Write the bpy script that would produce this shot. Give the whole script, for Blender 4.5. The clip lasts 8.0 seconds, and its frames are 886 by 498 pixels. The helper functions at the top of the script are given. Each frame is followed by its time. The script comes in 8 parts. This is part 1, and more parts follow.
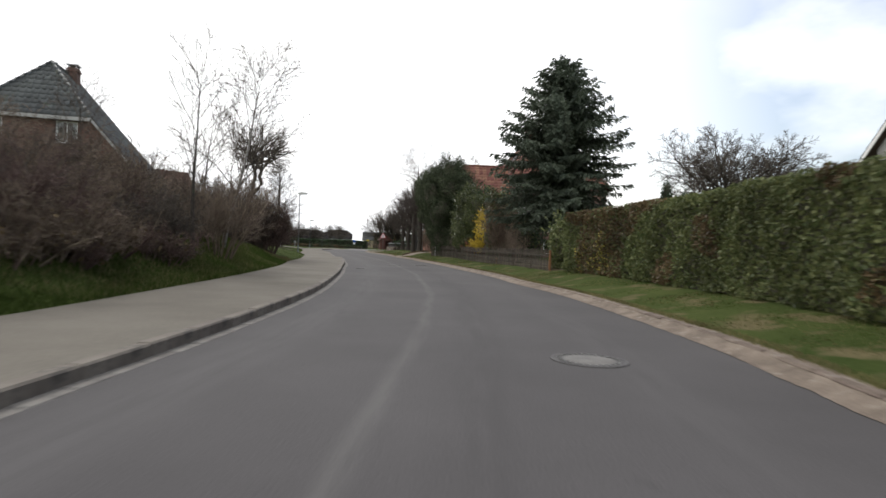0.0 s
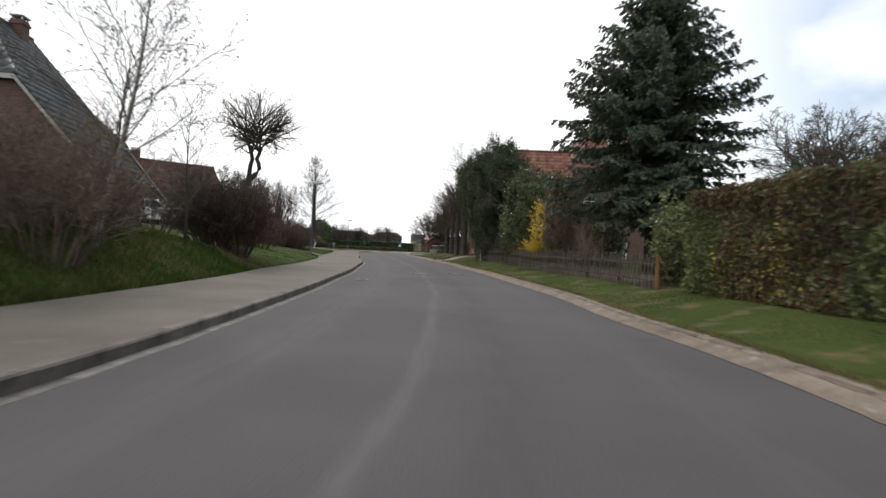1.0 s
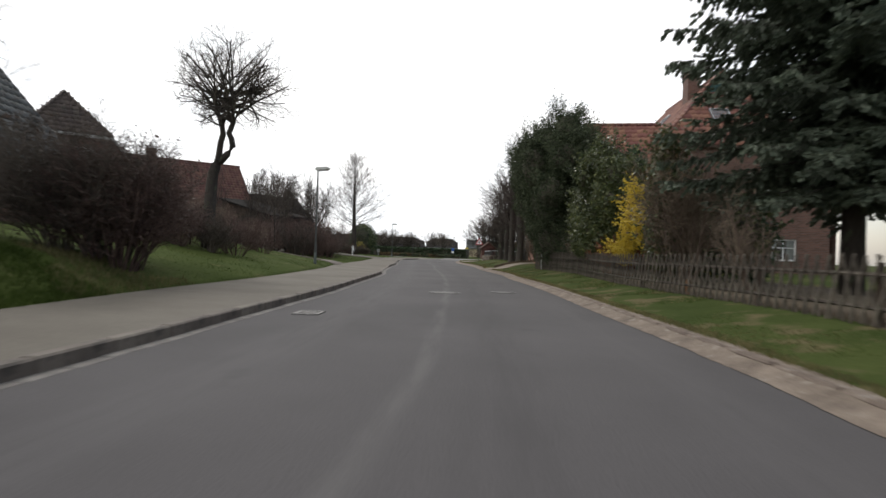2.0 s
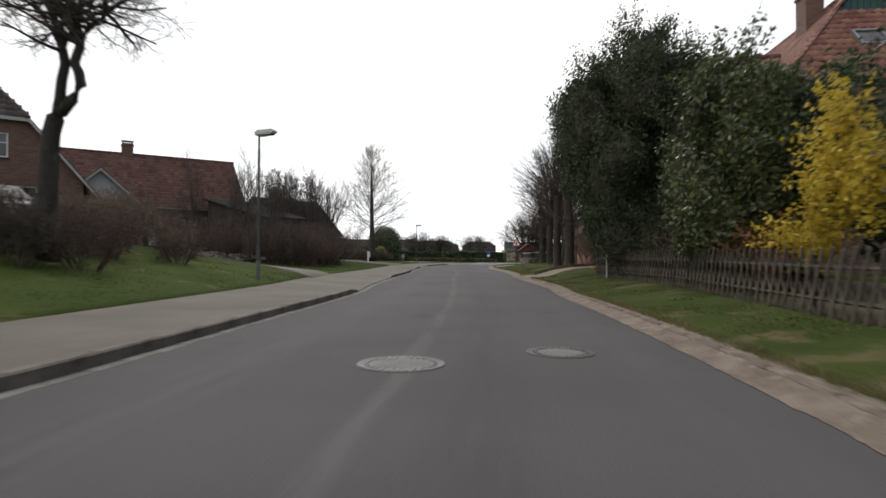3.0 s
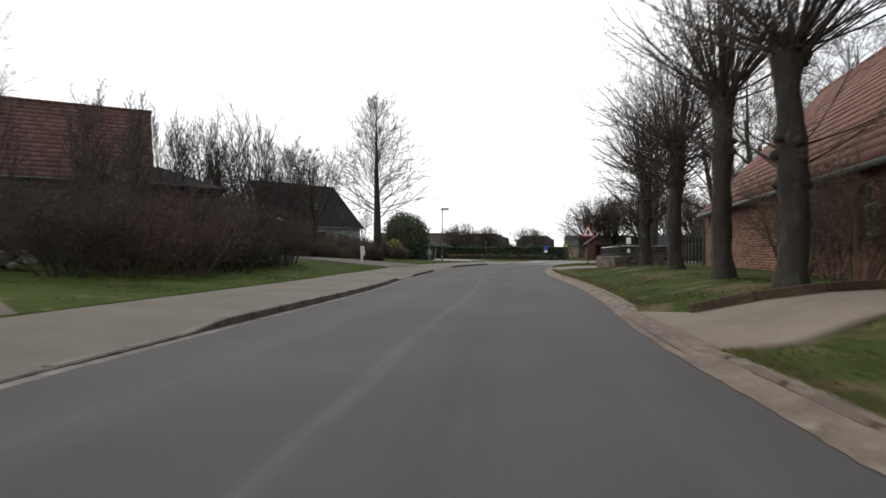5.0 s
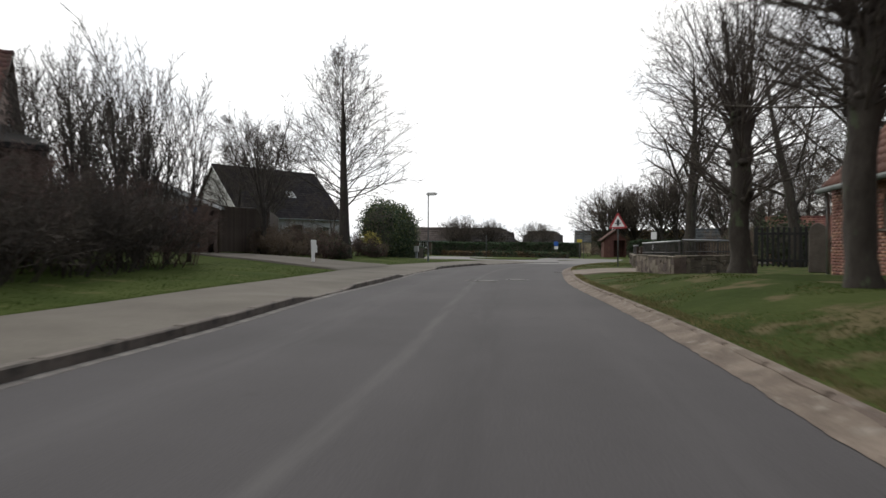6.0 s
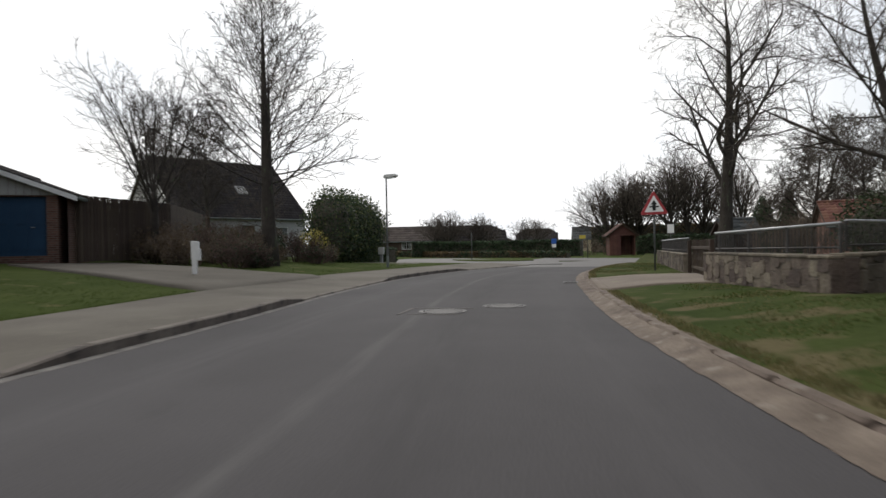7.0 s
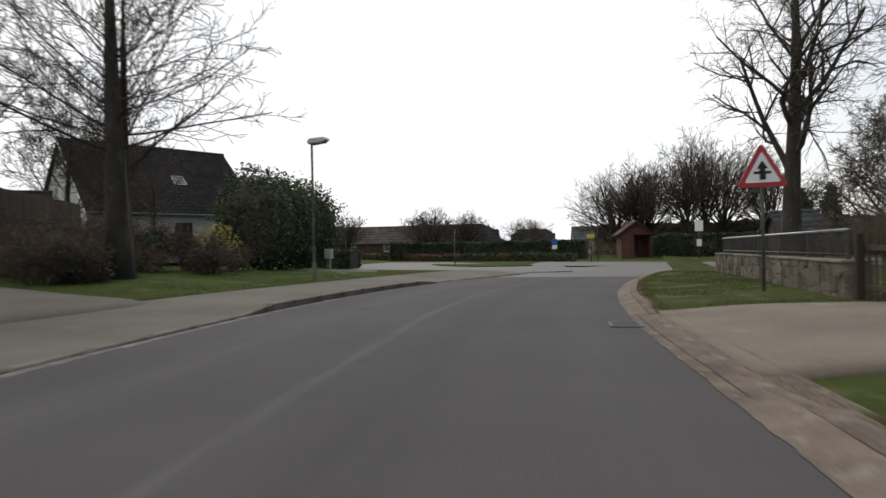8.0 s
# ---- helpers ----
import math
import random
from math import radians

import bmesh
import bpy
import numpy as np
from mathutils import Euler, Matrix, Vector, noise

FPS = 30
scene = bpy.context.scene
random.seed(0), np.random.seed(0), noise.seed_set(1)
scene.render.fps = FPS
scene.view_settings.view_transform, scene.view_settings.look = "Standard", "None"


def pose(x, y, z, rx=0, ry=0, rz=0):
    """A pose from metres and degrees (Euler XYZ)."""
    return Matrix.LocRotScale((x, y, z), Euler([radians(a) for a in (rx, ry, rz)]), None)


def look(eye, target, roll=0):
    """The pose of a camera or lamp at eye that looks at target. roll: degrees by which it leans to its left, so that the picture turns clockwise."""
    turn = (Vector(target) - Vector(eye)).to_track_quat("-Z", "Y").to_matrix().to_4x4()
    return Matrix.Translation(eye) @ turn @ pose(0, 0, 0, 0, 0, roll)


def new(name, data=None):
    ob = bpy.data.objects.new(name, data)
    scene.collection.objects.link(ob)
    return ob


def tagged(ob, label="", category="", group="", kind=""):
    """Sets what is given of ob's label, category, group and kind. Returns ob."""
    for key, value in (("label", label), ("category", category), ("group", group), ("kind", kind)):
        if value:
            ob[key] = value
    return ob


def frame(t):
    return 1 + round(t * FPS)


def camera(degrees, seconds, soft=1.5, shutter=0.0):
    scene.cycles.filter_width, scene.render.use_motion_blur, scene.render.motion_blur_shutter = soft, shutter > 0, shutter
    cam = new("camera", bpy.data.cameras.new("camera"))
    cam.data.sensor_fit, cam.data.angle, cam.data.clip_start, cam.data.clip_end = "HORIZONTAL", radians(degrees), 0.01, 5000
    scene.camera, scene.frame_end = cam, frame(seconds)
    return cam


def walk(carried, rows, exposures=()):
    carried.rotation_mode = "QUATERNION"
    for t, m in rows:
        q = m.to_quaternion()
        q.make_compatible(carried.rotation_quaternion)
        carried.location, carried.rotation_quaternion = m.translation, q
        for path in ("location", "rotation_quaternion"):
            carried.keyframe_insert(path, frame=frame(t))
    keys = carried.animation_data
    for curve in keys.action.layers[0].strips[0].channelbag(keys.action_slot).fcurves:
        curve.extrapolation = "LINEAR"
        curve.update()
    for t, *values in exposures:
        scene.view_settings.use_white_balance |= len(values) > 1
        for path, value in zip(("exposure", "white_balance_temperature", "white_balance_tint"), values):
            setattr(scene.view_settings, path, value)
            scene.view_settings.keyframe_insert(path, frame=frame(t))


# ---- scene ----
cam = camera(72.6, 8.0, soft=1.5, shutter=0.3)
EXPO, SKY_GAIN, SUN_POWER, VEIL = [(0.0, 0.5), (1.5, 0.38), (3.0, 0.2), (4.5, 0.2), (6.5, 0.04), (8.0, -0.04)], 0.11, 1.0, (1.14, 1.135, 1.13)
PATH = [
    (0, (0.584, 1.006, 1.1), (0.595, 3.006, 1.091), 2.1),
    (0.5, (0.885, 5.27, 1.065), (0.813, 7.269, 1.059), 2.5),
    (1, (1.027, 9.636, 1.07), (0.861, 11.629, 1.065), 2.5),
    (1.5, (1.086, 14.041, 1.049), (0.821, 16.023, 1.052), 2.1),
    (1.7, (1.015, 15.852, 1.03), (0.712, 17.829, 1.036), 2.1),
    (2.8, (0.095, 26.2, 0.985), (-0.385, 28.142, 1.005), 0.5),
    (3, (-0.104, 28.077, 0.99), (-0.594, 30.016, 1.012), 0.3),
    (3.5, (-0.693, 32.737, 0.968), (-1.217, 34.667, 0.991), -0.3),
    (4, (-1.52, 37.425, 0.967), (-2.096, 39.34, 0.986), -0.6),
    (4.5, (-2.37, 42.035, 0.996), (-3.005, 43.931, 1.011), -0.3),
    (6, (-5.334, 56.02, 1.038), (-6.024, 57.897, 1.032), 0.2),
    (6.5, (-6.346, 60.422, 1.014), (-7.026, 62.303, 1.006), -0.6),
    (7, (-7.317, 65.06, 0.998), (-7.987, 66.944, 0.995), -1.1),
    (7.5, (-8.304, 69.34, 0.944), (-8.966, 71.227, 0.946), -1.4),
    (8, (-9.218, 73.819, 0.974), (-9.873, 75.709, 0.977), -1.2),
]
walk(cam, [(t, look(*p)) for t, *p in PATH], exposures=EXPO)

# ---- world and sun ----
SUN_EL, SUN_AZ = radians(38), radians(-28)          # azimuth from +y, towards -x when negative
world = bpy.data.worlds.new("hazy_sky")
scene.world = world
world.use_nodes = True
wn, wl = world.node_tree.nodes, world.node_tree.links
wn.clear()
sky = wn.new("ShaderNodeTexSky")
sky.sky_type, sky.sun_disc = "NISHITA", False
sky.sun_elevation, sky.sun_rotation = SUN_EL, SUN_AZ
sky.air_density, sky.dust_density, sky.ozone_density = 1.0, 2.5, 1.2
wtc = wn.new("ShaderNodeTexCoord")
wmap = wn.new("ShaderNodeMapping")
wmap.inputs["Scale"].default_value = (1.0, 1.0, 2.2)
wmap.inputs["Location"].default_value = (0.35, 0.1, 0.0)
cloud = wn.new("ShaderNodeTexNoise")
cloud.inputs["Scale"].default_value, cloud.inputs["Detail"].default_value = 2.3, 6.0
cramp = wn.new("ShaderNodeValToRGB")
cramp.color_ramp.elements[0].position, cramp.color_ramp.elements[0].color = 0.46, (0.12, 0.12, 0.12, 1)
cramp.color_ramp.elements[1].position, cramp.color_ramp.elements[1].color = 0.72, (1, 1, 1, 1)
# the veil thins out towards the +x side of the sky
sep = wn.new("ShaderNodeSeparateXYZ")
side = wn.new("ShaderNodeMapRange")
side.inputs["From Min"].default_value, side.inputs["From Max"].default_value = 0.08, 0.48
side.inputs["To Min"].default_value, side.inputs["To Max"].default_value = 1.0, 0.12
mx = wn.new("ShaderNodeMath"); mx.operation = "MAXIMUM"
mul = wn.new("ShaderNodeMath"); mul.operation = "MULTIPLY"
mix = wn.new("ShaderNodeMix"); mix.data_type = "RGBA"
gain = wn.new("ShaderNodeMix"); gain.data_type, gain.blend_type = "RGBA", "MULTIPLY"
gain.inputs["Factor"].default_value = 1.0
gain.inputs["B"].default_value = (SKY_GAIN, SKY_GAIN, SKY_GAIN, 1)
bg = wn.new("ShaderNodeBackground")
bg.inputs["Strength"].default_value = 1.0
wo = wn.new("ShaderNodeOutputWorld")
wl.new(wtc.outputs["Generated"], wmap.inputs["Vector"])
wl.new(wmap.outputs["Vector"], cloud.inputs["Vector"])
wl.new(cloud.outputs["Fac"], cramp.inputs["Fac"])
wl.new(wtc.outputs["Generated"], sep.inputs["Vector"])
wl.new(sep.outputs["X"], side.inputs["Value"])
wl.new(side.outputs["Result"], mx.inputs[0])
wl.new(cramp.outputs["Color"], mx.inputs[1])
wl.new(mx.outputs[0], mix.inputs["Factor"])
wl.new(sky.outputs["Color"], gain.inputs["A"])
wl.new(gain.outputs["Result"], mix.inputs["A"])
# the veil itself is thicker and thinner in long streaks
streak = wn.new("ShaderNodeTexNoise")
streak.inputs["Scale"].default_value, streak.inputs["Detail"].default_value = 1.7, 5.0
smap = wn.new("ShaderNodeMapping")
smap.inputs["Scale"].default_value, smap.inputs["Rotation"].default_value = (1.0, 1.6, 3.4), (0.3, 0.2, 0.5)
sramp = wn.new("ShaderNodeValToRGB")
sramp.color_ramp.elements[0].position, sramp.color_ramp.elements[0].color = 0.26, (VEIL[0] * 0.82, VEIL[1] * 0.86, VEIL[2] * 0.92, 1)
sramp.color_ramp.elements[1].position, sramp.color_ramp.elements[1].color = 0.5, (*VEIL, 1)
wl.new(wtc.outputs["Generated"], smap.inputs["Vector"])
wl.new(smap.outputs["Vector"], streak.inputs["Vector"])
wl.new(streak.outputs["Fac"], sramp.inputs["Fac"])
wl.new(sramp.outputs["Color"], mix.inputs["B"])
wl.new(mix.outputs["Result"], bg.inputs["Color"])
wl.new(bg.outputs["Background"], wo.inputs["Surface"])
sun_data = bpy.data.lights.new("sun", "SUN")
sun_data.energy, sun_data.angle, sun_data.color = SUN_POWER, radians(14), (1.0, 0.96, 0.9)
sun = new("sun", sun_data)
sun_dir = Vector((math.sin(SUN_AZ) * math.cos(SUN_EL), math.cos(SUN_AZ) * math.cos(SUN_EL), math.sin(SUN_EL)))
sun.matrix_world = look(sun_dir * 60, (0, 0, 0))


# ---- materials ----
def surface(name, c1, c2, big=0.6, fine=30.0, rough=0.85, bump=0.3, depth=0.01, spec=0.3, grain=0.25, vary=0.0, island=0.0,
            metal=0.0, stretch=(1, 1, 1), stain=None, stain_at=0.62):
    """Two colours mixed by a wide noise, a fine grain in the value and in the relief; vary and island shift single pieces."""
    m = bpy.data.materials.new(name)
    m.use_nodes = True
    n, l = m.node_tree.nodes, m.node_tree.links
    p = n["Principled BSDF"]
    p.inputs["Roughness"].default_value, p.inputs["Metallic"].default_value = rough, metal
    p.inputs["Specular IOR Level"].default_value = spec
    tc, mp = n.new("ShaderNodeTexCoord"), n.new("ShaderNodeMapping")
    mp.inputs["Scale"].default_value = stretch
    l.new(tc.outputs["Object"], mp.inputs["Vector"])
    a, b = n.new("ShaderNodeTexNoise"), n.new("ShaderNodeTexNoise")
    a.inputs["Scale"].default_value, a.inputs["Detail"].default_value, a.inputs["Roughness"].default_value = big, 5, 0.6
    b.inputs["Scale"].default_value, b.inputs["Detail"].default_value = fine, 3
    l.new(mp.outputs["Vector"], a.inputs["Vector"])
    l.new(mp.outputs["Vector"], b.inputs["Vector"])
    r = n.new("ShaderNodeValToRGB")
    r.color_ramp.elements[0].position, r.color_ramp.elements[0].color = 0.34, (*c1, 1)
    r.color_ramp.elements[1].position, r.color_ramp.elements[1].color = 0.66, (*c2, 1)
    l.new(a.outputs["Fac"], r.inputs["Fac"])
    col = r.outputs["Color"]
    if stain:
        s = n.new("ShaderNodeTexNoise")
        s.inputs["Scale"].default_value, s.inputs["Detail"].default_value = big * 2.7, 7
        l.new(mp.outputs["Vector"], s.inputs["Vector"])
        sr = n.new("ShaderNodeMapRange")
        sr.inputs["From Min"].default_value, sr.inputs["From Max"].default_value = stain_at, stain_at + 0.1
        l.new(s.outputs["Fac"], sr.inputs["Value"])
        sm = n.new("ShaderNodeMix"); sm.data_type = "RGBA"
        l.new(sr.outputs["Result"], sm.inputs["Factor"])
        l.new(col, sm.inputs["A"])
        sm.inputs["B"].default_value = (*stain, 1)
        col = sm.outputs["Result"]
    hsv = n.new("ShaderNodeHueSaturation")
    l.new(col, hsv.inputs["Color"])
    v = n.new("ShaderNodeMapRange")
    v.inputs["To Min"].default_value, v.inputs["To Max"].default_value = 1 - grain, 1 + grain
    l.new(b.outputs["Fac"], v.inputs["Value"])
    val = v.outputs["Result"]
    for amount, node, out in ((vary, "ShaderNodeObjectInfo", "Random"), (island, "ShaderNodeNewGeometry", "Random Per Island")):
        if amount:
            src, mr, mm = n.new(node), n.new("ShaderNodeMapRange"), n.new("ShaderNodeMath")
            mr.inputs["To Min"].default_value, mr.inputs["To Max"].default_value = 1 - amount, 1 + amount
            mm.operation = "MULTIPLY"
            l.new(src.outputs[out], mr.inputs["Value"])
            l.new(val, mm.inputs[0]); l.new(mr.outputs["Result"], mm.inputs[1])
            val = mm.outputs[0]
            hr = n.new("ShaderNodeMapRange")
            hr.inputs["To Min"].default_value, hr.inputs["To Max"].default_value = 0.5 - 0.06 * amount, 0.5 + 0.06 * amount
            l.new(src.outputs[out], hr.inputs["Value"])
            l.new(hr.outputs["Result"], hsv.inputs["Hue"])
    l.new(val, hsv.inputs["Value"])
    l.new(hsv.outputs["Color"], p.inputs["Base Color"])
    if bump:
        bp = n.new("ShaderNodeBump")
        bp.inputs["Strength"].default_value, bp.inputs["Distance"].default_value = bump, depth
        l.new(b.outputs["Fac"], bp.inputs["Height"])
        l.new(bp.outputs["Normal"], p.inputs["Normal"])
    return m


def bricked(name, c1, c2, mortar, w=0.25, h=0.077, gap=0.012, rough=0.85, axes="XZ", stretch_noise=0.5):
    """Brickwork for far walls, laid in metres along the wall and up."""
    m = surface(name, c1, c2, big=stretch_noise, fine=25, rough=rough, bump=0.15, grain=0.2)
    n, l = m.node_tree.nodes, m.node_tree.links
    p = n["Principled BSDF"]
    uv = n.new("ShaderNodeUVMap")
    bt = n.new("ShaderNodeTexBrick")
    bt.inputs["Scale"].default_value = 1.0
    bt.inputs["Brick Width"].default_value, bt.inputs["Row Height"].default_value = w, h
    bt.inputs["Mortar Size"].default_value = gap
    bt.inputs["Bias"].default_value = 0.0
    bt.inputs["Color1"].default_value = (0.7, 0.7, 0.7, 1)
    bt.inputs["Color2"].default_value = (1.2, 1.2, 1.2, 1)
    bt.inputs["Mortar"].default_value = (1, 1, 1, 1)
    l.new(uv.outputs["UV"], bt.inputs["Vector"])
    src = p.inputs["Base Color"].links[0].from_socket
    mu = n.new("ShaderNodeMix"); mu.data_type, mu.blend_type = "RGBA", "MULTIPLY"
    mu.inputs["Factor"].default_value = 1
    l.new(src, mu.inputs["A"]); l.new(bt.outputs["Color"], mu.inputs["B"])
    mo = n.new("ShaderNodeMix"); mo.data_type = "RGBA"
    l.new(bt.outputs["Fac"], mo.inputs["Factor"])
    l.new(mu.outputs["Result"], mo.inputs["A"])
    mo.inputs["B"].default_value = (*mortar, 1)
    l.new(mo.outputs["Result"], p.inputs["Base Color"])
    return m


def glassy(name):
    m = bpy.data.materials.new(name)
    m.use_nodes = True
    p = m.node_tree.nodes["Principled BSDF"]
    p.inputs["Base Color"].default_value = (0.75, 0.8, 0.8, 1)
    p.inputs["Roughness"].default_value = 0.03
    p.inputs["Transmission Weight"].default_value = 1.0
    p.inputs["IOR"].default_value = 1.45
    return m


def leafy(name, c1, c2, spread=0.35, rough=0.6, spec=0.22, glow=0.25):
    """Leaves: each island takes its own place between two colours; some light passes through."""
    m = bpy.data.materials.new(name)
    m.use_nodes = True
    n, l = m.node_tree.nodes, m.node_tree.links
    p = n["Principled BSDF"]
    p.inputs["Roughness"].default_value, p.inputs["Specular IOR Level"].default_value = rough, spec
    g, r = n.new("ShaderNodeNewGeometry"), n.new("ShaderNodeValToRGB")
    r.color_ramp.elements[0].color, r.color_ramp.elements[1].color = (*c1, 1), (*c2, 1)
    tc, a = n.new("ShaderNodeTexCoord"), n.new("ShaderNodeTexNoise")
    a.inputs["Scale"].default_value, a.inputs["Detail"].default_value = 0.9, 4
    l.new(tc.outputs["Object"], a.inputs["Vector"])
    mr, ad, h = n.new("ShaderNodeMapRange"), n.new("ShaderNodeMath"), n.new("ShaderNodeHueSaturation")
    mr.inputs["From Min"].default_value, mr.inputs["From Max"].default_value = 0.3, 0.7
    mr.inputs["To Min"].default_value, mr.inputs["To Max"].default_value = 1 - spread, 1 + spread
    l.new(a.outputs["Fac"], mr.inputs["Value"])
    l.new(g.outputs["Random Per Island"], r.inputs["Fac"])
    l.new(r.outputs["Color"], h.inputs["Color"])
    l.new(mr.outputs["Result"], h.inputs["Value"])
    l.new(h.outputs["Color"], p.inputs["Base Color"])
    tr, ms = n.new("ShaderNodeBsdfTranslucent"), n.new("ShaderNodeMixShader")
    ms.inputs["Fac"].default_value = glow
    l.new(h.outputs["Color"], tr.inputs["Color"])
    l.new(p.outputs["BSDF"], ms.inputs[1]); l.new(tr.outputs["BSDF"], ms.inputs[2])
    l.new(ms.outputs["Shader"], n["Material Output"].inputs["Surface"])
    n.remove(ad)
    return m


ASPHALT = surface("asphalt", (0.069, 0.065, 0.0662), (0.085, 0.08, 0.0815), big=0.3, fine=60, rough=0.88, bump=0.35, depth=0.004,
                  grain=0.45, spec=0.12, stain=(0.056, 0.053, 0.054), stain_at=0.66)
def road_wear(m):
    """Soft pale joint along the middle and rolled wheel tracks, along the road's own coordinates."""
    n, l = m.node_tree.nodes, m.node_tree.links
    p = n["Principled BSDF"]
    src = p.inputs["Base Color"].links[0].from_socket
    uv, sp = n.new("ShaderNodeUVMap"), n.new("ShaderNodeSeparateXYZ")
    l.new(uv.outputs["UV"], sp.inputs["Vector"])
    wob, brk, mp = n.new("ShaderNodeTexNoise"), n.new("ShaderNodeTexNoise"), n.new("ShaderNodeMapping")
    mp.inputs["Scale"].default_value = (3.0, 0.3, 1)
    l.new(uv.outputs["UV"], mp.inputs["Vector"])
    wob.inputs["Scale"].default_value, brk.inputs["Scale"].default_value, brk.inputs["Detail"].default_value = 0.6, 2.2, 5
    l.new(uv.outputs["UV"], wob.inputs["Vector"]); l.new(mp.outputs["Vector"], brk.inputs["Vector"])
    sh = n.new("ShaderNodeMath"); sh.operation, sh.inputs[1].default_value, sh.inputs[2].default_value = "MULTIPLY_ADD", 0.12, -0.06
    l.new(wob.outputs["Fac"], sh.inputs[0])
    ad = n.new("ShaderNodeMath"); ad.operation = "ADD"
    l.new(sp.outputs["X"], ad.inputs[0]); l.new(sh.outputs[0], ad.inputs[1])
    # the joint leaves the middle before the bend
    off, ad2 = n.new("ShaderNodeMapRange"), n.new("ShaderNodeMath")
    off.interpolation_type, ad2.operation = "SMOOTHSTEP", "ADD"
    off.inputs["From Min"].default_value, off.inputs["From Max"].default_value = 7.0, 25.0
    off.inputs["To Min"].default_value, off.inputs["To Max"].default_value = 0.62, 0.04
    l.new(sp.outputs["Y"], off.inputs["Value"]); l.new(ad.outputs[0], ad2.inputs[0]); l.new(off.outputs["Result"], ad2.inputs[1])
    ad = ad2
    col = src
    for centre, half, tone, share in ((0.0, 0.15, (0.135, 0.13, 0.126), 0.48), (-1.55, 0.6, (0.1, 0.095, 0.096), 0.6), (0.75, 0.5, (0.056, 0.053, 0.054), 0.5), (2.2, 0.5, (0.094, 0.089, 0.09), 0.5)):
        d, a, r = n.new("ShaderNodeMath"), n.new("ShaderNodeMath"), n.new("ShaderNodeMapRange")
        d.operation, d.inputs[1].default_value, a.operation = "SUBTRACT", centre, "ABSOLUTE"
        r.interpolation_type = "SMOOTHSTEP"
        r.inputs["From Min"].default_value, r.inputs["From Max"].default_value = 0.0, half
        r.inputs["To Min"].default_value, r.inputs["To Max"].default_value = share, 0.0
        l.new(ad.outputs[0], d.inputs[0]); l.new(d.outputs[0], a.inputs[0]); l.new(a.outputs[0], r.inputs["Value"])
        b, m2, mx2 = n.new("ShaderNodeMapRange"), n.new("ShaderNodeMath"), n.new("ShaderNodeMix")
        b.inputs["From Min"].default_value, b.inputs["From Max"].default_value = 0.28, 0.62
        l.new(brk.outputs["Fac"], b.inputs["Value"])
        m2.operation, mx2.data_type = "MULTIPLY", "RGBA"
        l.new(r.outputs["Result"], m2.inputs[0]); l.new(b.outputs["Result"], m2.inputs[1])
        l.new(m2.outputs[0], mx2.inputs["Factor"]); l.new(col, mx2.inputs["A"])
        mx2.inputs["B"].default_value = (*tone, 1)
        col = mx2.outputs["Result"]
    l.new(col, p.inputs["Base Color"])


road_wear(ASPHALT)
# far asphalt: light reflected at a grazing angle is put into the base colour
ASPHALT_SHEEN = surface("asphalt_grazing_sheen", (0.1, 0.095, 0.09), (0.14, 0.132, 0.125), big=0.3, fine=70, rough=0.75, bump=0.3, depth=0.004, grain=0.25)
PAVER = surface("concrete_paving", (0.112, 0.1, 0.083), (0.152, 0.138, 0.116), spec=0.15, big=0.5, fine=28, rough=0.9, bump=0.3, depth=0.006, grain=0.22,
                stain=(0.145, 0.132, 0.108), stain_at=0.64)
PAVER_RED = surface("drive_paving", (0.115, 0.096, 0.082), (0.155, 0.132, 0.114), big=0.8, fine=24, rough=0.9, bump=0.3, depth=0.006, grain=0.22)
KERB = surface("kerb_concrete", (0.105, 0.0896, 0.077), (0.168, 0.147, 0.126), big=1.4, fine=35, rough=0.9, bump=0.35, depth=0.006, vary=0.12,
               stain=(0.06, 0.055, 0.05), stain_at=0.6)
GUTTER = surface("gutter_stone", (0.104, 0.096, 0.0896), (0.164, 0.1536, 0.1416), big=2.5, fine=30, rough=0.9, bump=0.4, depth=0.008, vary=0.16,
                 stain=(0.15, 0.13, 0.12), stain_at=0.58)
SAND = surface("sandy_kerb", (0.102, 0.079, 0.063), (0.194, 0.155, 0.125), big=2.2, fine=38, rough=0.95, bump=0.8, depth=0.02, vary=0.14, grain=0.42,
               stain=(0.22, 0.19, 0.16), stain_at=0.59)
SAND_PATH = surface("sandy_path", (0.15, 0.123, 0.098), (0.205, 0.17, 0.138), big=0.7, fine=22, rough=0.95, bump=0.4, depth=0.012, grain=0.25,
                    stain=(0.2, 0.19, 0.12), stain_at=0.62)
GRASS = surface("lawn", (0.041, 0.059, 0.015), (0.066, 0.083, 0.025), big=0.45, fine=14, rough=1.0, spec=0.03, bump=0.3, depth=0.03, grain=0.28,
                stain=(0.1, 0.1, 0.042), stain_at=0.6)
GRASS_VERGE = surface("worn_verge", (0.032, 0.047, 0.013), (0.058, 0.072, 0.023), big=0.5, fine=14, rough=1.0, spec=0.03, bump=0.3, depth=0.03, grain=0.3,
                      stain=(0.105, 0.09, 0.048), stain_at=0.54)
BLADES = leafy("grass_blades", (0.038, 0.062, 0.013), (0.062, 0.087, 0.021), spread=0.25, rough=0.9, spec=0.08, glow=0.3)
BLADES_DRY = leafy("dry_grass_blades", (0.1, 0.1, 0.036), (0.2, 0.17, 0.085), spread=0.3, rough=0.8, glow=0.3)
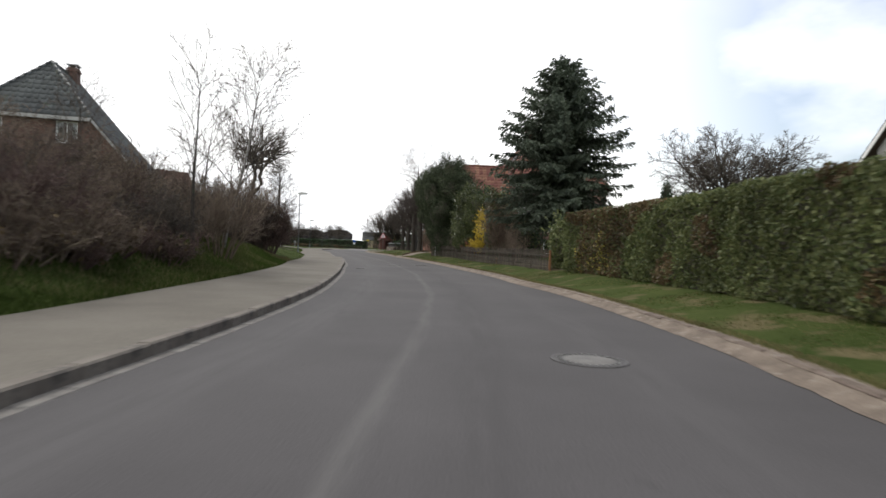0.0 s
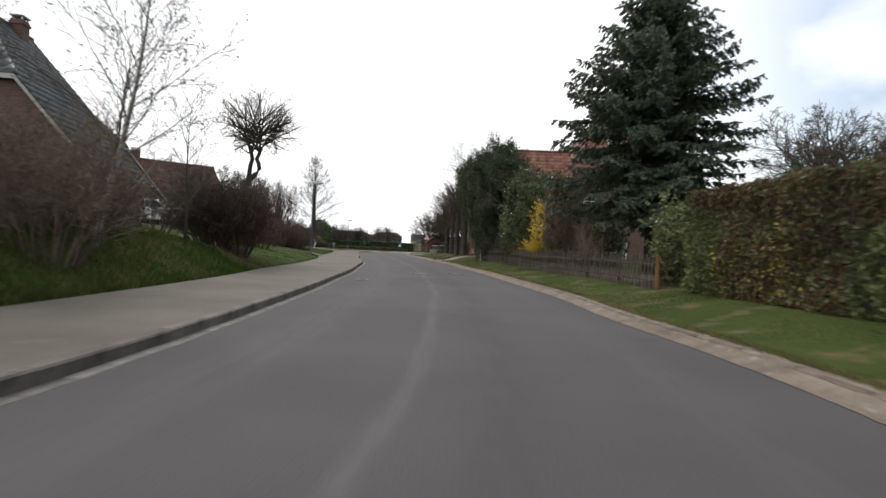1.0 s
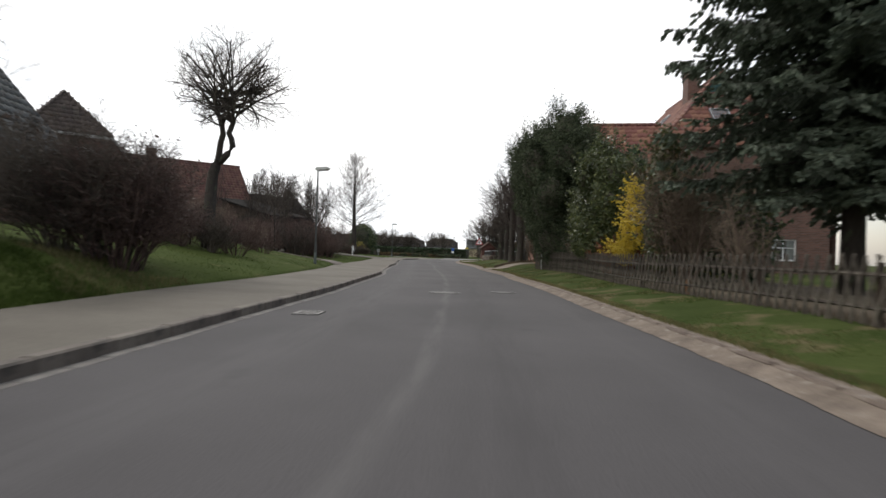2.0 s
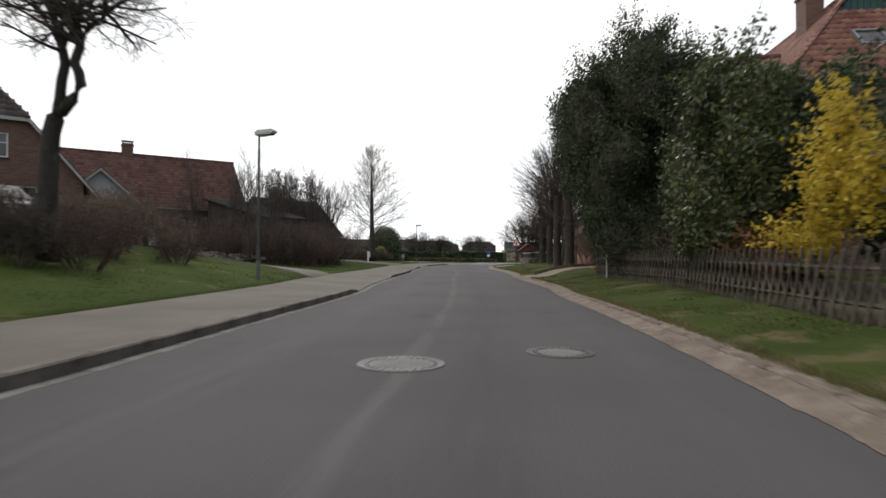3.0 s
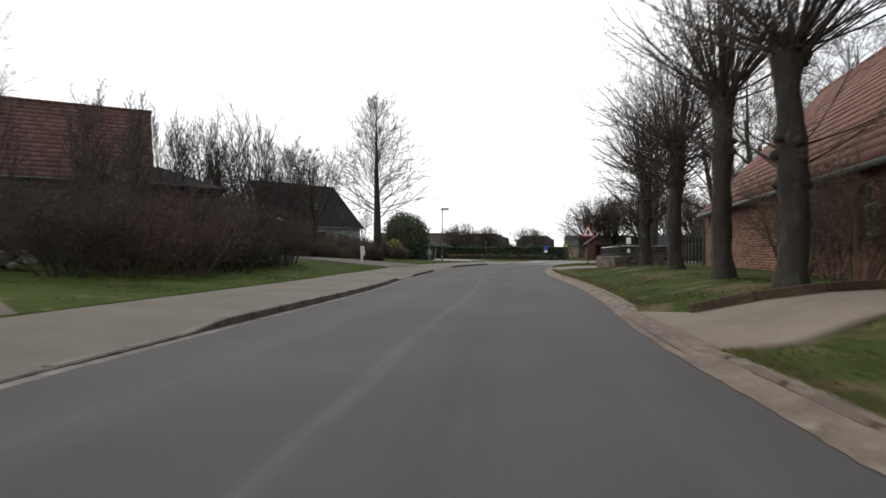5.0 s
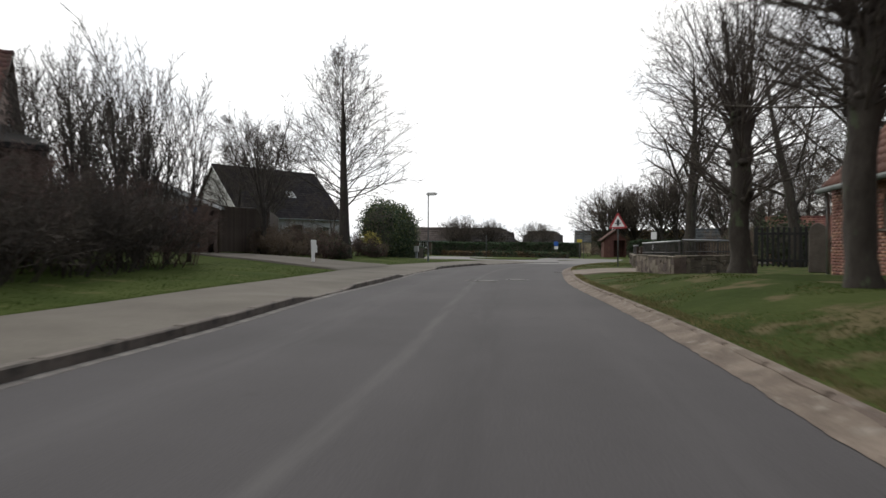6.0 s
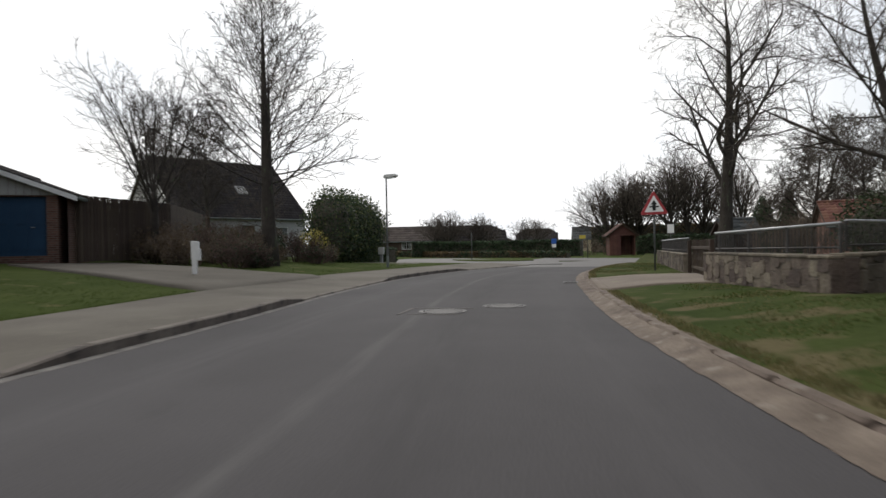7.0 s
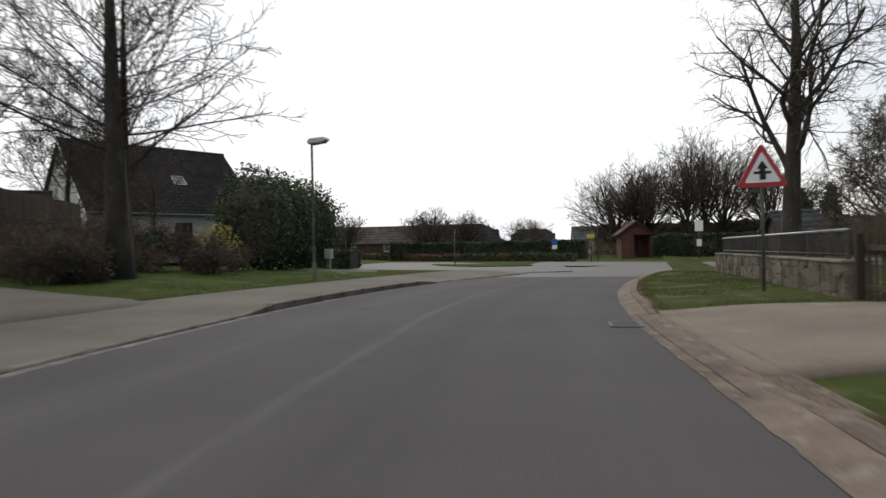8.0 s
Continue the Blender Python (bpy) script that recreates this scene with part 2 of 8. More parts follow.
SOIL = surface("leaf_litter", (0.06, 0.045, 0.03), (0.1, 0.078, 0.05), big=1.2, fine=18, rough=1.0, bump=0.8, depth=0.03, grain=0.45)
BRICK_DARK = bricked("dark_red_brick", (0.112, 0.056, 0.041), (0.152, 0.077, 0.056), (0.14, 0.11, 0.094))
BRICK_RED = bricked("red_brick", (0.24, 0.095, 0.06), (0.3, 0.125, 0.08), (0.24, 0.19, 0.16))
BRICK = surface("cottage_brick", (0.2063, 0.0975, 0.07), (0.2937, 0.15, 0.11), big=3.0, fine=45, rough=0.85, bump=0.25, depth=0.004, vary=0.25, island=0.25)
MORTAR = surface("lime_mortar", (0.1955, 0.1495, 0.1207), (0.253, 0.2012, 0.1667), big=1.5, fine=40, rough=0.95, bump=0.3)
TILE_GREY = surface("grey_concrete_tile", (0.055, 0.06, 0.062), (0.085, 0.092, 0.09), big=0.7, fine=25, rough=0.6, bump=0.2, island=0.22, vary=0.15,
                    stain=(0.075, 0.09, 0.06), stain_at=0.62)
TILE_DARK = surface("brown_black_tile", (0.03, 0.027, 0.027), (0.048, 0.043, 0.043), big=0.6, fine=25, rough=0.9, spec=0.1, bump=0.2, island=0.2)
TILE_RED = surface("clay_tile", (0.142, 0.062, 0.046), (0.205, 0.094, 0.07), big=0.8, fine=22, rough=0.75, bump=0.2, island=0.25, vary=0.22,
                   stain=(0.13, 0.06, 0.042), stain_at=0.6)
ROOF_FELT = surface("roofing_felt", (0.022, 0.021, 0.02), (0.035, 0.033, 0.031), big=1.2, fine=30, rough=1.0, spec=0.02, bump=0.2)
GABLET_GREEN = surface("green_board_paint", (0.02, 0.055, 0.052), (0.03, 0.075, 0.07), big=1.5, fine=30, rough=0.6, bump=0.1, grain=0.12)
TILE_BROWN = surface("weathered_clay_tile", (0.088, 0.046, 0.038), (0.134, 0.066, 0.053), big=0.8, fine=22, rough=0.8, bump=0.2, island=0.22,
                     stain=(0.08, 0.048, 0.04), stain_at=0.58)
TILE_UMBER = surface("umber_tile", (0.058, 0.046, 0.041), (0.088, 0.069, 0.06), big=0.8, fine=22, rough=0.8, bump=0.2, island=0.22,
                     stain=(0.06, 0.052, 0.045), stain_at=0.58)
WHITE = surface("white_paint", (0.68, 0.68, 0.66), (0.78, 0.78, 0.76), big=1.2, fine=30, rough=0.45, bump=0.05, grain=0.06, spec=0.4)
TRIM_GREY = surface("weathered_white_paint", (0.3, 0.295, 0.28), (0.4, 0.395, 0.38), big=1.5, fine=30, rough=0.6, bump=0.08, grain=0.12)
RENDER_WHITE = surface("pale_wall_plaster", (0.34, 0.335, 0.32), (0.42, 0.415, 0.395), big=0.8, fine=30, rough=0.9, bump=0.2, grain=0.1)
PLASTER_TAN = surface("ochre_plaster", (0.42, 0.36, 0.24), (0.5, 0.44, 0.3), big=0.8, fine=30, rough=0.9, bump=0.2, grain=0.1)
BLUE_DOOR = surface("blue_door_paint", (0.018, 0.05, 0.1), (0.025, 0.065, 0.125), big=1.0, fine=30, rough=0.45, bump=0.05, grain=0.08)
WOOD_DARK = surface("dark_stained_wood", (0.04, 0.028, 0.02), (0.07, 0.05, 0.036), big=2.0, fine=40, rough=0.8, bump=0.3, stretch=(1, 1, 0.2), vary=0.2)
WOOD_FENCE = surface("weathered_lath", (0.0492, 0.0398, 0.0327), (0.1029, 0.0853, 0.0702), big=2.5, fine=45, rough=0.9, bump=0.35, stretch=(1, 1, 0.25), vary=0.28, island=0.28,
                     stain=(0.055, 0.06, 0.038), stain_at=0.62)
WOOD_POST = surface("orange_post_wood", (0.17, 0.082, 0.04), (0.24, 0.12, 0.058), big=3, fine=35, rough=0.85, bump=0.3, stretch=(1, 1, 0.25))
SHED_RED = surface("red_brown_boards", (0.08, 0.036, 0.029), (0.118, 0.054, 0.042), big=1.5, fine=30, rough=0.8, bump=0.2, vary=0.15)
BARK = surface("grey_brown_bark", (0.033, 0.0276, 0.023), (0.0606, 0.0523, 0.0441), big=2.5, fine=18, rough=0.95, bump=0.9, depth=0.03, stretch=(1, 1, 0.35), grain=0.4,
               stain=(0.07, 0.085, 0.05), stain_at=0.6)
BIRCH = surface("birch_bark", (0.2, 0.19, 0.17), (0.32, 0.305, 0.28), big=3.5, fine=20, rough=0.8, bump=0.4, stretch=(1, 1, 1.6), stain=(0.06, 0.05, 0.045), stain_at=0.56)
TWIG = surface("bare_twig", (0.0651, 0.0536, 0.0441), (0.105, 0.0861, 0.0703), big=1.5, fine=20, rough=0.95, bump=0.0, island=0.3)
TWIG_DARK = surface("dark_twig", (0.048, 0.0397, 0.0334), (0.0814, 0.0679, 0.0575), big=1.5, fine=20, rough=0.95, bump=0.0, island=0.3)
TWIG_BROWN = surface("brown_twig", (0.1265, 0.0946, 0.0704), (0.2035, 0.1562, 0.1188), big=1.2, fine=20, rough=0.95, bump=0.0, island=0.35)
TWIG_RED = surface("red_brown_twig", (0.09, 0.06, 0.052), (0.14, 0.093, 0.08), big=1.2, fine=20, rough=0.95, bump=0.0, island=0.35)
BUDS = leafy("buds", (0.05, 0.04, 0.025), (0.09, 0.075, 0.04))
HEDGE_GREEN = leafy("hedge_leaf", (0.0652, 0.0878, 0.0338), (0.1568, 0.1693, 0.069), spread=0.4)
HEDGE_BROWN = leafy("withered_hedge_leaf", (0.072, 0.05, 0.026), (0.15, 0.108, 0.056), spread=0.4)
HEDGE_YELLOW = leafy("yellow_hedge_leaf", (0.3, 0.26, 0.05), (0.45, 0.38, 0.1), spread=0.3)
HEDGE_DARK = leafy("dark_hedge_leaf", (0.0286, 0.0468, 0.026), (0.065, 0.0936, 0.0468), spread=0.4)
SPRUCE = leafy("spruce_needles", (0.057, 0.078, 0.054), (0.132, 0.1576, 0.111), spread=0.4, rough=0.6, glow=0.12)
YEW = leafy("yew_needles", (0.034, 0.046, 0.027), (0.08, 0.095, 0.052), spread=0.3, rough=0.75, spec=0.12, glow=0.12)
LAUREL = leafy("laurel_leaf", (0.0352, 0.0546, 0.0194), (0.1056, 0.1162, 0.0458), spread=0.35, rough=0.4, spec=0.4)
# true leaf colour on the hedge-end bush, painted highlights on the laurel
PALE_GLINT_LEAF = leafy("pale_or_glint_leaf", (0.06, 0.085, 0.025), (0.2, 0.21, 0.09), spread=0.35, rough=0.4)
FORSYTHIA = leafy("forsythia_blossom", (0.48, 0.35, 0.035), (0.62, 0.48, 0.075), spread=0.25, rough=0.6, glow=0.35)
RUST_LEAF = leafy("rusty_leaf", (0.09, 0.035, 0.018), (0.15, 0.065, 0.03), spread=0.3)
RUST_DARK = leafy("dark_withered_leaf", (0.045, 0.03, 0.025), (0.085, 0.06, 0.048), spread=0.3)
# solid filler that stands in for the shaded depth behind the leaves
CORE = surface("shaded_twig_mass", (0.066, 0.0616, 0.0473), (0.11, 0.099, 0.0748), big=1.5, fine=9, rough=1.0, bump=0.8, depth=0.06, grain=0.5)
STONE = surface("field_stone", (0.0723, 0.0578, 0.0467), (0.136, 0.1105, 0.0892), big=4.0, fine=22, rough=0.9, bump=0.8, depth=0.03, vary=0.42, island=0.45)
STONE_DARK = surface("wall_mortar", (0.08, 0.069, 0.059), (0.125, 0.108, 0.092), big=2, fine=25, rough=0.95, bump=0.5, depth=0.02)
ROCK = surface("pale_boulder", (0.088, 0.0774, 0.0651), (0.1496, 0.1338, 0.1144), big=3.0, fine=14, rough=0.95, bump=0.7, depth=0.03, vary=0.35)
METAL = surface("galvanised_steel", (0.28, 0.29, 0.3), (0.38, 0.39, 0.4), big=2, fine=30, rough=0.45, bump=0.05, metal=0.7, grain=0.1)
POLE_GREEN = surface("grey_green_post_paint", (0.1, 0.12, 0.11), (0.16, 0.18, 0.17), big=2, fine=20, rough=0.6, bump=0.05, grain=0.12)
POLE_GREY = surface("dull_grey_post_paint", (0.055, 0.058, 0.056), (0.09, 0.094, 0.09), big=2, fine=20, rough=0.6, bump=0.05, grain=0.15)
IRON = surface("cast_iron", (0.05, 0.048, 0.047), (0.085, 0.08, 0.078), big=5, fine=40, rough=0.55, bump=0.3, depth=0.003, metal=0.3)
IRON_WORN = surface("worn_iron", (0.13, 0.126, 0.122), (0.2, 0.195, 0.19), big=6, fine=40, rough=0.5, bump=0.2, depth=0.003, metal=0.25)
COVER_FILL = surface("cover_concrete", (0.115, 0.11, 0.105), (0.17, 0.163, 0.155), big=5, fine=40, rough=0.85, bump=0.3, depth=0.004)
SIGN_RED = surface("sign_red", (0.34, 0.04, 0.05), (0.4, 0.06, 0.065), big=2, fine=20, rough=0.4, bump=0.0, grain=0.06)
SIGN_WHITE = surface("sign_white", (0.75, 0.75, 0.74), (0.8, 0.8, 0.79), big=2, fine=20, rough=0.4, bump=0.0, grain=0.05)
SIGN_BLACK = surface("sign_black", (0.012, 0.012, 0.012), (0.02, 0.02, 0.02), big=2, fine=20, rough=0.5, bump=0.0)
SIGN_BLUE = surface("sign_blue", (0.02, 0.09, 0.36), (0.03, 0.11, 0.42), big=2, fine=20, rough=0.4, bump=0.0)
SIGN_YELLOW = surface("sign_yellow", (0.45, 0.36, 0.05), (0.52, 0.42, 0.08), big=2, fine=20, rough=0.5, bump=0.0)
LAMP_GLASS = surface("lamp_cover", (0.55, 0.55, 0.53), (0.66, 0.66, 0.64), big=2, fine=20, rough=0.3, bump=0.0, grain=0.06)
CAR_PAINT = surface("silver_car_paint", (0.5, 0.51, 0.52), (0.56, 0.57, 0.58), big=1, fine=60, rough=0.25, bump=0.0, metal=0.4, grain=0.03, spec=0.6)
RUBBER = surface("tyre_rubber", (0.015, 0.015, 0.015), (0.025, 0.025, 0.025), big=3, fine=30, rough=0.85, bump=0.2)
DARK_TRIM = surface("dark_trim", (0.02, 0.02, 0.021), (0.032, 0.032, 0.033), big=3, fine=30, rough=0.5, bump=0.0)
GLASS = glassy("window_glass")


# ---- building helpers ----
def mesh_of(name, verts, faces, material, smooth=False):
    """A mesh from arrays: verts N x 3, faces M x 3 or M x 4."""
    verts, faces = np.asarray(verts, np.float32), np.asarray(faces, np.int32)
    me = bpy.data.meshes.new(name)
    me.vertices.add(len(verts)); me.vertices.foreach_set("co", verts.ravel())
    k = faces.shape[1]
    me.loops.add(faces.size); me.loops.foreach_set("vertex_index", faces.ravel())
    me.polygons.add(len(faces))
    me.polygons.foreach_set("loop_start", np.arange(0, faces.size, k, dtype=np.int32))
    me.polygons.foreach_set("loop_total", np.full(len(faces), k, np.int32))
    if smooth:
        me.polygons.foreach_set("use_smooth", np.ones(len(faces), bool))
    me.materials.append(material)
    me.update(calc_edges=True)
    return me


def stand(ob):
    """Where an object stands in the world."""
    return ob.matrix_basis if ob.parent is None else stand(ob.parent) @ ob.matrix_parent_inverse @ ob.matrix_basis


def hang(ob, parent, label="", kind=""):
    if parent is not None:
        ob.parent = parent
        ob.matrix_parent_inverse = stand(parent).inverted()
    return tagged(ob, label=label, kind=kind)


def thing(name, label, category, group="", kind="", at=(0, 0, 0)):
    ob = new(name)
    ob.empty_display_size = 0.2
    ob.matrix_basis = Matrix.Translation(at)
    return tagged(ob, label, category, group, kind)


class Geo:
    """Gathers faces for one mesh."""

    def __init__(self):
        self.v, self.f = [], []

    def face(self, *pts):
        i = len(self.v)
        self.v += [tuple(p) for p in pts]
        self.f.append(tuple(range(i, i + len(pts))))
        return self

    def box(self, c, s, m=None):
        x, y, z = (a / 2 for a in s)
        i = len(self.v)
        for dz in (-z, z):
            for dx, dy in ((-x, -y), (x, -y), (x, y), (-x, y)):
                p = Vector((c[0] + dx, c[1] + dy, c[2] + dz))
                self.v.append(tuple(m @ p if m is not None else p))
        self.f += [tuple(i + k for k in q) for q in ((3, 2, 1, 0), (4, 5, 6, 7), (0, 1, 5, 4), (1, 2, 6, 5), (2, 3, 7, 6), (3, 0, 4, 7))]
        return self

    def tube(self, pts, radii, sides=10, cap=True, squash=None):
        i0 = len(self.v)
        pts = [Vector(p) for p in pts]
        for k, (p, r) in enumerate(zip(pts, radii)):
            d = (pts[min(k + 1, len(pts) - 1)] - pts[max(k - 1, 0)]).normalized()
            a = d.orthogonal().normalized() if abs(d.z) < 0.9 else Vector((1, 0, 0)).cross(d).normalized()
            b = d.cross(a)
            for s in range(sides):
                w = 2 * math.pi * s / sides
                q = r * (squash(w, k) if squash else 1)
                self.v.append(tuple(p + a * math.cos(w) * q + b * math.sin(w) * q))
        for k in range(len(pts) - 1):
            for s in range(sides):
                t = (s + 1) % sides
                self.f.append((i0 + k * sides + s, i0 + k * sides + t, i0 + (k + 1) * sides + t, i0 + (k + 1) * sides + s))
        if cap:
            self.f.append(tuple(i0 + s for s in reversed(range(sides))))
            self.f.append(tuple(i0 + (len(pts) - 1) * sides + s for s in range(sides)))
        return self

    def prism(self, outline, axis, depth, m=None):
        """An outline of 2D points pushed along an axis: 'y' takes (x, z), 'z' takes (x, y), 'x' takes (y, z)."""
        put = {"y": lambda p, d: (p[0], d, p[1]), "z": lambda p, d: (p[0], p[1], d), "x": lambda p, d: (d, p[0], p[1])}[axis]
        i, n = len(self.v), len(outline)
        for d in depth:
            for p in outline:
                q = Vector(put(p, d))
                self.v.append(tuple(m @ q if m is not None else q))
        self.f.append(tuple(i + k for k in range(n)))
        self.f.append(tuple(i + n + k for k in reversed(range(n))))
        for k in range(n):
            self.f.append((i + k, i + n + k, i + n + (k + 1) % n, i + (k + 1) % n))
        return self

    def make(self, name, material, parent=None, label="", kind="", bevel=0.0, smooth=False, m=None, uv=None):
        me = bpy.data.meshes.new(name)
        me.from_pydata(self.v, [], self.f)
        bm = bmesh.new()
        bm.from_mesh(me)
        bmesh.ops.remove_doubles(bm, verts=bm.verts, dist=1e-5)
        bmesh.ops.recalc_face_normals(bm, faces=bm.faces)
        if bevel:
            sharp = [e for e in bm.edges if len(e.link_faces) == 2 and e.calc_face_angle(0) > 0.5]
            bmesh.ops.bevel(bm, geom=sharp, offset=bevel, segments=1, affect="EDGES")
        if uv:
            layer = bm.loops.layers.uv.new("UVMap")
            for f in bm.faces:
                for lp in f.loops:
                    lp[layer].uv = uv(lp.vert.co, f.normal)
        bm.to_mesh(me)
        bm.free()
        if smooth:
            for q in me.polygons:
                q.use_smooth = True
        me.materials.append(material)
        ob = new(name, me)
        if m is not None:
            ob.matrix_basis = m
        return hang(ob, parent, label, kind)


def wall_uv(co, n):
    """Metres along a wall and up it."""
    if abs(n.z) > 0.7:
        return co.x, co.y
    t = Vector((-n.y, n.x, 0))
    return (t.x * co.x + t.y * co.y) if t.length < 1e-6 else co.dot(t.normalized()), co.z


def arrays(name, verts, faces, material, parent=None, label="", kind="", smooth=False):
    ob = new(name, mesh_of(name, verts, faces, material, smooth))
    return hang(ob, parent, label, kind)


def soft(x, a, b):
    t = np.clip((x - a) / (b - a), 0, 1)
    return t * t * (3 - 2 * t)


# ---- the lie of the land ----
LEFT_Y = [-40, -20, -6, 1, 5, 9, 14, 19, 23.5, 27, 31.5, 37, 41, 43.5, 46.5, 52.5, 59.5, 62.5, 65.5, 72.5, 76.5, 81, 84.5, 89, 94.3, 97]
LEFT_X = [-16.5, -7.21, -3.23, -2.28, -2.06, -1.95, -2.07, -2.54, -3.07, -3.57, -4.18, -5.15, -5.84, -6.36, -7.2, -8.6, -10.07, -10.78, -11.65, -13.22, -14.2, -15.07, -15.45, -15.35, -14.36, -13.5]
RIGHT_Y = [-40, -20, -6, 1, 5, 8, 12, 16, 20, 23.6, 30.3, 35.4, 39.4, 43.2, 46.5, 49, 54.8, 59.7, 63.3, 66.8, 69.4, 72.5, 76, 78.8, 80.5, 83, 85.7, 89.5, 94.9, 98]
RIGHT_X = [-10.5, -1.2, 2.6, 3.4, 3.65, 3.88, 3.82, 3.59, 3.0, 2.65, 1.54, 0.68, -0.1, -0.94, -1.47, -2.06, -3.51, -4.41, -5.22, -6.11, -6.83, -7.67, -8.41, -8.9, -9.21, -9.57, -9.84, -9.9, -9.3, -8.5]


def curve_through(ys, xs):
    ys, xs = np.array(ys, float), np.array(xs, float)
    slope = np.gradient(xs, ys)

    def at(y):
        y = np.clip(y, ys[0], ys[-1])
        i = np.clip(np.searchsorted(ys, y) - 1, 0, len(ys) - 2)
        h = ys[i + 1] - ys[i]
        t = (y - ys[i]) / h
        return ((2 * t**3 - 3 * t**2 + 1) * xs[i] + (t**3 - 2 * t**2 + t) * h * slope[i]
                + (-2 * t**3 + 3 * t**2) * xs[i + 1] + (t**3 - t**2) * h * slope[i + 1])
    return at


road_l, road_r = curve_through(LEFT_Y, LEFT_X), curve_through(RIGHT_Y, RIGHT_X)
pave_w = curve_through([-40, 8, 12, 20, 24, 29, 35, 40, 44, 52, 61, 65, 70, 73, 79, 83, 87, 93, 97], [2.2, 2.2, 2.35, 2.28, 2.3, 2.5, 2.38, 2.5, 2.6, 2.65, 2.6, 2.5, 2.5, 2.6, 2.65, 2.6, 2.35, 2.45, 2.9])
PAVE_TOP = 0.17          # the footway's outer edge


def pave_l(y):
    return road_l(y) - pave_w(y)


def land_left(d, y):
    """Height at d metres beyond the footway's outer edge."""
    bank = np.interp(d, [0, 0.5, 1.4, 3, 5, 9, 15, 30], [0.17, 0.32, 0.85, 1.25, 1.5, 1.75, 1.95, 2.1])
    slope = np.interp(d, [0, 0.5, 1, 2.5, 4, 8, 14, 25], [0.17, 0.34, 0.42, 0.68, 0.95, 1.55, 1.95, 2.2])
    lawn = np.interp(d, [0, 1.5, 4, 8, 14, 25, 40], [0.17, 0.25, 0.43, 0.62, 0.95, 1.1, 1.15])
    flat = np.interp(d, [0, 4, 12, 40], [0.14, 0.2, 0.3, 0.4])
    a, b, c = soft(y, 24, 33), soft(y, 46, 55), soft(y, 88, 97)
    h = bank * (1 - a) + slope * a
    h = h * (1 - b) + lawn * b
    h = h * (1 - c) + flat * c
    return np.where(y > 97, np.minimum(h, 0.0 + 0.4 * soft(d, 10, 30)), h)


def land_right(d, y):
    dip = soft(y, 52.8, 53.4) * (1 - soft(y, 57.1, 57.7)) + soft(y, 77.1, 77.8) * (1 - soft(y, 82.6, 83.2))
    lift = np.interp(y, [-40, 50, 56, 70, 75, 79, 93, 99], [0.3, 0.3, 0.42, 0.42, 0.16, 0.06, 0.06, -0.12])
    return 0.09 - 0.075 * dip * (1 - soft(d, 0.0, 1.3)) + lift * soft(d, -0.3, 2.6) * (1 - dip * (1 - soft(d, 0.2, 1.6))) + 0.1 * soft(d, 4, 12) * soft(y, 99, 60)


def land(x, y):
    x, y = np.asarray(x, float), np.asarray(y, float)
    l, r = pave_l(y), road_r(y) + 0.35
    return np.where(x < l, land_left(l - x, y), np.where(x > r, land_right(x - r, y), -0.06))


def ground_z(x, y):
    return float(land(x, y))


def build_ground():
    ys = np.concatenate([[-1500, -700, -300, -150, -90, -60], np.arange(-40, 97.1, 0.5), [98, 99, 100.5, 102, 105, 110, 118, 130, 150, 190, 260, 400, 700, 1300, 3000]])
    dl = [2500, 1200, 600, 300, 160, 90, 60, 45, 34, 26, 20, 16, 13, 10.5, 8.5, 7, 5.8, 4.8, 4, 3.3, 2.7, 2.2, 1.7, 1.3, 0.95, 0.65, 0.4, 0.2, 0.0]
    dr = [0.0, 0.12, 0.3, 0.55, 0.85, 1.2, 1.6, 2.0, 2.5, 3.1, 4, 5, 6.5, 8.5, 11, 15, 20, 28, 40, 60, 100, 200, 500, 1200, 2500]
    rows = []
    for y in ys:
        yc = min(max(y, -40), 97)
        l, r = float(pave_l(yc)), float(road_r(yc)) + 0.35
        row = [(l - d, y, float(land_left(np.float64(d), np.float64(y)))) for d in dl]
        row += [(l + 0.03, y, -0.06), ((l + r) / 2, y, -0.06), (r - 0.03, y, -0.06)]
        row += [(r + d, y, float(land_right(np.float64(d), np.float64(y)))) for d in dr]
        rows.append([(x, yy, z + (0.03 * noise.noise((x * 0.7, yy * 0.7, 0)) if z > 0.2 and abs(x) < 80 else 0)) for x, yy, z in row])
    n = len(rows[0])
    v = [p for row in rows for p in row]
    f = [(i * n + j, i * n + j + 1, (i + 1) * n + j + 1, (i + 1) * n + j) for i in range(len(rows) - 1) for j in range(n - 1)]
    ob = arrays("ground", v, f, GRASS, smooth=True)
    ob.data.materials.append(GRASS_VERGE)
    for k, q in enumerate(ob.data.polygons):
        if k % (n - 1) >= len(dl) + 2:
            q.material_index = 1
    tagged(ob, "grass verges and lawns rising gently beside the road", "ground", kind="structure")


def ribbon(ys, left, right, z, cols=1):
    """A strip across between two edges given by y."""
    v, f = [], []
    for y in ys:
        a, b = float(left(y)), float(right(y))
        for c in range(cols + 1):
            t = c / cols
            v.append((a + (b - a) * t, y, z(t, y)))
    k = cols + 1
    for i in range(len(ys) - 1):
        for c in range(cols):
            f.append((i * k + c, i * k + c + 1, (i + 1) * k + c + 1, (i + 1) * k + c))
    return v, f


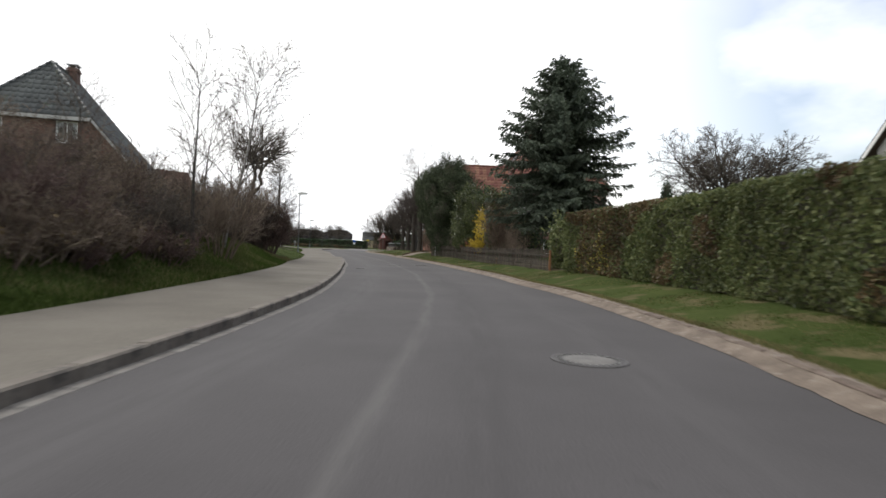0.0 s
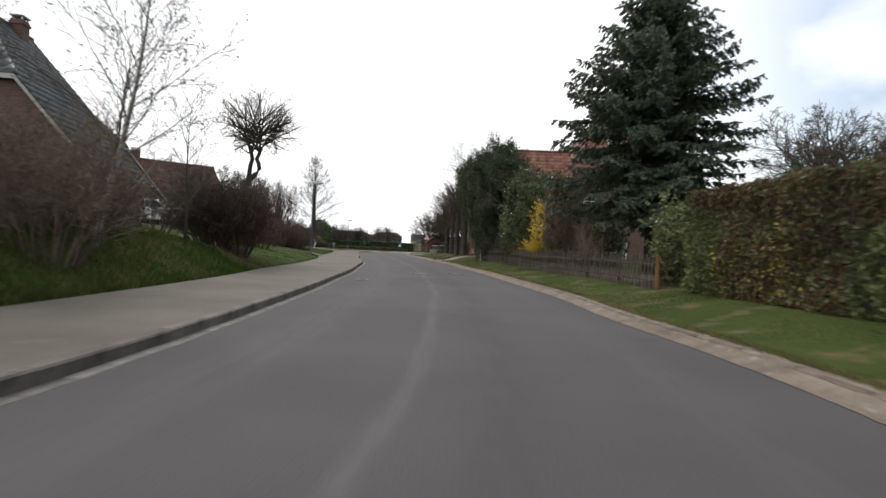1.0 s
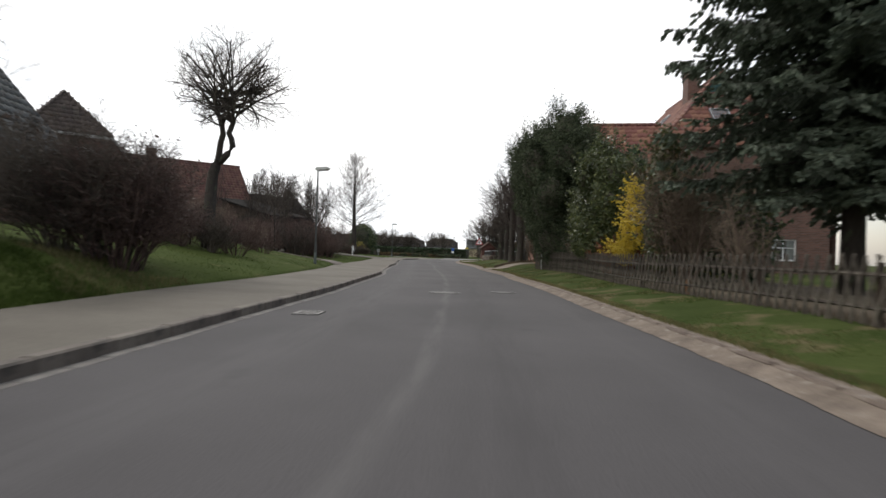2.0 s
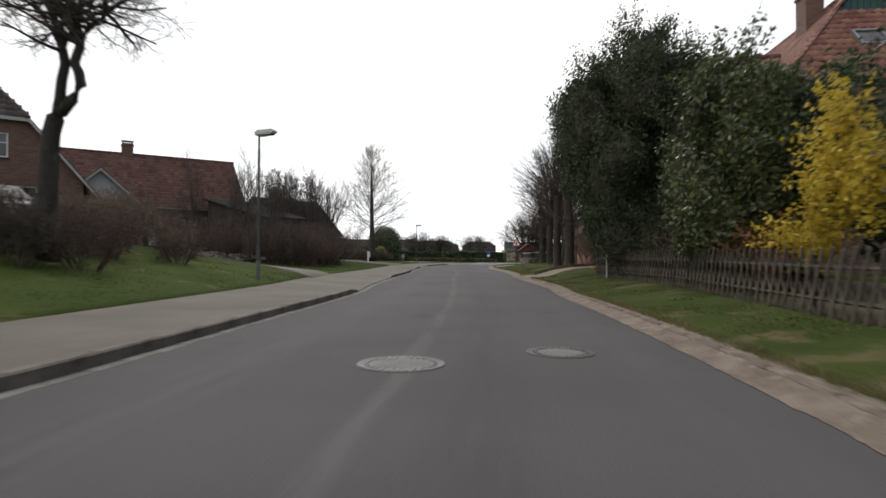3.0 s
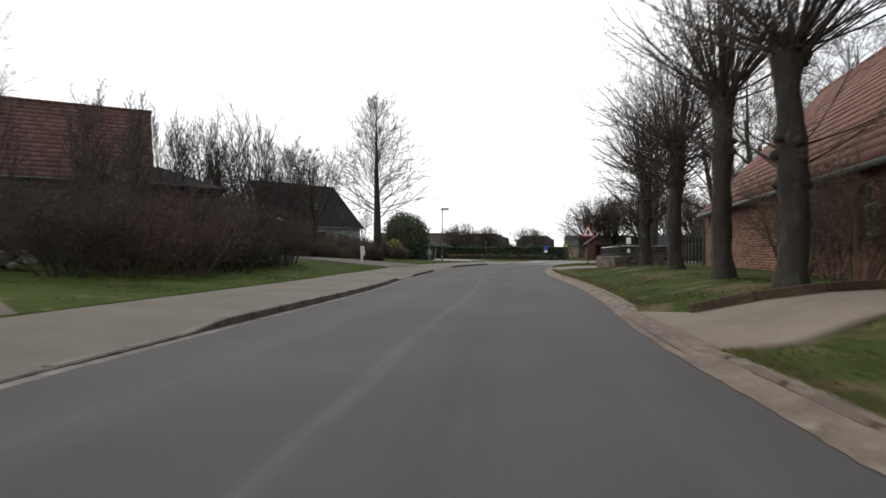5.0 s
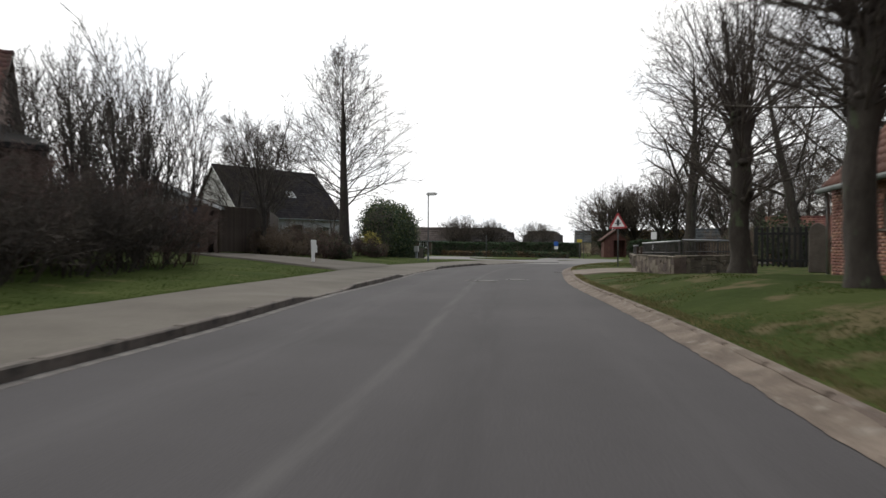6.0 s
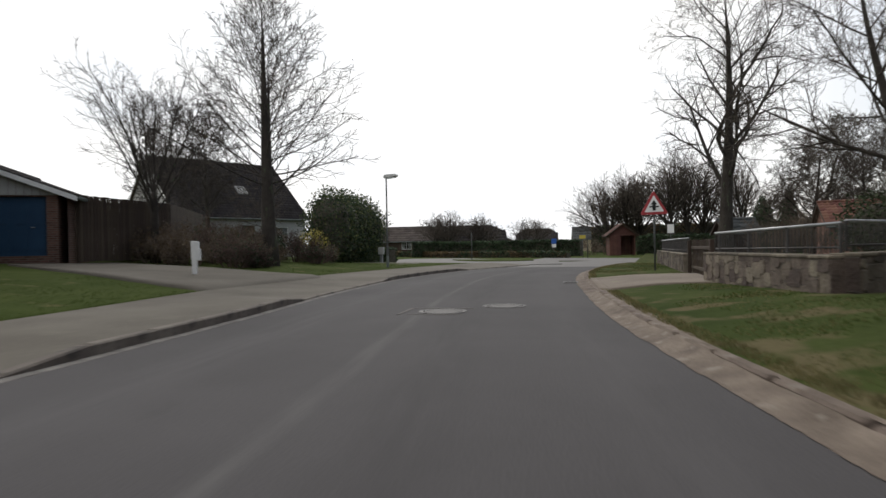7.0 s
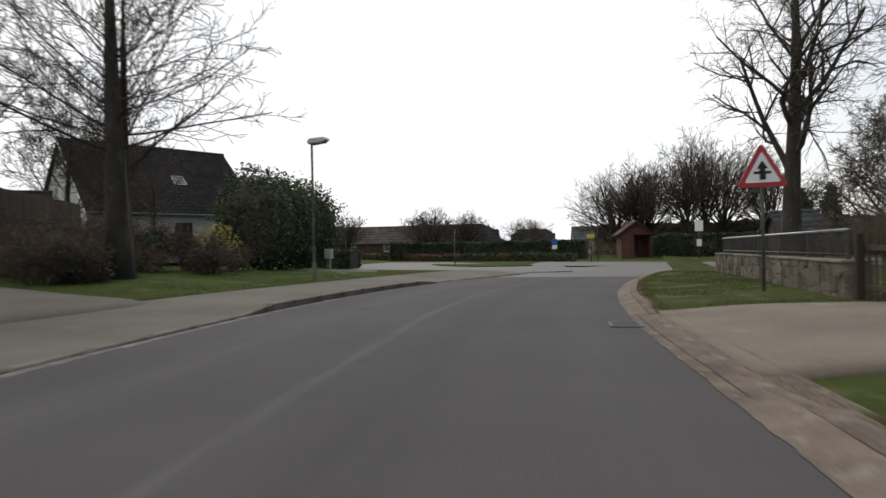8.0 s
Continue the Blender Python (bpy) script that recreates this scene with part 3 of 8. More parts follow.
def path_strip(points, widths, z, cols=4, steps=10):
    """A strip along a smooth line of points."""
    pts = [Vector((*p, 0)) for p in points]
    line, ws = [], []
    for i in range(len(pts) - 1):
        p0, p1, p2, p3 = pts[max(i - 1, 0)], pts[i], pts[i + 1], pts[min(i + 2, len(pts) - 1)]
        for s in range(steps):
            t = s / steps
            line.append(0.5 * ((2 * p1) + (p2 - p0) * t + (2 * p0 - 5 * p1 + 4 * p2 - p3) * t * t + (3 * p1 - p0 - 3 * p2 + p3) * t**3))
            ws.append(widths[i] + (widths[i + 1] - widths[i]) * t)
    line.append(pts[-1]); ws.append(widths[-1])
    v, f = [], []
    for i, p in enumerate(line):
        d = (line[min(i + 1, len(line) - 1)] - line[max(i - 1, 0)]).normalized()
        nrm = Vector((d.y, -d.x, 0))
        for c in range(cols + 1):
            q = p + nrm * (c / cols - 0.5) * ws[i]
            v.append((q.x, q.y, z(q.x, q.y)))
    k = cols + 1
    for i in range(len(line) - 1):
        for c in range(cols):
            f.append((i * k + c, i * k + c + 1, (i + 1) * k + c + 1, (i + 1) * k + c))
    return v, f


KERB_Y = [-40, 42.5, 43.5, 52.5, 53.5, 65.5, 66.5, 68.5, 69.5, 74.5, 75.5, 81.5, 82.5, 89.5, 90.5]
KERB_UP = [1, 1, 0, 0, 1, 1, 0, 0, 1, 1, 0, 0, 1, 1, 0]


def kerb_top(y):
    """Height of the kerb: full, or dropped at the drives."""
    return 0.035 + 0.09 * float(np.interp(y, KERB_Y, KERB_UP))


def pave_z(t, y):
    lo = kerb_top(y) - 0.004
    return float(PAVE_TOP * (1 - t) + lo * t)


def build_road():
    ys = np.arange(-40, 94.01, 0.5)
    camber = lambda t, y: 0.0
    v, f = ribbon(ys, lambda y: road_l(y) - 0.02, lambda y: road_r(y) + 0.05, camber, 8)
    road = arrays("road", v, f, ASPHALT)
    uv = road.data.uv_layers.new(name="UVMap")
    co = [(p[0] - float(road_l(p[1]) + road_r(p[1])) / 2, p[1]) for p in v]
    for lp in road.data.loops:
        uv.data[lp.index].uv = co[lp.vertex_index]
    tagged(road, "dark grey asphalt village road curving gently, patched along its middle", "road", kind="structure")
    # the road bends on past the junction; its paler colour is painted grazing sheen
    v, f = path_strip([(-12.0, 92), (-11.6, 96), (-10.4, 100.5), (-7.5, 105), (-3, 108.6), (4, 112), (16, 116), (40, 122)], [6.4, 6.4, 6.3, 6.2, 6, 6, 6, 6], lambda x, y: -0.004)
    tagged(arrays("road_bend", v, f, ASPHALT_SHEEN), "asphalt road bending away beyond the junction, grazing sheen painted in", "road", kind="structure")
    v, f = path_strip([(-11.5, 101), (-16.5, 101.6), (-21.3, 104.6), (-26, 110.2), (-33, 117.5)], [5.5, 5.0, 4.8, 5.0, 5.0], lambda x, y: -0.008)
    tagged(arrays("side_road", v, f, ASPHALT_SHEEN), "side road joining at the junction, painted pale for grazing sheen", "road", kind="structure")
    v, f = path_strip([(-90, 147), (-60, 133.5), (-38, 122.8), (-26, 117.0), (-18, 113.2), (-11, 109.4), (-3, 106.6), (8, 104)], [7.4, 7.4, 7.4, 7.4, 7.4, 7.4, 6.5, 6], lambda x, y: -0.014 + 0.4 * min(1.0, max(0.0, (-x - 34) / 20)))
    tagged(arrays("cross_road", v, f, ASPHALT_SHEEN), "road crossing beyond the junction, painted pale for grazing sheen", "road", kind="structure")
    g = Geo()
    g.prism([(-16.6, 96.8), (-22, 100), (-26.5, 105.5), (-31, 113), (-36, 121), (-24, 117.5), (-20, 112), (-13.5, 105), (-12.2, 98)], "z", (-0.05, 0.03))
    tagged(g.make("road_apron", ASPHALT_SHEEN), "paving where the side road meets the crossing, grazing sheen painted in", "road", kind="structure")
    # footway
    ys = np.arange(-40, 97.01, 0.25)
    v, f = ribbon(ys, pave_l, lambda y: road_l(y) - 0.13, pave_z, 5)
    k = len(v)
    edge_v, edge_f = ribbon(ys, lambda y: pave_l(y) - 0.001, pave_l, lambda t, y: PAVE_TOP if t else -0.06, 1)
    v, f = v + edge_v, f + [tuple(i + k for i in q) for q in edge_f]
    tagged(arrays("pavement", v, f, PAVER), "pale beige concrete footway with a low kerb", "footway", kind="structure")
    # widened footway at the corner of the side road
    v, f = path_strip([(-17.5, 92.5), (-20, 94.4), (-26, 94.6), (-40, 92)], [3.2, 2.6, 2.2, 2.2], lambda x, y: 0.05 + max(0.0, ground_z(x, min(y, 95)) * 0.9 - 0.02 if x < -19 else 0.0), steps=8)
    tagged(arrays("pavement_corner", v, f, PAVER), "pale footway turning into the side road", "footway", kind="structure")


def stone_row(parent, name, mesh, places, material=None):
    for m in places:
        ob = new(name, mesh)
        ob.matrix_basis = m
        ob.parent = parent


def chamfered(name, s, c, material):
    g = Geo().box((0, 0, 0), s)
    ob = g.make(name, material, bevel=c)
    me = ob.data
    bpy.data.objects.remove(ob)
    return me


def along(edge, y, offset, z, length):
    """The pose of a stone beside an edge."""
    x = float(edge(y))
    s = (float(edge(y + 0.5)) - float(edge(y - 0.5)))
    yaw = -math.degrees(math.atan(s))
    d = Vector((s, 1, 0)).normalized()
    nrm = Vector((d.y, -d.x, 0))
    p = Vector((x, y, z)) + nrm * offset
    return pose(p.x, p.y, p.z, 0, 0, yaw)


def build_kerbs():
    rng = random.Random(11)
    kerb = tagged(new("kerb"), "dark concrete kerbstones along the footway, dropped at the drives", "kerb", kind="structure")
    stone = chamfered("kerb_stone", (0.15, 0.985, 0.3), 0.018, KERB)
    places = []
    y = -6.0
    while y < 96:
        a, b = kerb_top(y - 0.49), kerb_top(y + 0.49)
        places.append(along(road_l, y, -0.075, (a + b) / 2 - 0.15 + rng.uniform(-0.005, 0.005), 1) @ pose(0, 0, 0, math.degrees(math.atan(b - a))))
        y += 1.0
    stone_row(kerb, "kerb_stone", stone, places)
    gutter = tagged(new("gutter"), "pale gutter slabs at the foot of the kerb", "gutter", kind="structure")
    slab = chamfered("gutter_slab", (0.17, 0.49, 0.06), 0.012, GUTTER)
    places = [along(road_l, y, 0.07 + rng.uniform(-0.012, 0.012), -0.024 + rng.uniform(-0.003, 0.003), 0.5) @ pose(0, 0, 0, 0, 0, rng.uniform(-0.8, 0.8)) for y in np.arange(0, 94, 0.5)]
    stone_row(gutter, "gutter_slab", slab, places)
    # bedding under the kerbstones
    ys = np.arange(-6, 96.6, 0.25)
    level = lambda y: kerb_top(y) - 0.018
    v, f = ribbon(ys, lambda y: road_l(y) - 0.16, lambda y: road_l(y) - 0.012, lambda t, y: level(y), 1)
    v2, f2 = ribbon(ys, lambda y: road_l(y) - 0.012, lambda y: road_l(y) - 0.01, lambda t, y: -0.05 if t else level(y), 1)
    k = len(v)
    arrays("kerb_bed", v + v2, f + [tuple(i + k for i in q) for q in f2], KERB, kerb)
    edging = tagged(new("verge_kerb"), "low sandy kerbstones edging the grass verge", "kerb", kind="structure")
    estone = chamfered("kerb_stone", (0.12, 0.98, 0.25), 0.02, SAND)
    places = []
    level = lambda q: 0.1 - 0.068 * (float(soft(q, 52.6, 53.6) * (1 - soft(q, 56.6, 57.6))) + float(soft(q, 77.3, 78.5) * (1 - soft(q, 82.4, 83.4))))
    for y in np.arange(-4, 98, 1.0):
        tilt = math.degrees(math.atan(level(y + 0.5) - level(y - 0.5)))
        places.append(along(road_r, y, 0.29, level(y) - 0.125 + rng.uniform(-0.005, 0.005), 1) @ pose(0, 0, 0, tilt + rng.uniform(-0.3, 0.3), 0, rng.uniform(-0.4, 0.4)))
    stone_row(edging, "kerb_stone", estone, places)
    v, f = ribbon(np.arange(-4, 97.5, 0.25), lambda y: road_r(y) + 0.1, lambda y: road_r(y) + 0.6, lambda t, y: 0.018 + 0.03 * t, 1)
    arrays("kerb_bed", v, f, SAND, edging)
    rgut = tagged(new("verge_gutter"), "sand-filled gutter stones along the asphalt edge", "gutter", kind="structure")
    rslab = chamfered("gutter_slab", (0.22, 0.485, 0.06), 0.014, SAND)
    places = [along(road_r, y, 0.11 + rng.uniform(-0.02, 0.02), -0.022 + rng.uniform(-0.004, 0.004), 0.5) @ pose(0, 0, 0, 0, rng.uniform(-0.8, 0.8), rng.uniform(-1.0, 1.0)) for y in np.arange(0, 97, 0.5)]
    stone_row(rgut, "gutter_slab", rslab, places)
    # sand washed along the kerb: a thin strip with a ragged edge on the asphalt and on the grass side
    ys = np.arange(-2, 97, 0.07)
    rag = lambda y, k, a: a * (0.5 + 0.9 * noise.noise((k, y * 0.8, 1.0)) + 0.5 * noise.noise((k, y * 3.7, 4.0)))
    wedge = lambda y: level(y) - 0.028
    v, f = ribbon(ys, lambda y: float(road_r(y)) - max(0.0, rag(y * 2.2, 2.0, 0.035) + 0.03 * noise.noise((9.0, y * 17.0, 2.0))), lambda y: float(road_r(y)) + 0.237,
                  lambda t, y: 0.006 + wedge(y) * t ** 1.4 + 0.016 * t * noise.noise((t * 2.3, y * 2.6, 3.0)) + 0.007 * t * noise.noise((t * 7.0, y * 11.0, 3.0)), 6)
    v2, f2 = ribbon(ys, lambda y: float(road_r(y)) + 0.3, lambda y: float(road_r(y)) + 0.38 + max(0.0, rag(y, 6.0, 0.1)), lambda t, y: 0.099 + 0.006 * t if not (52.6 < y < 57.6 or 77.5 < y < 83.2) else 0.02, 2)
    k = len(v)
    arrays("sand_drift", v + v2, f + [tuple(i + k for i in q) for q in f2], SAND, edging, "thin sand washed along the kerb", kind="stuff")


def draped(name, outline_rows, material, label, cat, lift=0.02, low=0.02):
    """A surface laid over the land: rows of points, each row from one side to the other."""
    n = 13
    v, f = [], []
    for a, b in outline_rows:
        for k in range(n):
            t = k / (n - 1)
            x, y = a[0] + (b[0] - a[0]) * t, a[1] + (b[1] - a[1]) * t
            v.append((x, y, max(ground_z(x, y), low) + lift))
    for i in range(len(outline_rows) - 1):
        for k in range(n - 1):
            f.append((i * n + k, i * n + k + 1, (i + 1) * n + k + 1, (i + 1) * n + k))
    m = len(outline_rows)
    rim = [k for k in range(n)] + [i * n + n - 1 for i in range(1, m)] + [(m - 1) * n + k for k in range(n - 2, -1, -1)] + [i * n for i in range(m - 2, 0, -1)]
    o = len(v)
    v += [(v[i][0], v[i][1], v[i][2] - 0.16) for i in rim]
    for j in range(len(rim)):
        e = (j + 1) % len(rim)
        f.append((rim[j], o + j, o + e, rim[e]))
    return tagged(arrays(name, v, f, material), label, cat, kind="structure")


def blend_rows(a0, a1, b0, b1, n=16, bow=0.0):
    rows = []
    for i in range(n + 1):
        t = i / n
        o = bow * math.sin(math.pi * t)
        rows.append(((a0[0] + (a1[0] - a0[0]) * t, a0[1] + (a1[1] - a0[1]) * t + o), (b0[0] + (b1[0] - b0[0]) * t, b0[1] + (b1[1] - b0[1]) * t + o)))
    return rows


def build_drives():
    draped("driveway_house", blend_rows((-9.9, 48.1), (-30, 55.5), (-11.0, 52.3), (-30, 59.8)), PAVER_RED, "reddish paved drive climbing to a house", "driveway", 0.06, low=0.07)
    draped("driveway_garage", blend_rows((-16.45, 75.5), (-26.8, 78.5), (-17.3, 82.0), (-26.2, 82.0)), PAVER, "pale paved drive to the garage", "driveway", 0.06, low=0.07)
    near = [(-2.62, 53.2), (-2.0, 53.3), (-1.4, 53.6), (-0.9, 54.05), (-0.4, 54.5), (0.0, 54.8)]
    far = [(-3.62, 57.2), (-2.8, 56.5), (-2.0, 55.95), (-1.2, 55.8), (-0.5, 56.15), (0.1, 56.6)]
    draped("cottage_path", list(zip(near, far)), SAND_PATH, "worn grey path to the cottage steps", "path", 0.03, low=0.0)
    g = Geo()
    for a, b in zip(far[1:-1], far[2:]):
        za, zb = ground_z(*a), ground_z(*b)
        g.prism([(-0.06, 0), (0.06, 0), (0.05, 0.17), (-0.05, 0.18)], "x", (-0.02, (Vector(b) - Vector(a)).length + 0.02), pose(a[0], a[1], za - 0.02, 0, -math.degrees(math.atan2(zb - za, (Vector(b) - Vector(a)).length)), math.degrees(math.atan2(b[1] - a[1], b[0] - a[0]))))
    tagged(g.make("path_edging", SOIL, bevel=0.015), "dark earthy edging between path and grass", "edging", kind="structure")
    draped("churchyard_drive", blend_rows((-8.5, 78.55), (-5.4, 79.1), (-9.15, 82.8), (-6.2, 83.2)), SAND_PATH, "sandy drive to the timber gate", "driveway", 0.025, low=0.02)
    # planting bed behind the lattice fence
    bed = [(4.66, 23.6), (4.3, 26.7), (3.15, 32.4), (2.58, 35.3), (1.62, 41.9), (0.62, 46.6), (-0.1, 49.2)]
    draped("garden_bed", [((x + 0.12, y), (x + 4.5, y + 1.0)) for x, y in bed], SOIL, "dark leaf litter under the garden shrubs", "garden bed", 0.03)
    # green wedge between the roads at the junction
    g = Geo()
    ring = [(-22.6, 110.2), (-18.4, 108.4), (-15.6, 106.6), (-15.2, 105.6), (-16.0, 104.7), (-18.2, 104.6), (-21.0, 107.2)]
    g.prism(ring, "z", (-0.05, 0.09))
    tagged(g.make("traffic_island", GRASS, bevel=0.03), "small grass wedge between the roads", "traffic island", kind="structure")


# ---- leaves, twigs and trees ----
def leaf_cloud(points, size, rng, stretch=1.6, flat=0.0, normals=None):
    """Small pointed leaves (two triangles each) at the points."""
    p = np.asarray(points, np.float32)
    n = len(p)
    a = rng.normal(size=(n, 3)); a /= np.linalg.norm(a, axis=1, keepdims=True)
    if normals is not None:
        a = a - normals * np.sum(a * normals, axis=1, keepdims=True) * flat
        a /= np.linalg.norm(a, axis=1, keepdims=True)
    b = rng.normal(size=(n, 3))
    b -= a * np.sum(a * b, axis=1, keepdims=True)
    b /= np.linalg.norm(b, axis=1, keepdims=True)
    s = size * rng.uniform(0.6, 1.35, size=(n, 1))
    l, w = a * s * stretch * 0.5, b * s * 0.5
    v = np.stack([p - l, p - l * 0.1 + w, p + l, p - l * 0.1 - w], axis=1).reshape(-1, 3)
    f = np.arange(4 * n).reshape(n, 4)
    return v, f


class Twigs:
    """Gathers straight tapered pieces and makes one mesh of them."""

    def __init__(self):
        self.a, self.b, self.ra, self.rb = [], [], [], []

    def add(self, a, b, ra, rb):
        self.a.append((a.x, a.y, a.z)); self.b.append((b.x, b.y, b.z)); self.ra.append(ra); self.rb.append(rb)

    def arrays(self, sides=3):
        a, b = np.array(self.a), np.array(self.b)
        ra, rb = np.array(self.ra)[:, None], np.array(self.rb)[:, None]
        d = b - a
        d /= np.maximum(np.linalg.norm(d, axis=1, keepdims=True), 1e-9)
        ref = np.where(np.abs(d[:, 2:3]) < 0.9, np.array([[0, 0, 1.0]]), np.array([[1.0, 0, 0]]))
        u = np.cross(d, ref); u /= np.linalg.norm(u, axis=1, keepdims=True)
        w = np.cross(d, u)
        rings = []
        for p, r in ((a - d * ra * 0.3, ra), (b, rb)):
            for s in range(sides):
                t = 2 * math.pi * s / sides
                rings.append(p + u * math.cos(t) * r + w * math.sin(t) * r)
        v = np.stack(rings, axis=1).reshape(-1, 3)
        base = np.arange(len(a))[:, None] * 2 * sides
        f = np.concatenate([base + np.array([[s, (s + 1) % sides, sides + (s + 1) % sides, sides + s]]) for s in range(sides)], axis=0)
        return v, f


def bend(d, rng, amount):
    return (d + Vector((rng.gauss(0, amount), rng.gauss(0, amount), rng.gauss(0, amount)))).normalized()


def grow(tw, thick, rng, p, d, length, r, level, spec, tips=None):
    """A branch with its side branches. spec: a list, one entry a level, of (children, angle, ratio, lift, wiggle, pieces)."""
    kids, angle, ratio, lift, wig, pieces = spec[level]
    pts, rad = [p.copy()], [r]
    end_r = max(r * 0.4, 0.0034)
    for k in range(pieces):
        d = bend(d, rng, wig)
        d = (d + Vector((0, 0, lift / pieces))).normalized()
        p = p + d * (length / pieces)
        pts.append(p.copy()); rad.append(r + (end_r - r) * (k + 1) / pieces)
    if r > 0.035:
        thick.append((pts, rad))
    else:
        store = tw[min(level, 1)] if isinstance(tw, tuple) else tw
        for k in range(pieces):
            store.add(pts[k], pts[k + 1], rad[k], rad[k + 1])
    if level + 1 < len(spec):
        n = max(1, round(kids * rng.uniform(0.75, 1.25)))
        turn = rng.uniform(0, 6.28)
        for k in range(n):
            t = (0.22 + 0.78 * (k + rng.uniform(0.1, 0.9)) / n)
            i = min(int(t * pieces), pieces - 1)
            q = pts[i].lerp(pts[i + 1], t * pieces - i)
            dd = (pts[i + 1] - pts[i]).normalized()
            o = dd.orthogonal().normalized()
            o.rotate(Matrix.Rotation(turn + k * 2.4 + rng.uniform(-0.5, 0.5), 3, dd))
            an = math.radians(angle * rng.uniform(0.75, 1.25))
            nd = (dd * math.cos(an) + o * math.sin(an)).normalized()
            rr = min((rad[i] + (rad[i + 1] - rad[i]) * (t * pieces - i)) * 0.62, r * 0.6)
            grow(tw, thick, rng, q, nd, length * ratio * (1.15 - 0.55 * t) * rng.uniform(0.75, 1.25), max(rr, 0.0048), level + 1, spec, tips)
    elif tips is not None:
        tips.append(pts[-1])


def bare_tree(name, label, base, height, r0, spec, seed, bark=None, twig=None, fat=0.0, lean=(0, 0), trunk_frac=1.0, group="", buds=0, wiggle=0.03, flare=1.35, knobs=0.0, fan=(0.8, 1.2), head=0.0, steepen=0.0):
    """A leafless tree: a trunk with limbs, and a crown of twigs."""
    rng = random.Random(seed)
    top = thing(name, label, "tree", group, at=base)
    tw, thick, tips = Twigs(), [], []
    p, d = Vector(base), Vector((lean[0], lean[1], 1)).normalized()
    pieces = 9
    pts, rad = [p - Vector((0, 0, 0.25))], [r0 * flare]
    for k in range(pieces):
        d = bend(d, rng, wiggle)
        d = (d + Vector((0, 0, 0.06))).normalized()
        p = p + d * height * trunk_frac / pieces
        t = (k + 1) / pieces
        pts.append(p.copy()); rad.append(r0 * (1 - 0.95 * t) if trunk_frac > 0.8 else r0 * (1 - 0.3 * t))
    first = spec[0]
    n = first[0]
    turn = rng.uniform(0, 6.28)
    lo = first[6]
    for k in range(n):
        t = lo + (1 - lo) * (k + rng.uniform(0.2, 0.8)) / n
        i = min(int(t * pieces), pieces - 1)
        q = pts[i].lerp(pts[i + 1], t * pieces - i)
        dd = (pts[i + 1] - pts[i]).normalized()
        o = dd.orthogonal().normalized()
        o.rotate(Matrix.Rotation(turn + k * 2.4 + rng.uniform(-0.4, 0.4), 3, dd))
        an = math.radians(first[1] * rng.uniform(*fan) * (1 + steepen * (0.5 - t)))
        nd = (dd * math.cos(an) + o * math.sin(an)).normalized()
        rr = rad[i] * first[5] * rng.uniform(0.8, 1.1)
        grow(tw, thick, rng, q, nd, height * first[2] * (1.2 - first[7] * t) * rng.uniform(0.8, 1.2), max(rr, 0.012), 0, spec[1:], tips)
    tw.ra, tw.rb = [max(q, fat) for q in tw.ra], [max(q, fat * 0.7) for q in tw.rb]
    g = Geo()
    sq = (lambda w, k: 1 + 0.08 * math.sin(3 * w + seed) + 0.05 * math.sin(5 * w + k) + knobs * abs(noise.noise((w, k * 1.7, seed)))) 
    g.tube(pts, rad, 12, True, sq)
    if head:
        for k in range(9):
            q = pts[-1 - k // 3] + Vector((rng.uniform(-1, 1), rng.uniform(-1, 1), rng.uniform(-1.2, 0.3))) * head * 0.8
            rough_ball(g, q, [head * rng.uniform(0.45, 0.8) for _ in range(3)], seed + k, 7)
    trunk = g.make("trunk", bark or BARK, top, smooth=True)
    g = Geo()
    for pp, rr in thick:
        g.tube(pp, rr, 6, False)
    if thick:
        g.make("limb_frame", bark or BARK, top, smooth=True)
    v, f = tw.arrays(3)
    arrays("crown", v, f, twig or TWIG, top)
    if buds and tips:
        nr = np.random.RandomState(seed)
        base_pts = np.array([(t.x, t.y, t.z) for t in tips])
        pick = base_pts[nr.randint(0, len(base_pts), buds)] + nr.normal(scale=0.05, size=(buds, 3))
        v, f = leaf_cloud(pick, 0.035, nr)
        arrays("bud_haze", v, f, BUDS, top, kind="stuff")
    return top


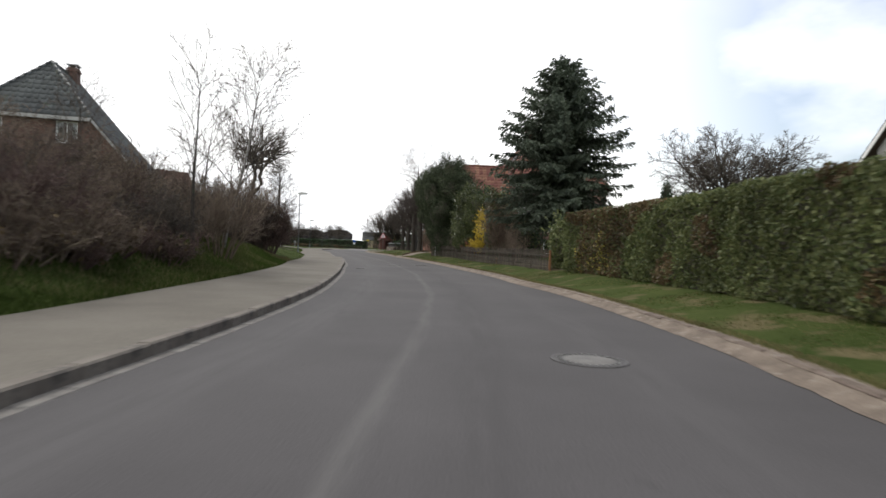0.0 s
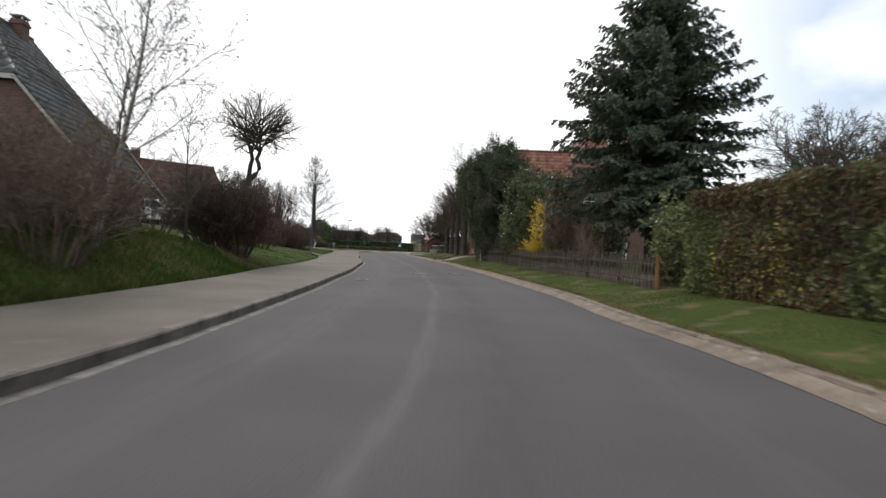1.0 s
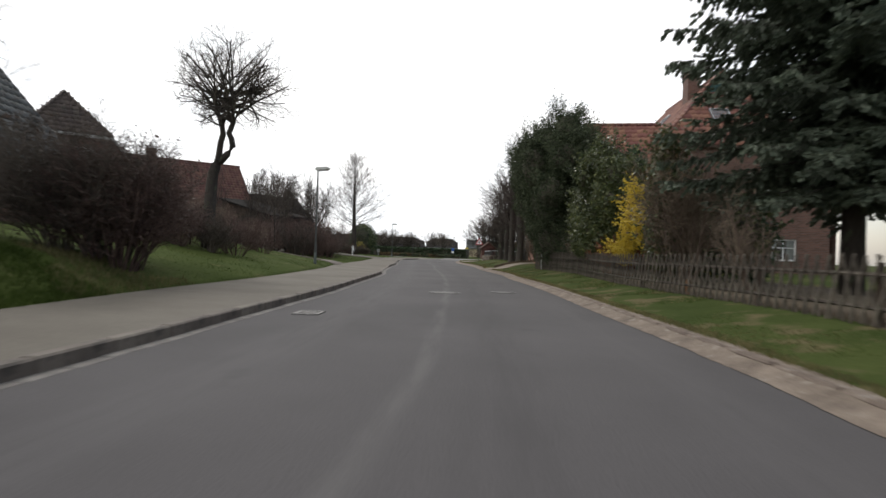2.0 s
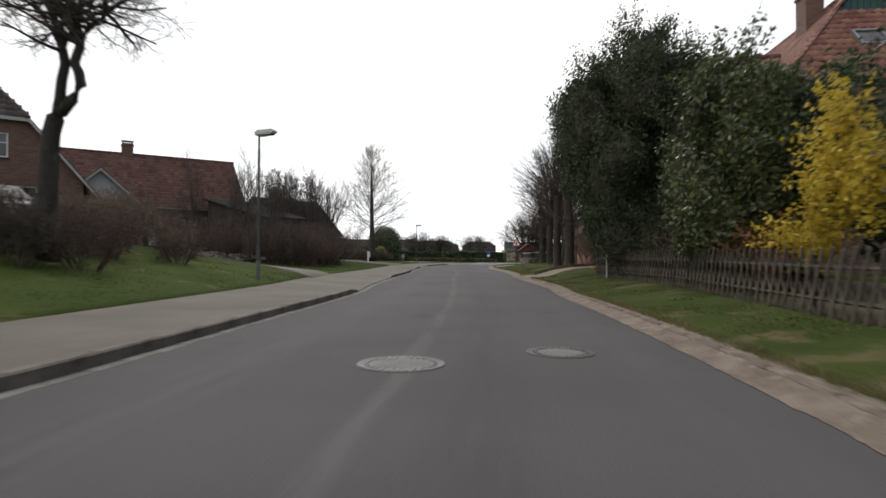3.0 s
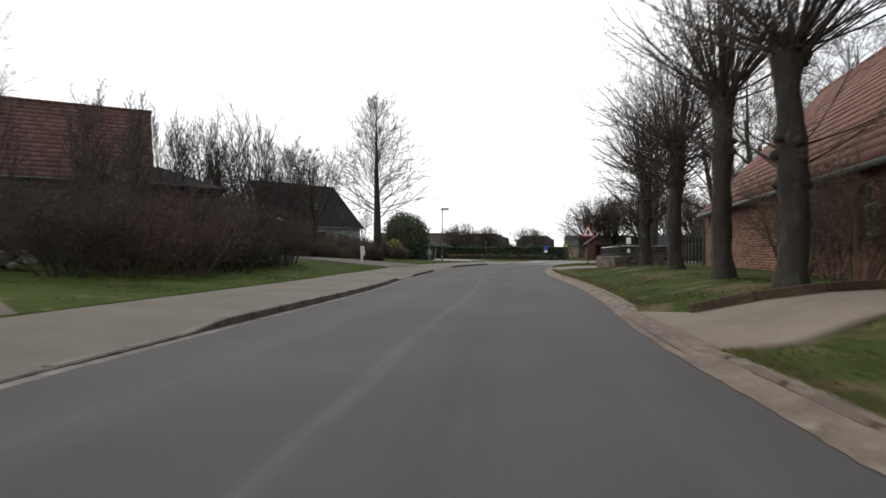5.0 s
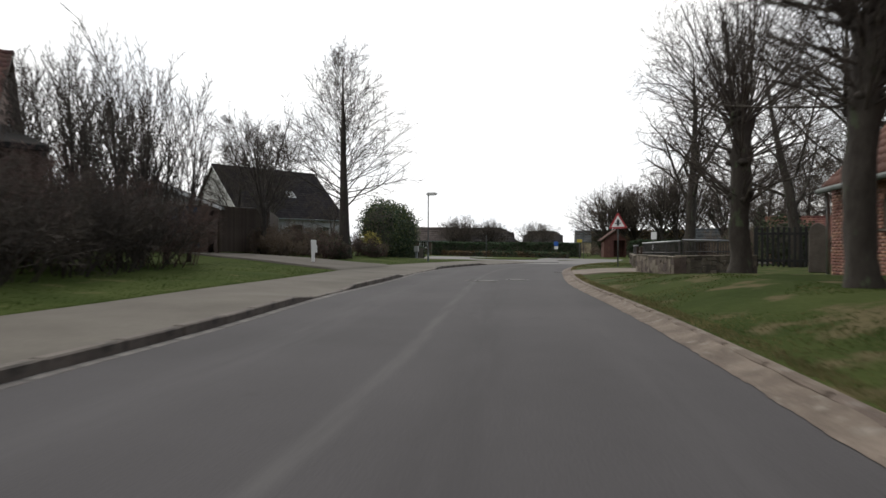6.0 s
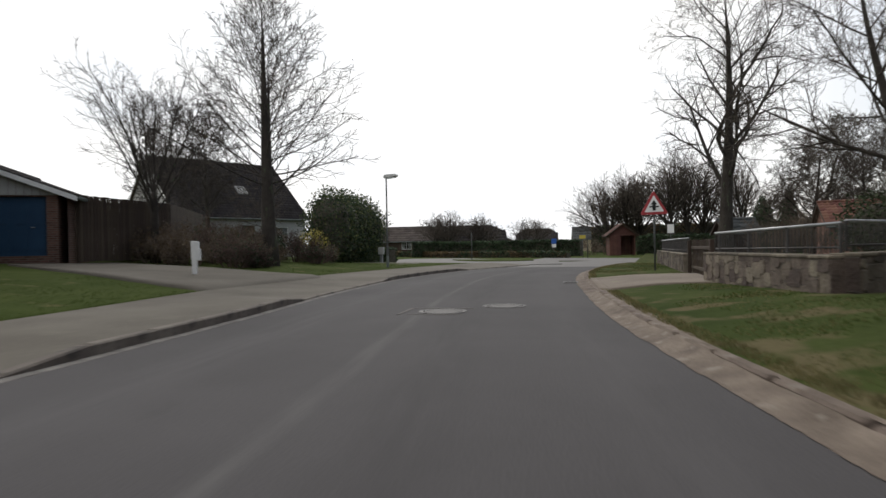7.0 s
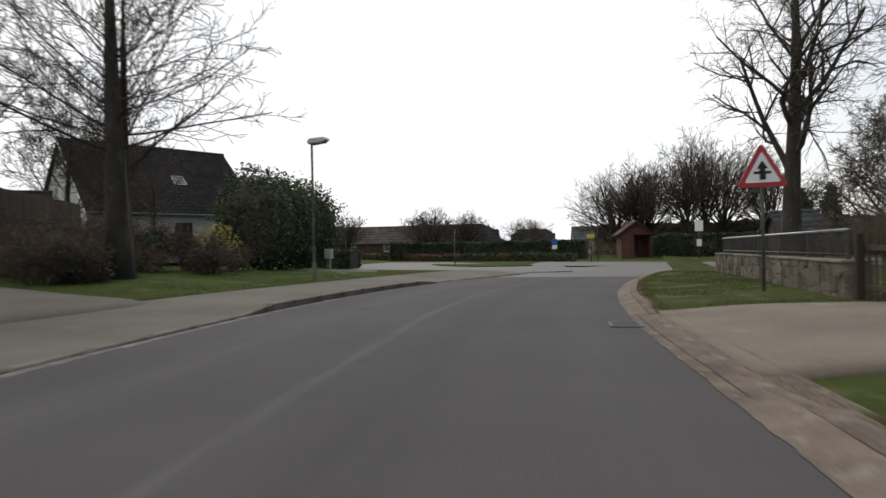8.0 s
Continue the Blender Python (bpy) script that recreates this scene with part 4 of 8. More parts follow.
def shrub(name, label, base, height, spread, stems, seed, twig=None, group="", kids=9, leaves=0, leaf=None, leaf_size=0.05, dense=2):
    """Many thin stems from one stool, with fine side twigs."""
    rng = random.Random(seed)
    top = thing(name, label, "shrub", group, at=base)
    st, tw, tips, thick = Twigs(), Twigs(), [], []
    spec = [(kids, 32, 0.42, 0.25, 0.09, 4), (5, 36, 0.5, 0.1, 0.14, 3), (0, 0, 0, 0.05, 0.16, 2)]
    if dense > 2:
        spec = [(kids, 34, 0.42, 0.2, 0.1, 4), (6, 38, 0.5, 0.1, 0.14, 3), (3, 36, 0.5, 0.0, 0.16, 2), (0, 0, 0, 0, 0.16, 2)]
    for k in range(stems):
        a, o = rng.uniform(0, 6.28), rng.uniform(0, 1) ** 0.6
        p = Vector(base) + Vector((math.cos(a) * o * spread * 0.35, math.sin(a) * o * spread * 0.35, -0.08))
        d = Vector((math.cos(a) * o * spread / height, math.sin(a) * o * spread / height, 1)).normalized()
        grow((st, tw), thick, rng, p, d, height * rng.uniform(0.65, 1.05), rng.uniform(0.012, 0.026), 0, spec, tips)
    v, f = st.arrays(4)
    arrays("stool", v, f, twig or TWIG_BROWN, top, kind="stuff")
    v, f = tw.arrays(3)
    arrays("crown", v, f, twig or TWIG_BROWN, top)
    if leaves:
        nr = np.random.RandomState(seed)
        pts = np.array([(t.x, t.y, t.z) for t in tips])
        pick = pts[nr.randint(0, len(pts), leaves)] + nr.normal(scale=0.07, size=(leaves, 3))
        v, f = leaf_cloud(pick, leaf_size, nr)
        arrays("leaves", v, f, leaf, top)
    return top


def blob_points(rng, count, blobs, shell=0.35):
    """Points near the surfaces of many overlapping ellipsoids, with their outward normals; those deep inside are left out."""
    c = np.array([b[0] for b in blobs]); r = np.array([b[1] for b in blobs])
    area = np.prod(r, axis=1) ** (2 / 3)
    idx = rng.choice(len(blobs), size=int(count * 1.8), p=area / area.sum())
    d = rng.normal(size=(len(idx), 3)); d /= np.linalg.norm(d, axis=1, keepdims=True)
    k = 1 - shell * rng.rand(len(idx), 1) ** 1.5 + 0.08 * rng.normal(size=(len(idx), 1))
    p = c[idx] + d * r[idx] * k
    keep = np.ones(len(p), bool)
    for j in range(len(blobs)):
        q = (p - c[j]) / r[j]
        keep &= (np.sum(q * q, axis=1) > 0.5) | (idx == j)
    p, d = p[keep], d[keep]
    return p[:count], d[:count]


def rough_ball(g, c, r, seed, n=10):
    rows = []
    for i in range(n + 1):
        th = math.pi * i / n
        row = []
        for j in range(n + 4):
            ph = 2 * math.pi * j / (n + 4)
            d = Vector((math.sin(th) * math.cos(ph), math.sin(th) * math.sin(ph), math.cos(th)))
            k = 1 + 0.25 * noise.noise(d * 2.3 + Vector((seed, 0, 0)))
            row.append((c[0] + d.x * r[0] * k, c[1] + d.y * r[1] * k, c[2] + d.z * r[2] * k))
        rows.append(row)
    m = n + 4
    for i in range(n):
        for j in range(m):
            g.face(rows[i][j], rows[i][(j + 1) % m], rows[i + 1][(j + 1) % m], rows[i + 1][j])


def leafy_bush(name, label, blobs, count, size, leaf, seed, base, category="bush", group="", second=None, second_share=0.0, stretch=1.7, core=0.62, sprigs=0, shell=0.4, trunk=None, reach=(0.15, 0.55), droop=0.0, rise=0.0, tufts=0):
    """An evergreen mass: clumps of leaves round a solid filler for the shaded inside, with sprigs that break its
    outline.
    """
    rng = np.random.RandomState(seed)
    top = thing(name, label, category, group, at=base)
    p, d = blob_points(rng, count, blobs, shell)
    if sprigs:
        c = np.array([b[0] for b in blobs]); r = np.array([b[1] for b in blobs])
        idx = rng.randint(0, len(blobs), sprigs)
        dd = rng.normal(size=(sprigs, 3)); dd[:, 2] = np.abs(dd[:, 2]) * 0.8 + rise; dd /= np.linalg.norm(dd, axis=1, keepdims=True)
        root = c[idx] + dd * r[idx]
        lens = rng.uniform(reach[0], reach[1], sprigs)
        if tufts:
            # sprays stand together in plumes
            own = rng.randint(0, tufts, sprigs)
            root = root[own] + rng.normal(scale=0.12, size=root.shape)
            dd = dd[own] + rng.normal(scale=0.2, size=root.shape); dd /= np.linalg.norm(dd, axis=1, keepdims=True)
            lens = lens[own] * rng.uniform(0.45, 1.0, sprigs)
        for k in range(9):
            t = k / 8
            q = root + dd * (lens * t)[:, None] + rng.normal(scale=0.05 * (1.1 - t), size=root.shape)
            q[:, 2] -= droop * lens * t * t
            p, d = np.concatenate([p, q]), np.concatenate([d, dd])
    low = p[:, 2] > base[2] - 0.02
    p, d = p[low], d[low]
    if second is not None:
        pick = rng.rand(len(p)) < second_share
        v, f = leaf_cloud(p[pick], size, rng, stretch, 0.5, d[pick])
        arrays("leaves", v, f, second, top)
        p, d = p[~pick], d[~pick]
    v, f = leaf_cloud(p, size, rng, stretch, 0.5, d)
    arrays("foliage", v, f, leaf, top)
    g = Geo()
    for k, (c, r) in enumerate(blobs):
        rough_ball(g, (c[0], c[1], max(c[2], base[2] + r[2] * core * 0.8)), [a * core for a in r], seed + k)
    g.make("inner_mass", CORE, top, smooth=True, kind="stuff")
    if trunk:
        Geo().tube([(base[0], base[1], base[2] - 0.2), (base[0], base[1], base[2] + trunk[1])], [trunk[0], trunk[0] * 0.7], 10).make("trunk", BARK, top, smooth=True)
    return top


def clipped_hedge(name, label, line, height, width, leaf, seed, density=420, size=0.075, group="", second=None, second_share=0.0, third=None, patches=(), wobble=0.12, category="hedge", round_top=0.15):
    """A hedge along a line of (x, y): leaves in and out of its faces, and a solid filler for the shaded inside."""
    rng = np.random.RandomState(seed)
    pts = [Vector((x, y, 0)) for x, y in line]
    seg = [(pts[i + 1] - pts[i]).length for i in range(len(pts) - 1)]
    total = sum(seg)
    mid = pts[len(pts) // 2]
    top = thing(name, label, category, group, at=(mid.x, mid.y, ground_z(mid.x, mid.y)))
    n = int(total * (2 * height + width) * density)
    s = rng.rand(n) * total
    cum = np.cumsum([0] + seg)
    i = np.clip(np.searchsorted(cum, s) - 1, 0, len(seg) - 1)
    a = np.array([(p.x, p.y) for p in pts])
    t = (s - cum[i]) / np.array(seg)[i]
    xy = a[i] + (a[i + 1] - a[i]) * t[:, None]
    d = (a[i + 1] - a[i]) / np.array(seg)[i][:, None]
    nn = np.stack([d[:, 1], -d[:, 0]], axis=1)
    q = rng.rand(n) * (2 * height + width)
    lump = np.array([noise.noise((sv * 0.9, qv * 0.9, seed)) for sv, qv in zip(s, q)]) * wobble
    lump += np.array([noise.noise((sv * 3.1, qv * 3.1, seed + 5)) for sv, qv in zip(s, q)]) * wobble * 0.6
    off = np.where(q < height, -width / 2, np.where(q > height + width, width / 2, q - height - width / 2))
    z = np.where(q < height, q, np.where(q > height + width, 2 * height + width - q, height))
    bulge = lump - 0.22 * rng.rand(n) ** 1.7
    off = np.where(q < height, off - bulge, np.where(q > height + width, off + bulge, off))
    z = np.where((q >= height) & (q <= height + width), z + bulge * 0.8 - round_top * (2 * off / width) ** 2, z)
    p = np.stack([xy[:, 0] + nn[:, 0] * off, xy[:, 1] + nn[:, 1] * off, z + land(xy[:, 0], xy[:, 1])], axis=1)
    if second is not None or patches:
        tone = np.array([noise.noise((sv * 0.55, zv * 0.7, seed + 9)) for sv, zv in zip(s, z)])
        sel = np.zeros(n, int)
        if second is not None:
            sel[(tone > 0.34 - second_share) & (rng.rand(n) < 0.8)] = 1
        for s0, s1, which, share, zmax in patches:
            sel[(s > s0) & (s < s1) & (z < zmax) & (rng.rand(n) < share)] = which
        for which, mt, nm in ((1, second, "withered_leaves"), (2, third, "yellow_leaves")):
            if mt is not None and (sel == which).any():
                v, f = leaf_cloud(p[sel == which], size, rng)
                arrays(nm, v, f, mt, top)
        p = p[sel == 0]
    v, f = leaf_cloud(p, size, rng)
    arrays("foliage", v, f, leaf, top)
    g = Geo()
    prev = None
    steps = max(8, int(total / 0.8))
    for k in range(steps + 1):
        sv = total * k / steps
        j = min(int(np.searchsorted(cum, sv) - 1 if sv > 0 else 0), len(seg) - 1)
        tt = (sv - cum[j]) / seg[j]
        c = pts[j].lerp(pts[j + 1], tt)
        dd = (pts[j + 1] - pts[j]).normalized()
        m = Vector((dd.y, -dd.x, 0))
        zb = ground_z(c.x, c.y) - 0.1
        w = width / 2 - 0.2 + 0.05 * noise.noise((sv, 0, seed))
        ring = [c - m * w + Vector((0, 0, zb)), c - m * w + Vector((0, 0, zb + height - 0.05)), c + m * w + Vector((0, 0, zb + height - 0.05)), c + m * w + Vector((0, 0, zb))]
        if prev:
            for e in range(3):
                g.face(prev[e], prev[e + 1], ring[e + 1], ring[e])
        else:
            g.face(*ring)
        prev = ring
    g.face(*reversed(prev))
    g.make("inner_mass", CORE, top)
    return top


def spruce(base, height, radius, seed):
    """Whorls of drooping boughs with hanging sprays of needles."""
    rng, nr = random.Random(seed), np.random.RandomState(seed)
    top = thing("spruce", "tall dark blue-green spruce with drooping boughs", "tree", at=base)
    b = Vector(base)
    Geo().tube([b - Vector((0, 0, 0.3)), b + Vector((0.05, 0, height * 0.5)), b + Vector((0, 0, height))], [0.24, 0.14, 0.015], 12).make("trunk", BARK, top, smooth=True)
    tw, pts, dirs = Twigs(), [], []
    z = height * 0.21
    while z < height - 0.05:
        t = z / height
        reach = radius * min(1.0, 1.75 * (1 - t) ** 0.62) * (0.85 if t < 0.22 else 1.0)
        n = 10 if t < 0.75 else 7
        turn = rng.uniform(0, 6.28)
        for k in range(n):
            a = turn + 6.283 * k / n + rng.uniform(-0.28, 0.28)
            L = max(0.16, reach * rng.uniform(0.68, 1.04))
            out = Vector((math.cos(a), math.sin(a), 0))
            steps = max(4, int(L / 0.28))
            p = b + Vector((0, 0, z + rng.uniform(-0.15, 0.15)))
            rise = 0.12 + 0.35 * t + rng.uniform(-0.18, 0.14)
            side = Vector((-out.y, out.x, 0))
            for s in range(steps):
                u = (s + 1) / steps
                d = (out + Vector((0, 0, rise - 0.95 * u * (1 - 0.6 * t) + 1.5 * max(0, u - 0.6)))).normalized()
                q = p + d * (L / steps)
                tw.add(p, q, 0.028 * (1 - u * 0.8) * (1.2 - t), 0.026 * (1 - u * 0.85) * (1.2 - t))
                wide = (0.56 * (1 - u) + 0.3) * min(1.0, L / 1.2)
                for e in range(7):
                    sg = 1 if e % 2 else -1
                    ln = wide * rng.uniform(0.6, 1.15)
                    dd = (side * sg * rng.uniform(0.7, 1.0) + out * rng.uniform(0.35, 0.8) + Vector((0, 0, rng.uniform(-1.1, 0.05)))).normalized()
                    r0 = p.lerp(q, rng.random())
                    tw.add(r0, r0 + dd * ln, 0.006, 0.003)
                    m = max(3, int(ln / 0.045))
                    for w in range(m):
                        pts.append(r0 + dd * ln * (w + 0.5) / m)
                        dirs.append(dd)
                p = q
        z += (0.3 + 0.12 * rng.random()) * (1.15 - 0.5 * t)
    v, f = tw.arrays(3)
    arrays("bough_whorl", v, f, BARK, top)
    p = np.array([(q.x, q.y, q.z) for q in pts]); d = np.array([(q.x, q.y, q.z) for q in dirs])
    out = []
    for rep in range(2):
        w = nr.normal(size=p.shape); w -= d * np.sum(w * d, axis=1, keepdims=True); w /= np.linalg.norm(w, axis=1, keepdims=True)
        s = nr.uniform(0.05, 0.1, size=(len(p), 1))
        tip = p + d * s * 0.9
        out.append(np.stack([p - w * s * 0.55 + d * s * 0.5, p - d * s * 0.3, p + w * s * 0.55 + d * s * 0.5, tip], axis=1).reshape(-1, 3))
    v = np.concatenate(out)
    arrays("needles", v, np.arange(len(v)).reshape(-1, 4), SPRUCE, top)
    return top


# ---- houses ----
def clip(poly, planes):
    for a, b, c in planes:
        out = []
        for i, p in enumerate(poly):
            q = poly[(i + 1) % len(poly)]
            dp, dq = a * p[0] + b * p[1] - c, a * q[0] + b * q[1] - c
            if dp <= 1e-9:
                out.append(p)
            if (dp < -1e-9 < 1e-9 < dq) or (dq < -1e-9 < 1e-9 < dp):
                t = dp / (dp - dq)
                out.append((p[0] + (q[0] - p[0]) * t, p[1] + (q[1] - p[1]) * t))
        poly = out
        if len(poly) < 3:
            return []
    return poly


def wall_panel(g, M, O, U, N, half, z0, z1, planes, holes, thick=0.3):
    """A wall with a front, a back and openings through it; u runs along U from the wall's middle, N points inwards."""
    us = sorted({-half, half, *[h[0] - h[2] / 2 for h in holes], *[h[0] + h[2] / 2 for h in holes]})
    zs = sorted({z0, z1, *[h[1] for h in holes], *[h[1] + h[3] for h in holes]})
    to = lambda u, z, d: M @ (O + U * u + N * d + Vector((0, 0, z)))
    for i in range(len(us) - 1):
        for j in range(len(zs) - 1):
            cu, cz = (us[i] + us[i + 1]) / 2, (zs[j] + zs[j + 1]) / 2
            if any(abs(cu - h[0]) < h[2] / 2 and h[1] < cz < h[1] + h[3] for h in holes):
                continue
            poly = clip([(us[i], zs[j]), (us[i + 1], zs[j]), (us[i + 1], zs[j + 1]), (us[i], zs[j + 1])], planes)
            if poly:
                g.face(*[to(u, z, 0) for u, z in poly])
                g.face(*[to(u, z, thick) for u, z in reversed(poly)])
    for u, z, w, h in [q[:4] for q in holes]:
        c = [(u - w / 2, z), (u + w / 2, z), (u + w / 2, z + h), (u - w / 2, z + h)]
        for k in range(4):
            a, b = c[k], c[(k + 1) % 4]
            g.face(to(*a, 0), to(*b, 0), to(*b, thick), to(*a, thick))


def window(parent, M, O, U, N, hole, material, bars=(1, 1)):
    u, z, w, h = hole[:4]
    B = M @ Matrix.Translation(O + U * u + Vector((0, 0, z))) @ Matrix((( U.x, N.x, 0, 0), (U.y, N.y, 0, 0), (0, 0, 1, 0), (0, 0, 0, 1)))
    t, g = 0.065, Geo()
    for c, s in (((0, 0.12, t / 2), (w, 0.07, t)), ((0, 0.12, h - t / 2), (w, 0.07, t)), ((-w / 2 + t / 2, 0.12, h / 2), (t, 0.07, h - 2 * t)), ((w / 2 - t / 2, 0.12, h / 2), (t, 0.07, h - 2 * t))):
        g.box(c, s, B)
    for k in range(1, bars[0] + 1):
        g.box((-w / 2 + w * k / (bars[0] + 1), 0.12, h / 2), (0.04, 0.05, h - 2 * t), B)
    for k in range(1, bars[1] + 1):
        g.box((0, 0.121, h * k / (bars[1] + 1) + 0.1 * h), (w - 2 * t, 0.045, 0.035), B)
    win = g.make("window", material, parent, "white-framed window")
    Geo().box((0, 0.125, h / 2), (w - 2 * t, 0.012, h - 2 * t), B).make("pane", GLASS, win)
    Geo().box((0, -0.02, -0.03), (w + 0.1, 0.16, 0.05), B).make("sill", material if material is not WHITE else STONE, win)
    # drawn curtains hang inside
    n = 14
    for sgn in (-1, 1):
        g = Geo()
        for k in range(n):
            a, b = k / n, (k + 1) / n
            xa, xb = sgn * (w / 2 - a * w * 0.3), sgn * (w / 2 - b * w * 0.3)
            g.face(*[B @ Vector(p) for p in ((xa, 0.26 + 0.02 * (k % 2), 0.02), (xb, 0.26 + 0.02 * ((k + 1) % 2), 0.02), (xb, 0.26 + 0.02 * ((k + 1) % 2), h), (xa, 0.26 + 0.02 * (k % 2), h))])
        g.make("curtain", RENDER_WHITE, win, "pale curtain")
    return win


def tile_mesh(tw, th):
    xs = [0, 0.3, 0.55, 0.8, 1.0]
    zs = [0.012, 0.0, 0.006, 0.04, 0.018]
    v = [(x * tw, -0.02, z + 0.03) for x, z in zip(xs, zs)] + [(x * tw, th * 1.05, z + 0.006) for x, z in zip(xs, zs)] + [(x * tw, -0.02, z - 0.005) for x, z in zip(xs, zs)]
    f = [(i, i + 1, 6 + i, 5 + i) for i in range(4)] + [(10 + i, 11 + i, i + 1, i) for i in range(4)]
    return np.array(v), np.array(f)


def slope_tiles(P0, P1, P2, P3, tw, th):
    """Poses for tiles on a slope: P0, P1 the eaves, P2, P3 the ridge."""
    P0, P1, P2, P3 = (Vector(p) for p in (P0, P1, P2, P3))
    X = (P1 - P0).normalized()
    Y = ((P3 + P2) / 2 - (P0 + P1) / 2)
    Y = (Y - X * Y.dot(X))
    rise = Y.length
    Y.normalize()
    Z = X.cross(Y)
    rows = max(1, int(rise / th))
    out = []
    for r in range(rows):
        t = r / rows
        a, b = P0.lerp(P3, t), P1.lerp(P2, t)
        n = max(1, round((b - a).length / tw))
        step = (b - a) / n
        for k in range(n):
            o = a + step * k
            out.append(Matrix(((X.x, Y.x, Z.x, o.x), (X.y, Y.y, Z.y, o.y), (X.z, Y.z, Z.z, o.z), (0, 0, 0, 1))))
    return out


def lay_tiles(parent, poses, tw, th, material, single=0):
    v, f = tile_mesh(tw, th)
    if single:
        shared = mesh_of("roof_tile", v, f, material)
        for m in poses[:single]:
            ob = new("roof_tile", shared)
            ob.matrix_basis = m
            hang(ob, parent)
    rest = poses[single:]
    if rest:
        M = np.array([[list(r) for r in m] for m in rest])
        vv = np.einsum("nij,vj->nvi", M[:, :3, :3], v) + M[:, None, :3, 3]
        ff = f[None] + (np.arange(len(rest)) * len(v))[:, None, None]
        arrays("roof_tiles", vv.reshape(-1, 3), ff.reshape(-1, 4), material, parent, kind="stuff")


def gabled_house(name, label, at, yaw, L, W, z0, ze, zr, wall, roof, holes=None, hip0=0.0, hip1=0.0, over=0.35, tw=0.3, th=0.34, chimney=None, trim=None,
                 gable_wall=None, frames=None, single=0, single_side="back", verge=0.25, category="house"):
    """A house with its ridge along its own x. Walls: front (-y), back (+y), g0 (-x), g1 (+x)."""
    holes = holes or {}
    M = pose(at[0], at[1], 0, 0, 0, yaw)
    top = thing(name, label, category, at=(at[0], at[1], z0))
    h2, l2 = W / 2, L / 2
    k = (zr - ze) / h2
    base = z0 - 0.5
    hz0, hz1 = zr - hip0 * (zr - ze), zr - hip1 * (zr - ze)
    sides = {
        "front": (Vector((0, -h2, 0)), Vector((1, 0, 0)), Vector((0, 1, 0)), l2, ze, []),
        "back": (Vector((0, h2, 0)), Vector((-1, 0, 0)), Vector((0, -1, 0)), l2, ze, []),
        "g0": (Vector((-l2, 0, 0)), Vector((0, -1, 0)), Vector((1, 0, 0)), h2, hz0, [(k, 1, zr), (-k, 1, zr)]),
        "g1": (Vector((l2, 0, 0)), Vector((0, 1, 0)), Vector((-1, 0, 0)), h2, hz1, [(k, 1, zr), (-k, 1, zr)]),
    }
    for side, (O, U, N, half, ztop, planes) in sides.items():
        hs = holes.get(side, [])
        g = Geo()
        trim_in = 0.302 if side in ("g0", "g1") else 0.0
        wall_panel(g, M, O, U, N, half - trim_in, base, ztop, planes, hs)
        mt = gable_wall if gable_wall is not None and side == "g0" else wall
        g.make("wall", mt, top, uv=wall_uv)
        for hole in hs:
            what = hole[4] if len(hole) > 4 else "window"
            if what == "window":
                window(top, M, O, U, N, hole, frames or WHITE, hole[5] if len(hole) > 5 else (1, 1))
            elif what != "hole":
                B = M @ Matrix.Translation(O + U * hole[0] + Vector((0, 0, hole[1]))) @ Matrix(((U.x, N.x, 0, 0), (U.y, N.y, 0, 0), (0, 0, 1, 0), (0, 0, 0, 1)))
                w, h = hole[2], hole[3]
                door = Geo().box((0, 0.15, h / 2), (w, 0.05, h), B).make("door", what, top, "panelled door", bevel=0.006)
                n = int(max(2, w / 0.5))
                for c in range(n):
                    for zz in (0.27, 0.72):
                        Geo().box((-w / 2 + w * (c + 0.5) / n, 0.12, h * zz), (w / n - 0.12, 0.02, h * 0.36), B).make("panel", what, door)
                Geo().box((w * 0.4, 0.09, h * 0.48), (0.12, 0.05, 0.03), B).make("handle", METAL, door, bevel=0.006)
    # roof: four or fewer slopes
    e, vg = over, verge
    za = ze - k * e
    yv = h2 + e
    x0r = -l2 - vg + (zr - hz0) / k if hip0 else -l2 - vg
    x1r = l2 + vg - (zr - hz1) / k if hip1 else l2 + vg
    y0h, y1h = (zr - hz0) / k, (zr - hz1) / k
    P = lambda x, y, z: M @ Vector((x, y, z + 0.06))
    poses, deck = {}, Geo()

    def slope(key, pts):
        deck.face(*pts)
        deck.face(*[p - Vector((0, 0, 0.14)) for p in reversed(pts)])
        for i in range(len(pts)):
            a, b = pts[i], pts[(i + 1) % len(pts)]
            deck.face(a, b, b - Vector((0, 0, 0.14)), a - Vector((0, 0, 0.14)))
        return key

    for key, s in (("front", -1), ("back", 1)):
        lo0, lo1 = P(-l2 - vg, s * yv, za), P(l2 + vg, s * yv, za)
        m0, m1 = P(-l2 - vg, s * y0h, hz0), P(l2 + vg, s * y1h, hz1)
        r0, r1 = P(x0r, 0, zr), P(x1r, 0, zr)
        pts = [lo0, lo1] + ([m1] if hip1 else []) + [r1, r0] + ([m0] if hip0 else [])
        slope(key, pts if s < 0 else list(reversed(pts)))
        if not hip0 and not hip1:
            q = (lo0, lo1, r1, r0) if s < 0 else (lo1, lo0, r0, r1)
            poses[key] = slope_tiles(*q, tw, th)
        else:
            zm = min(hz0 if hip0 else 1e9, hz1 if hip1 else 1e9)
            ym = (zr - zm) / k
            a0, a1 = P(-l2 - vg, s * ym, zm), P(l2 + vg, s * ym, zm)
            q = (lo0, lo1, a1, a0) if s < 0 else (lo1, lo0, a0, a1)
            q2 = (a0, a1, r1, r0) if s < 0 else (a1, a0, r0, r1)
            poses[key] = slope_tiles(*q, tw, th) + slope_tiles(*q2, tw, th)
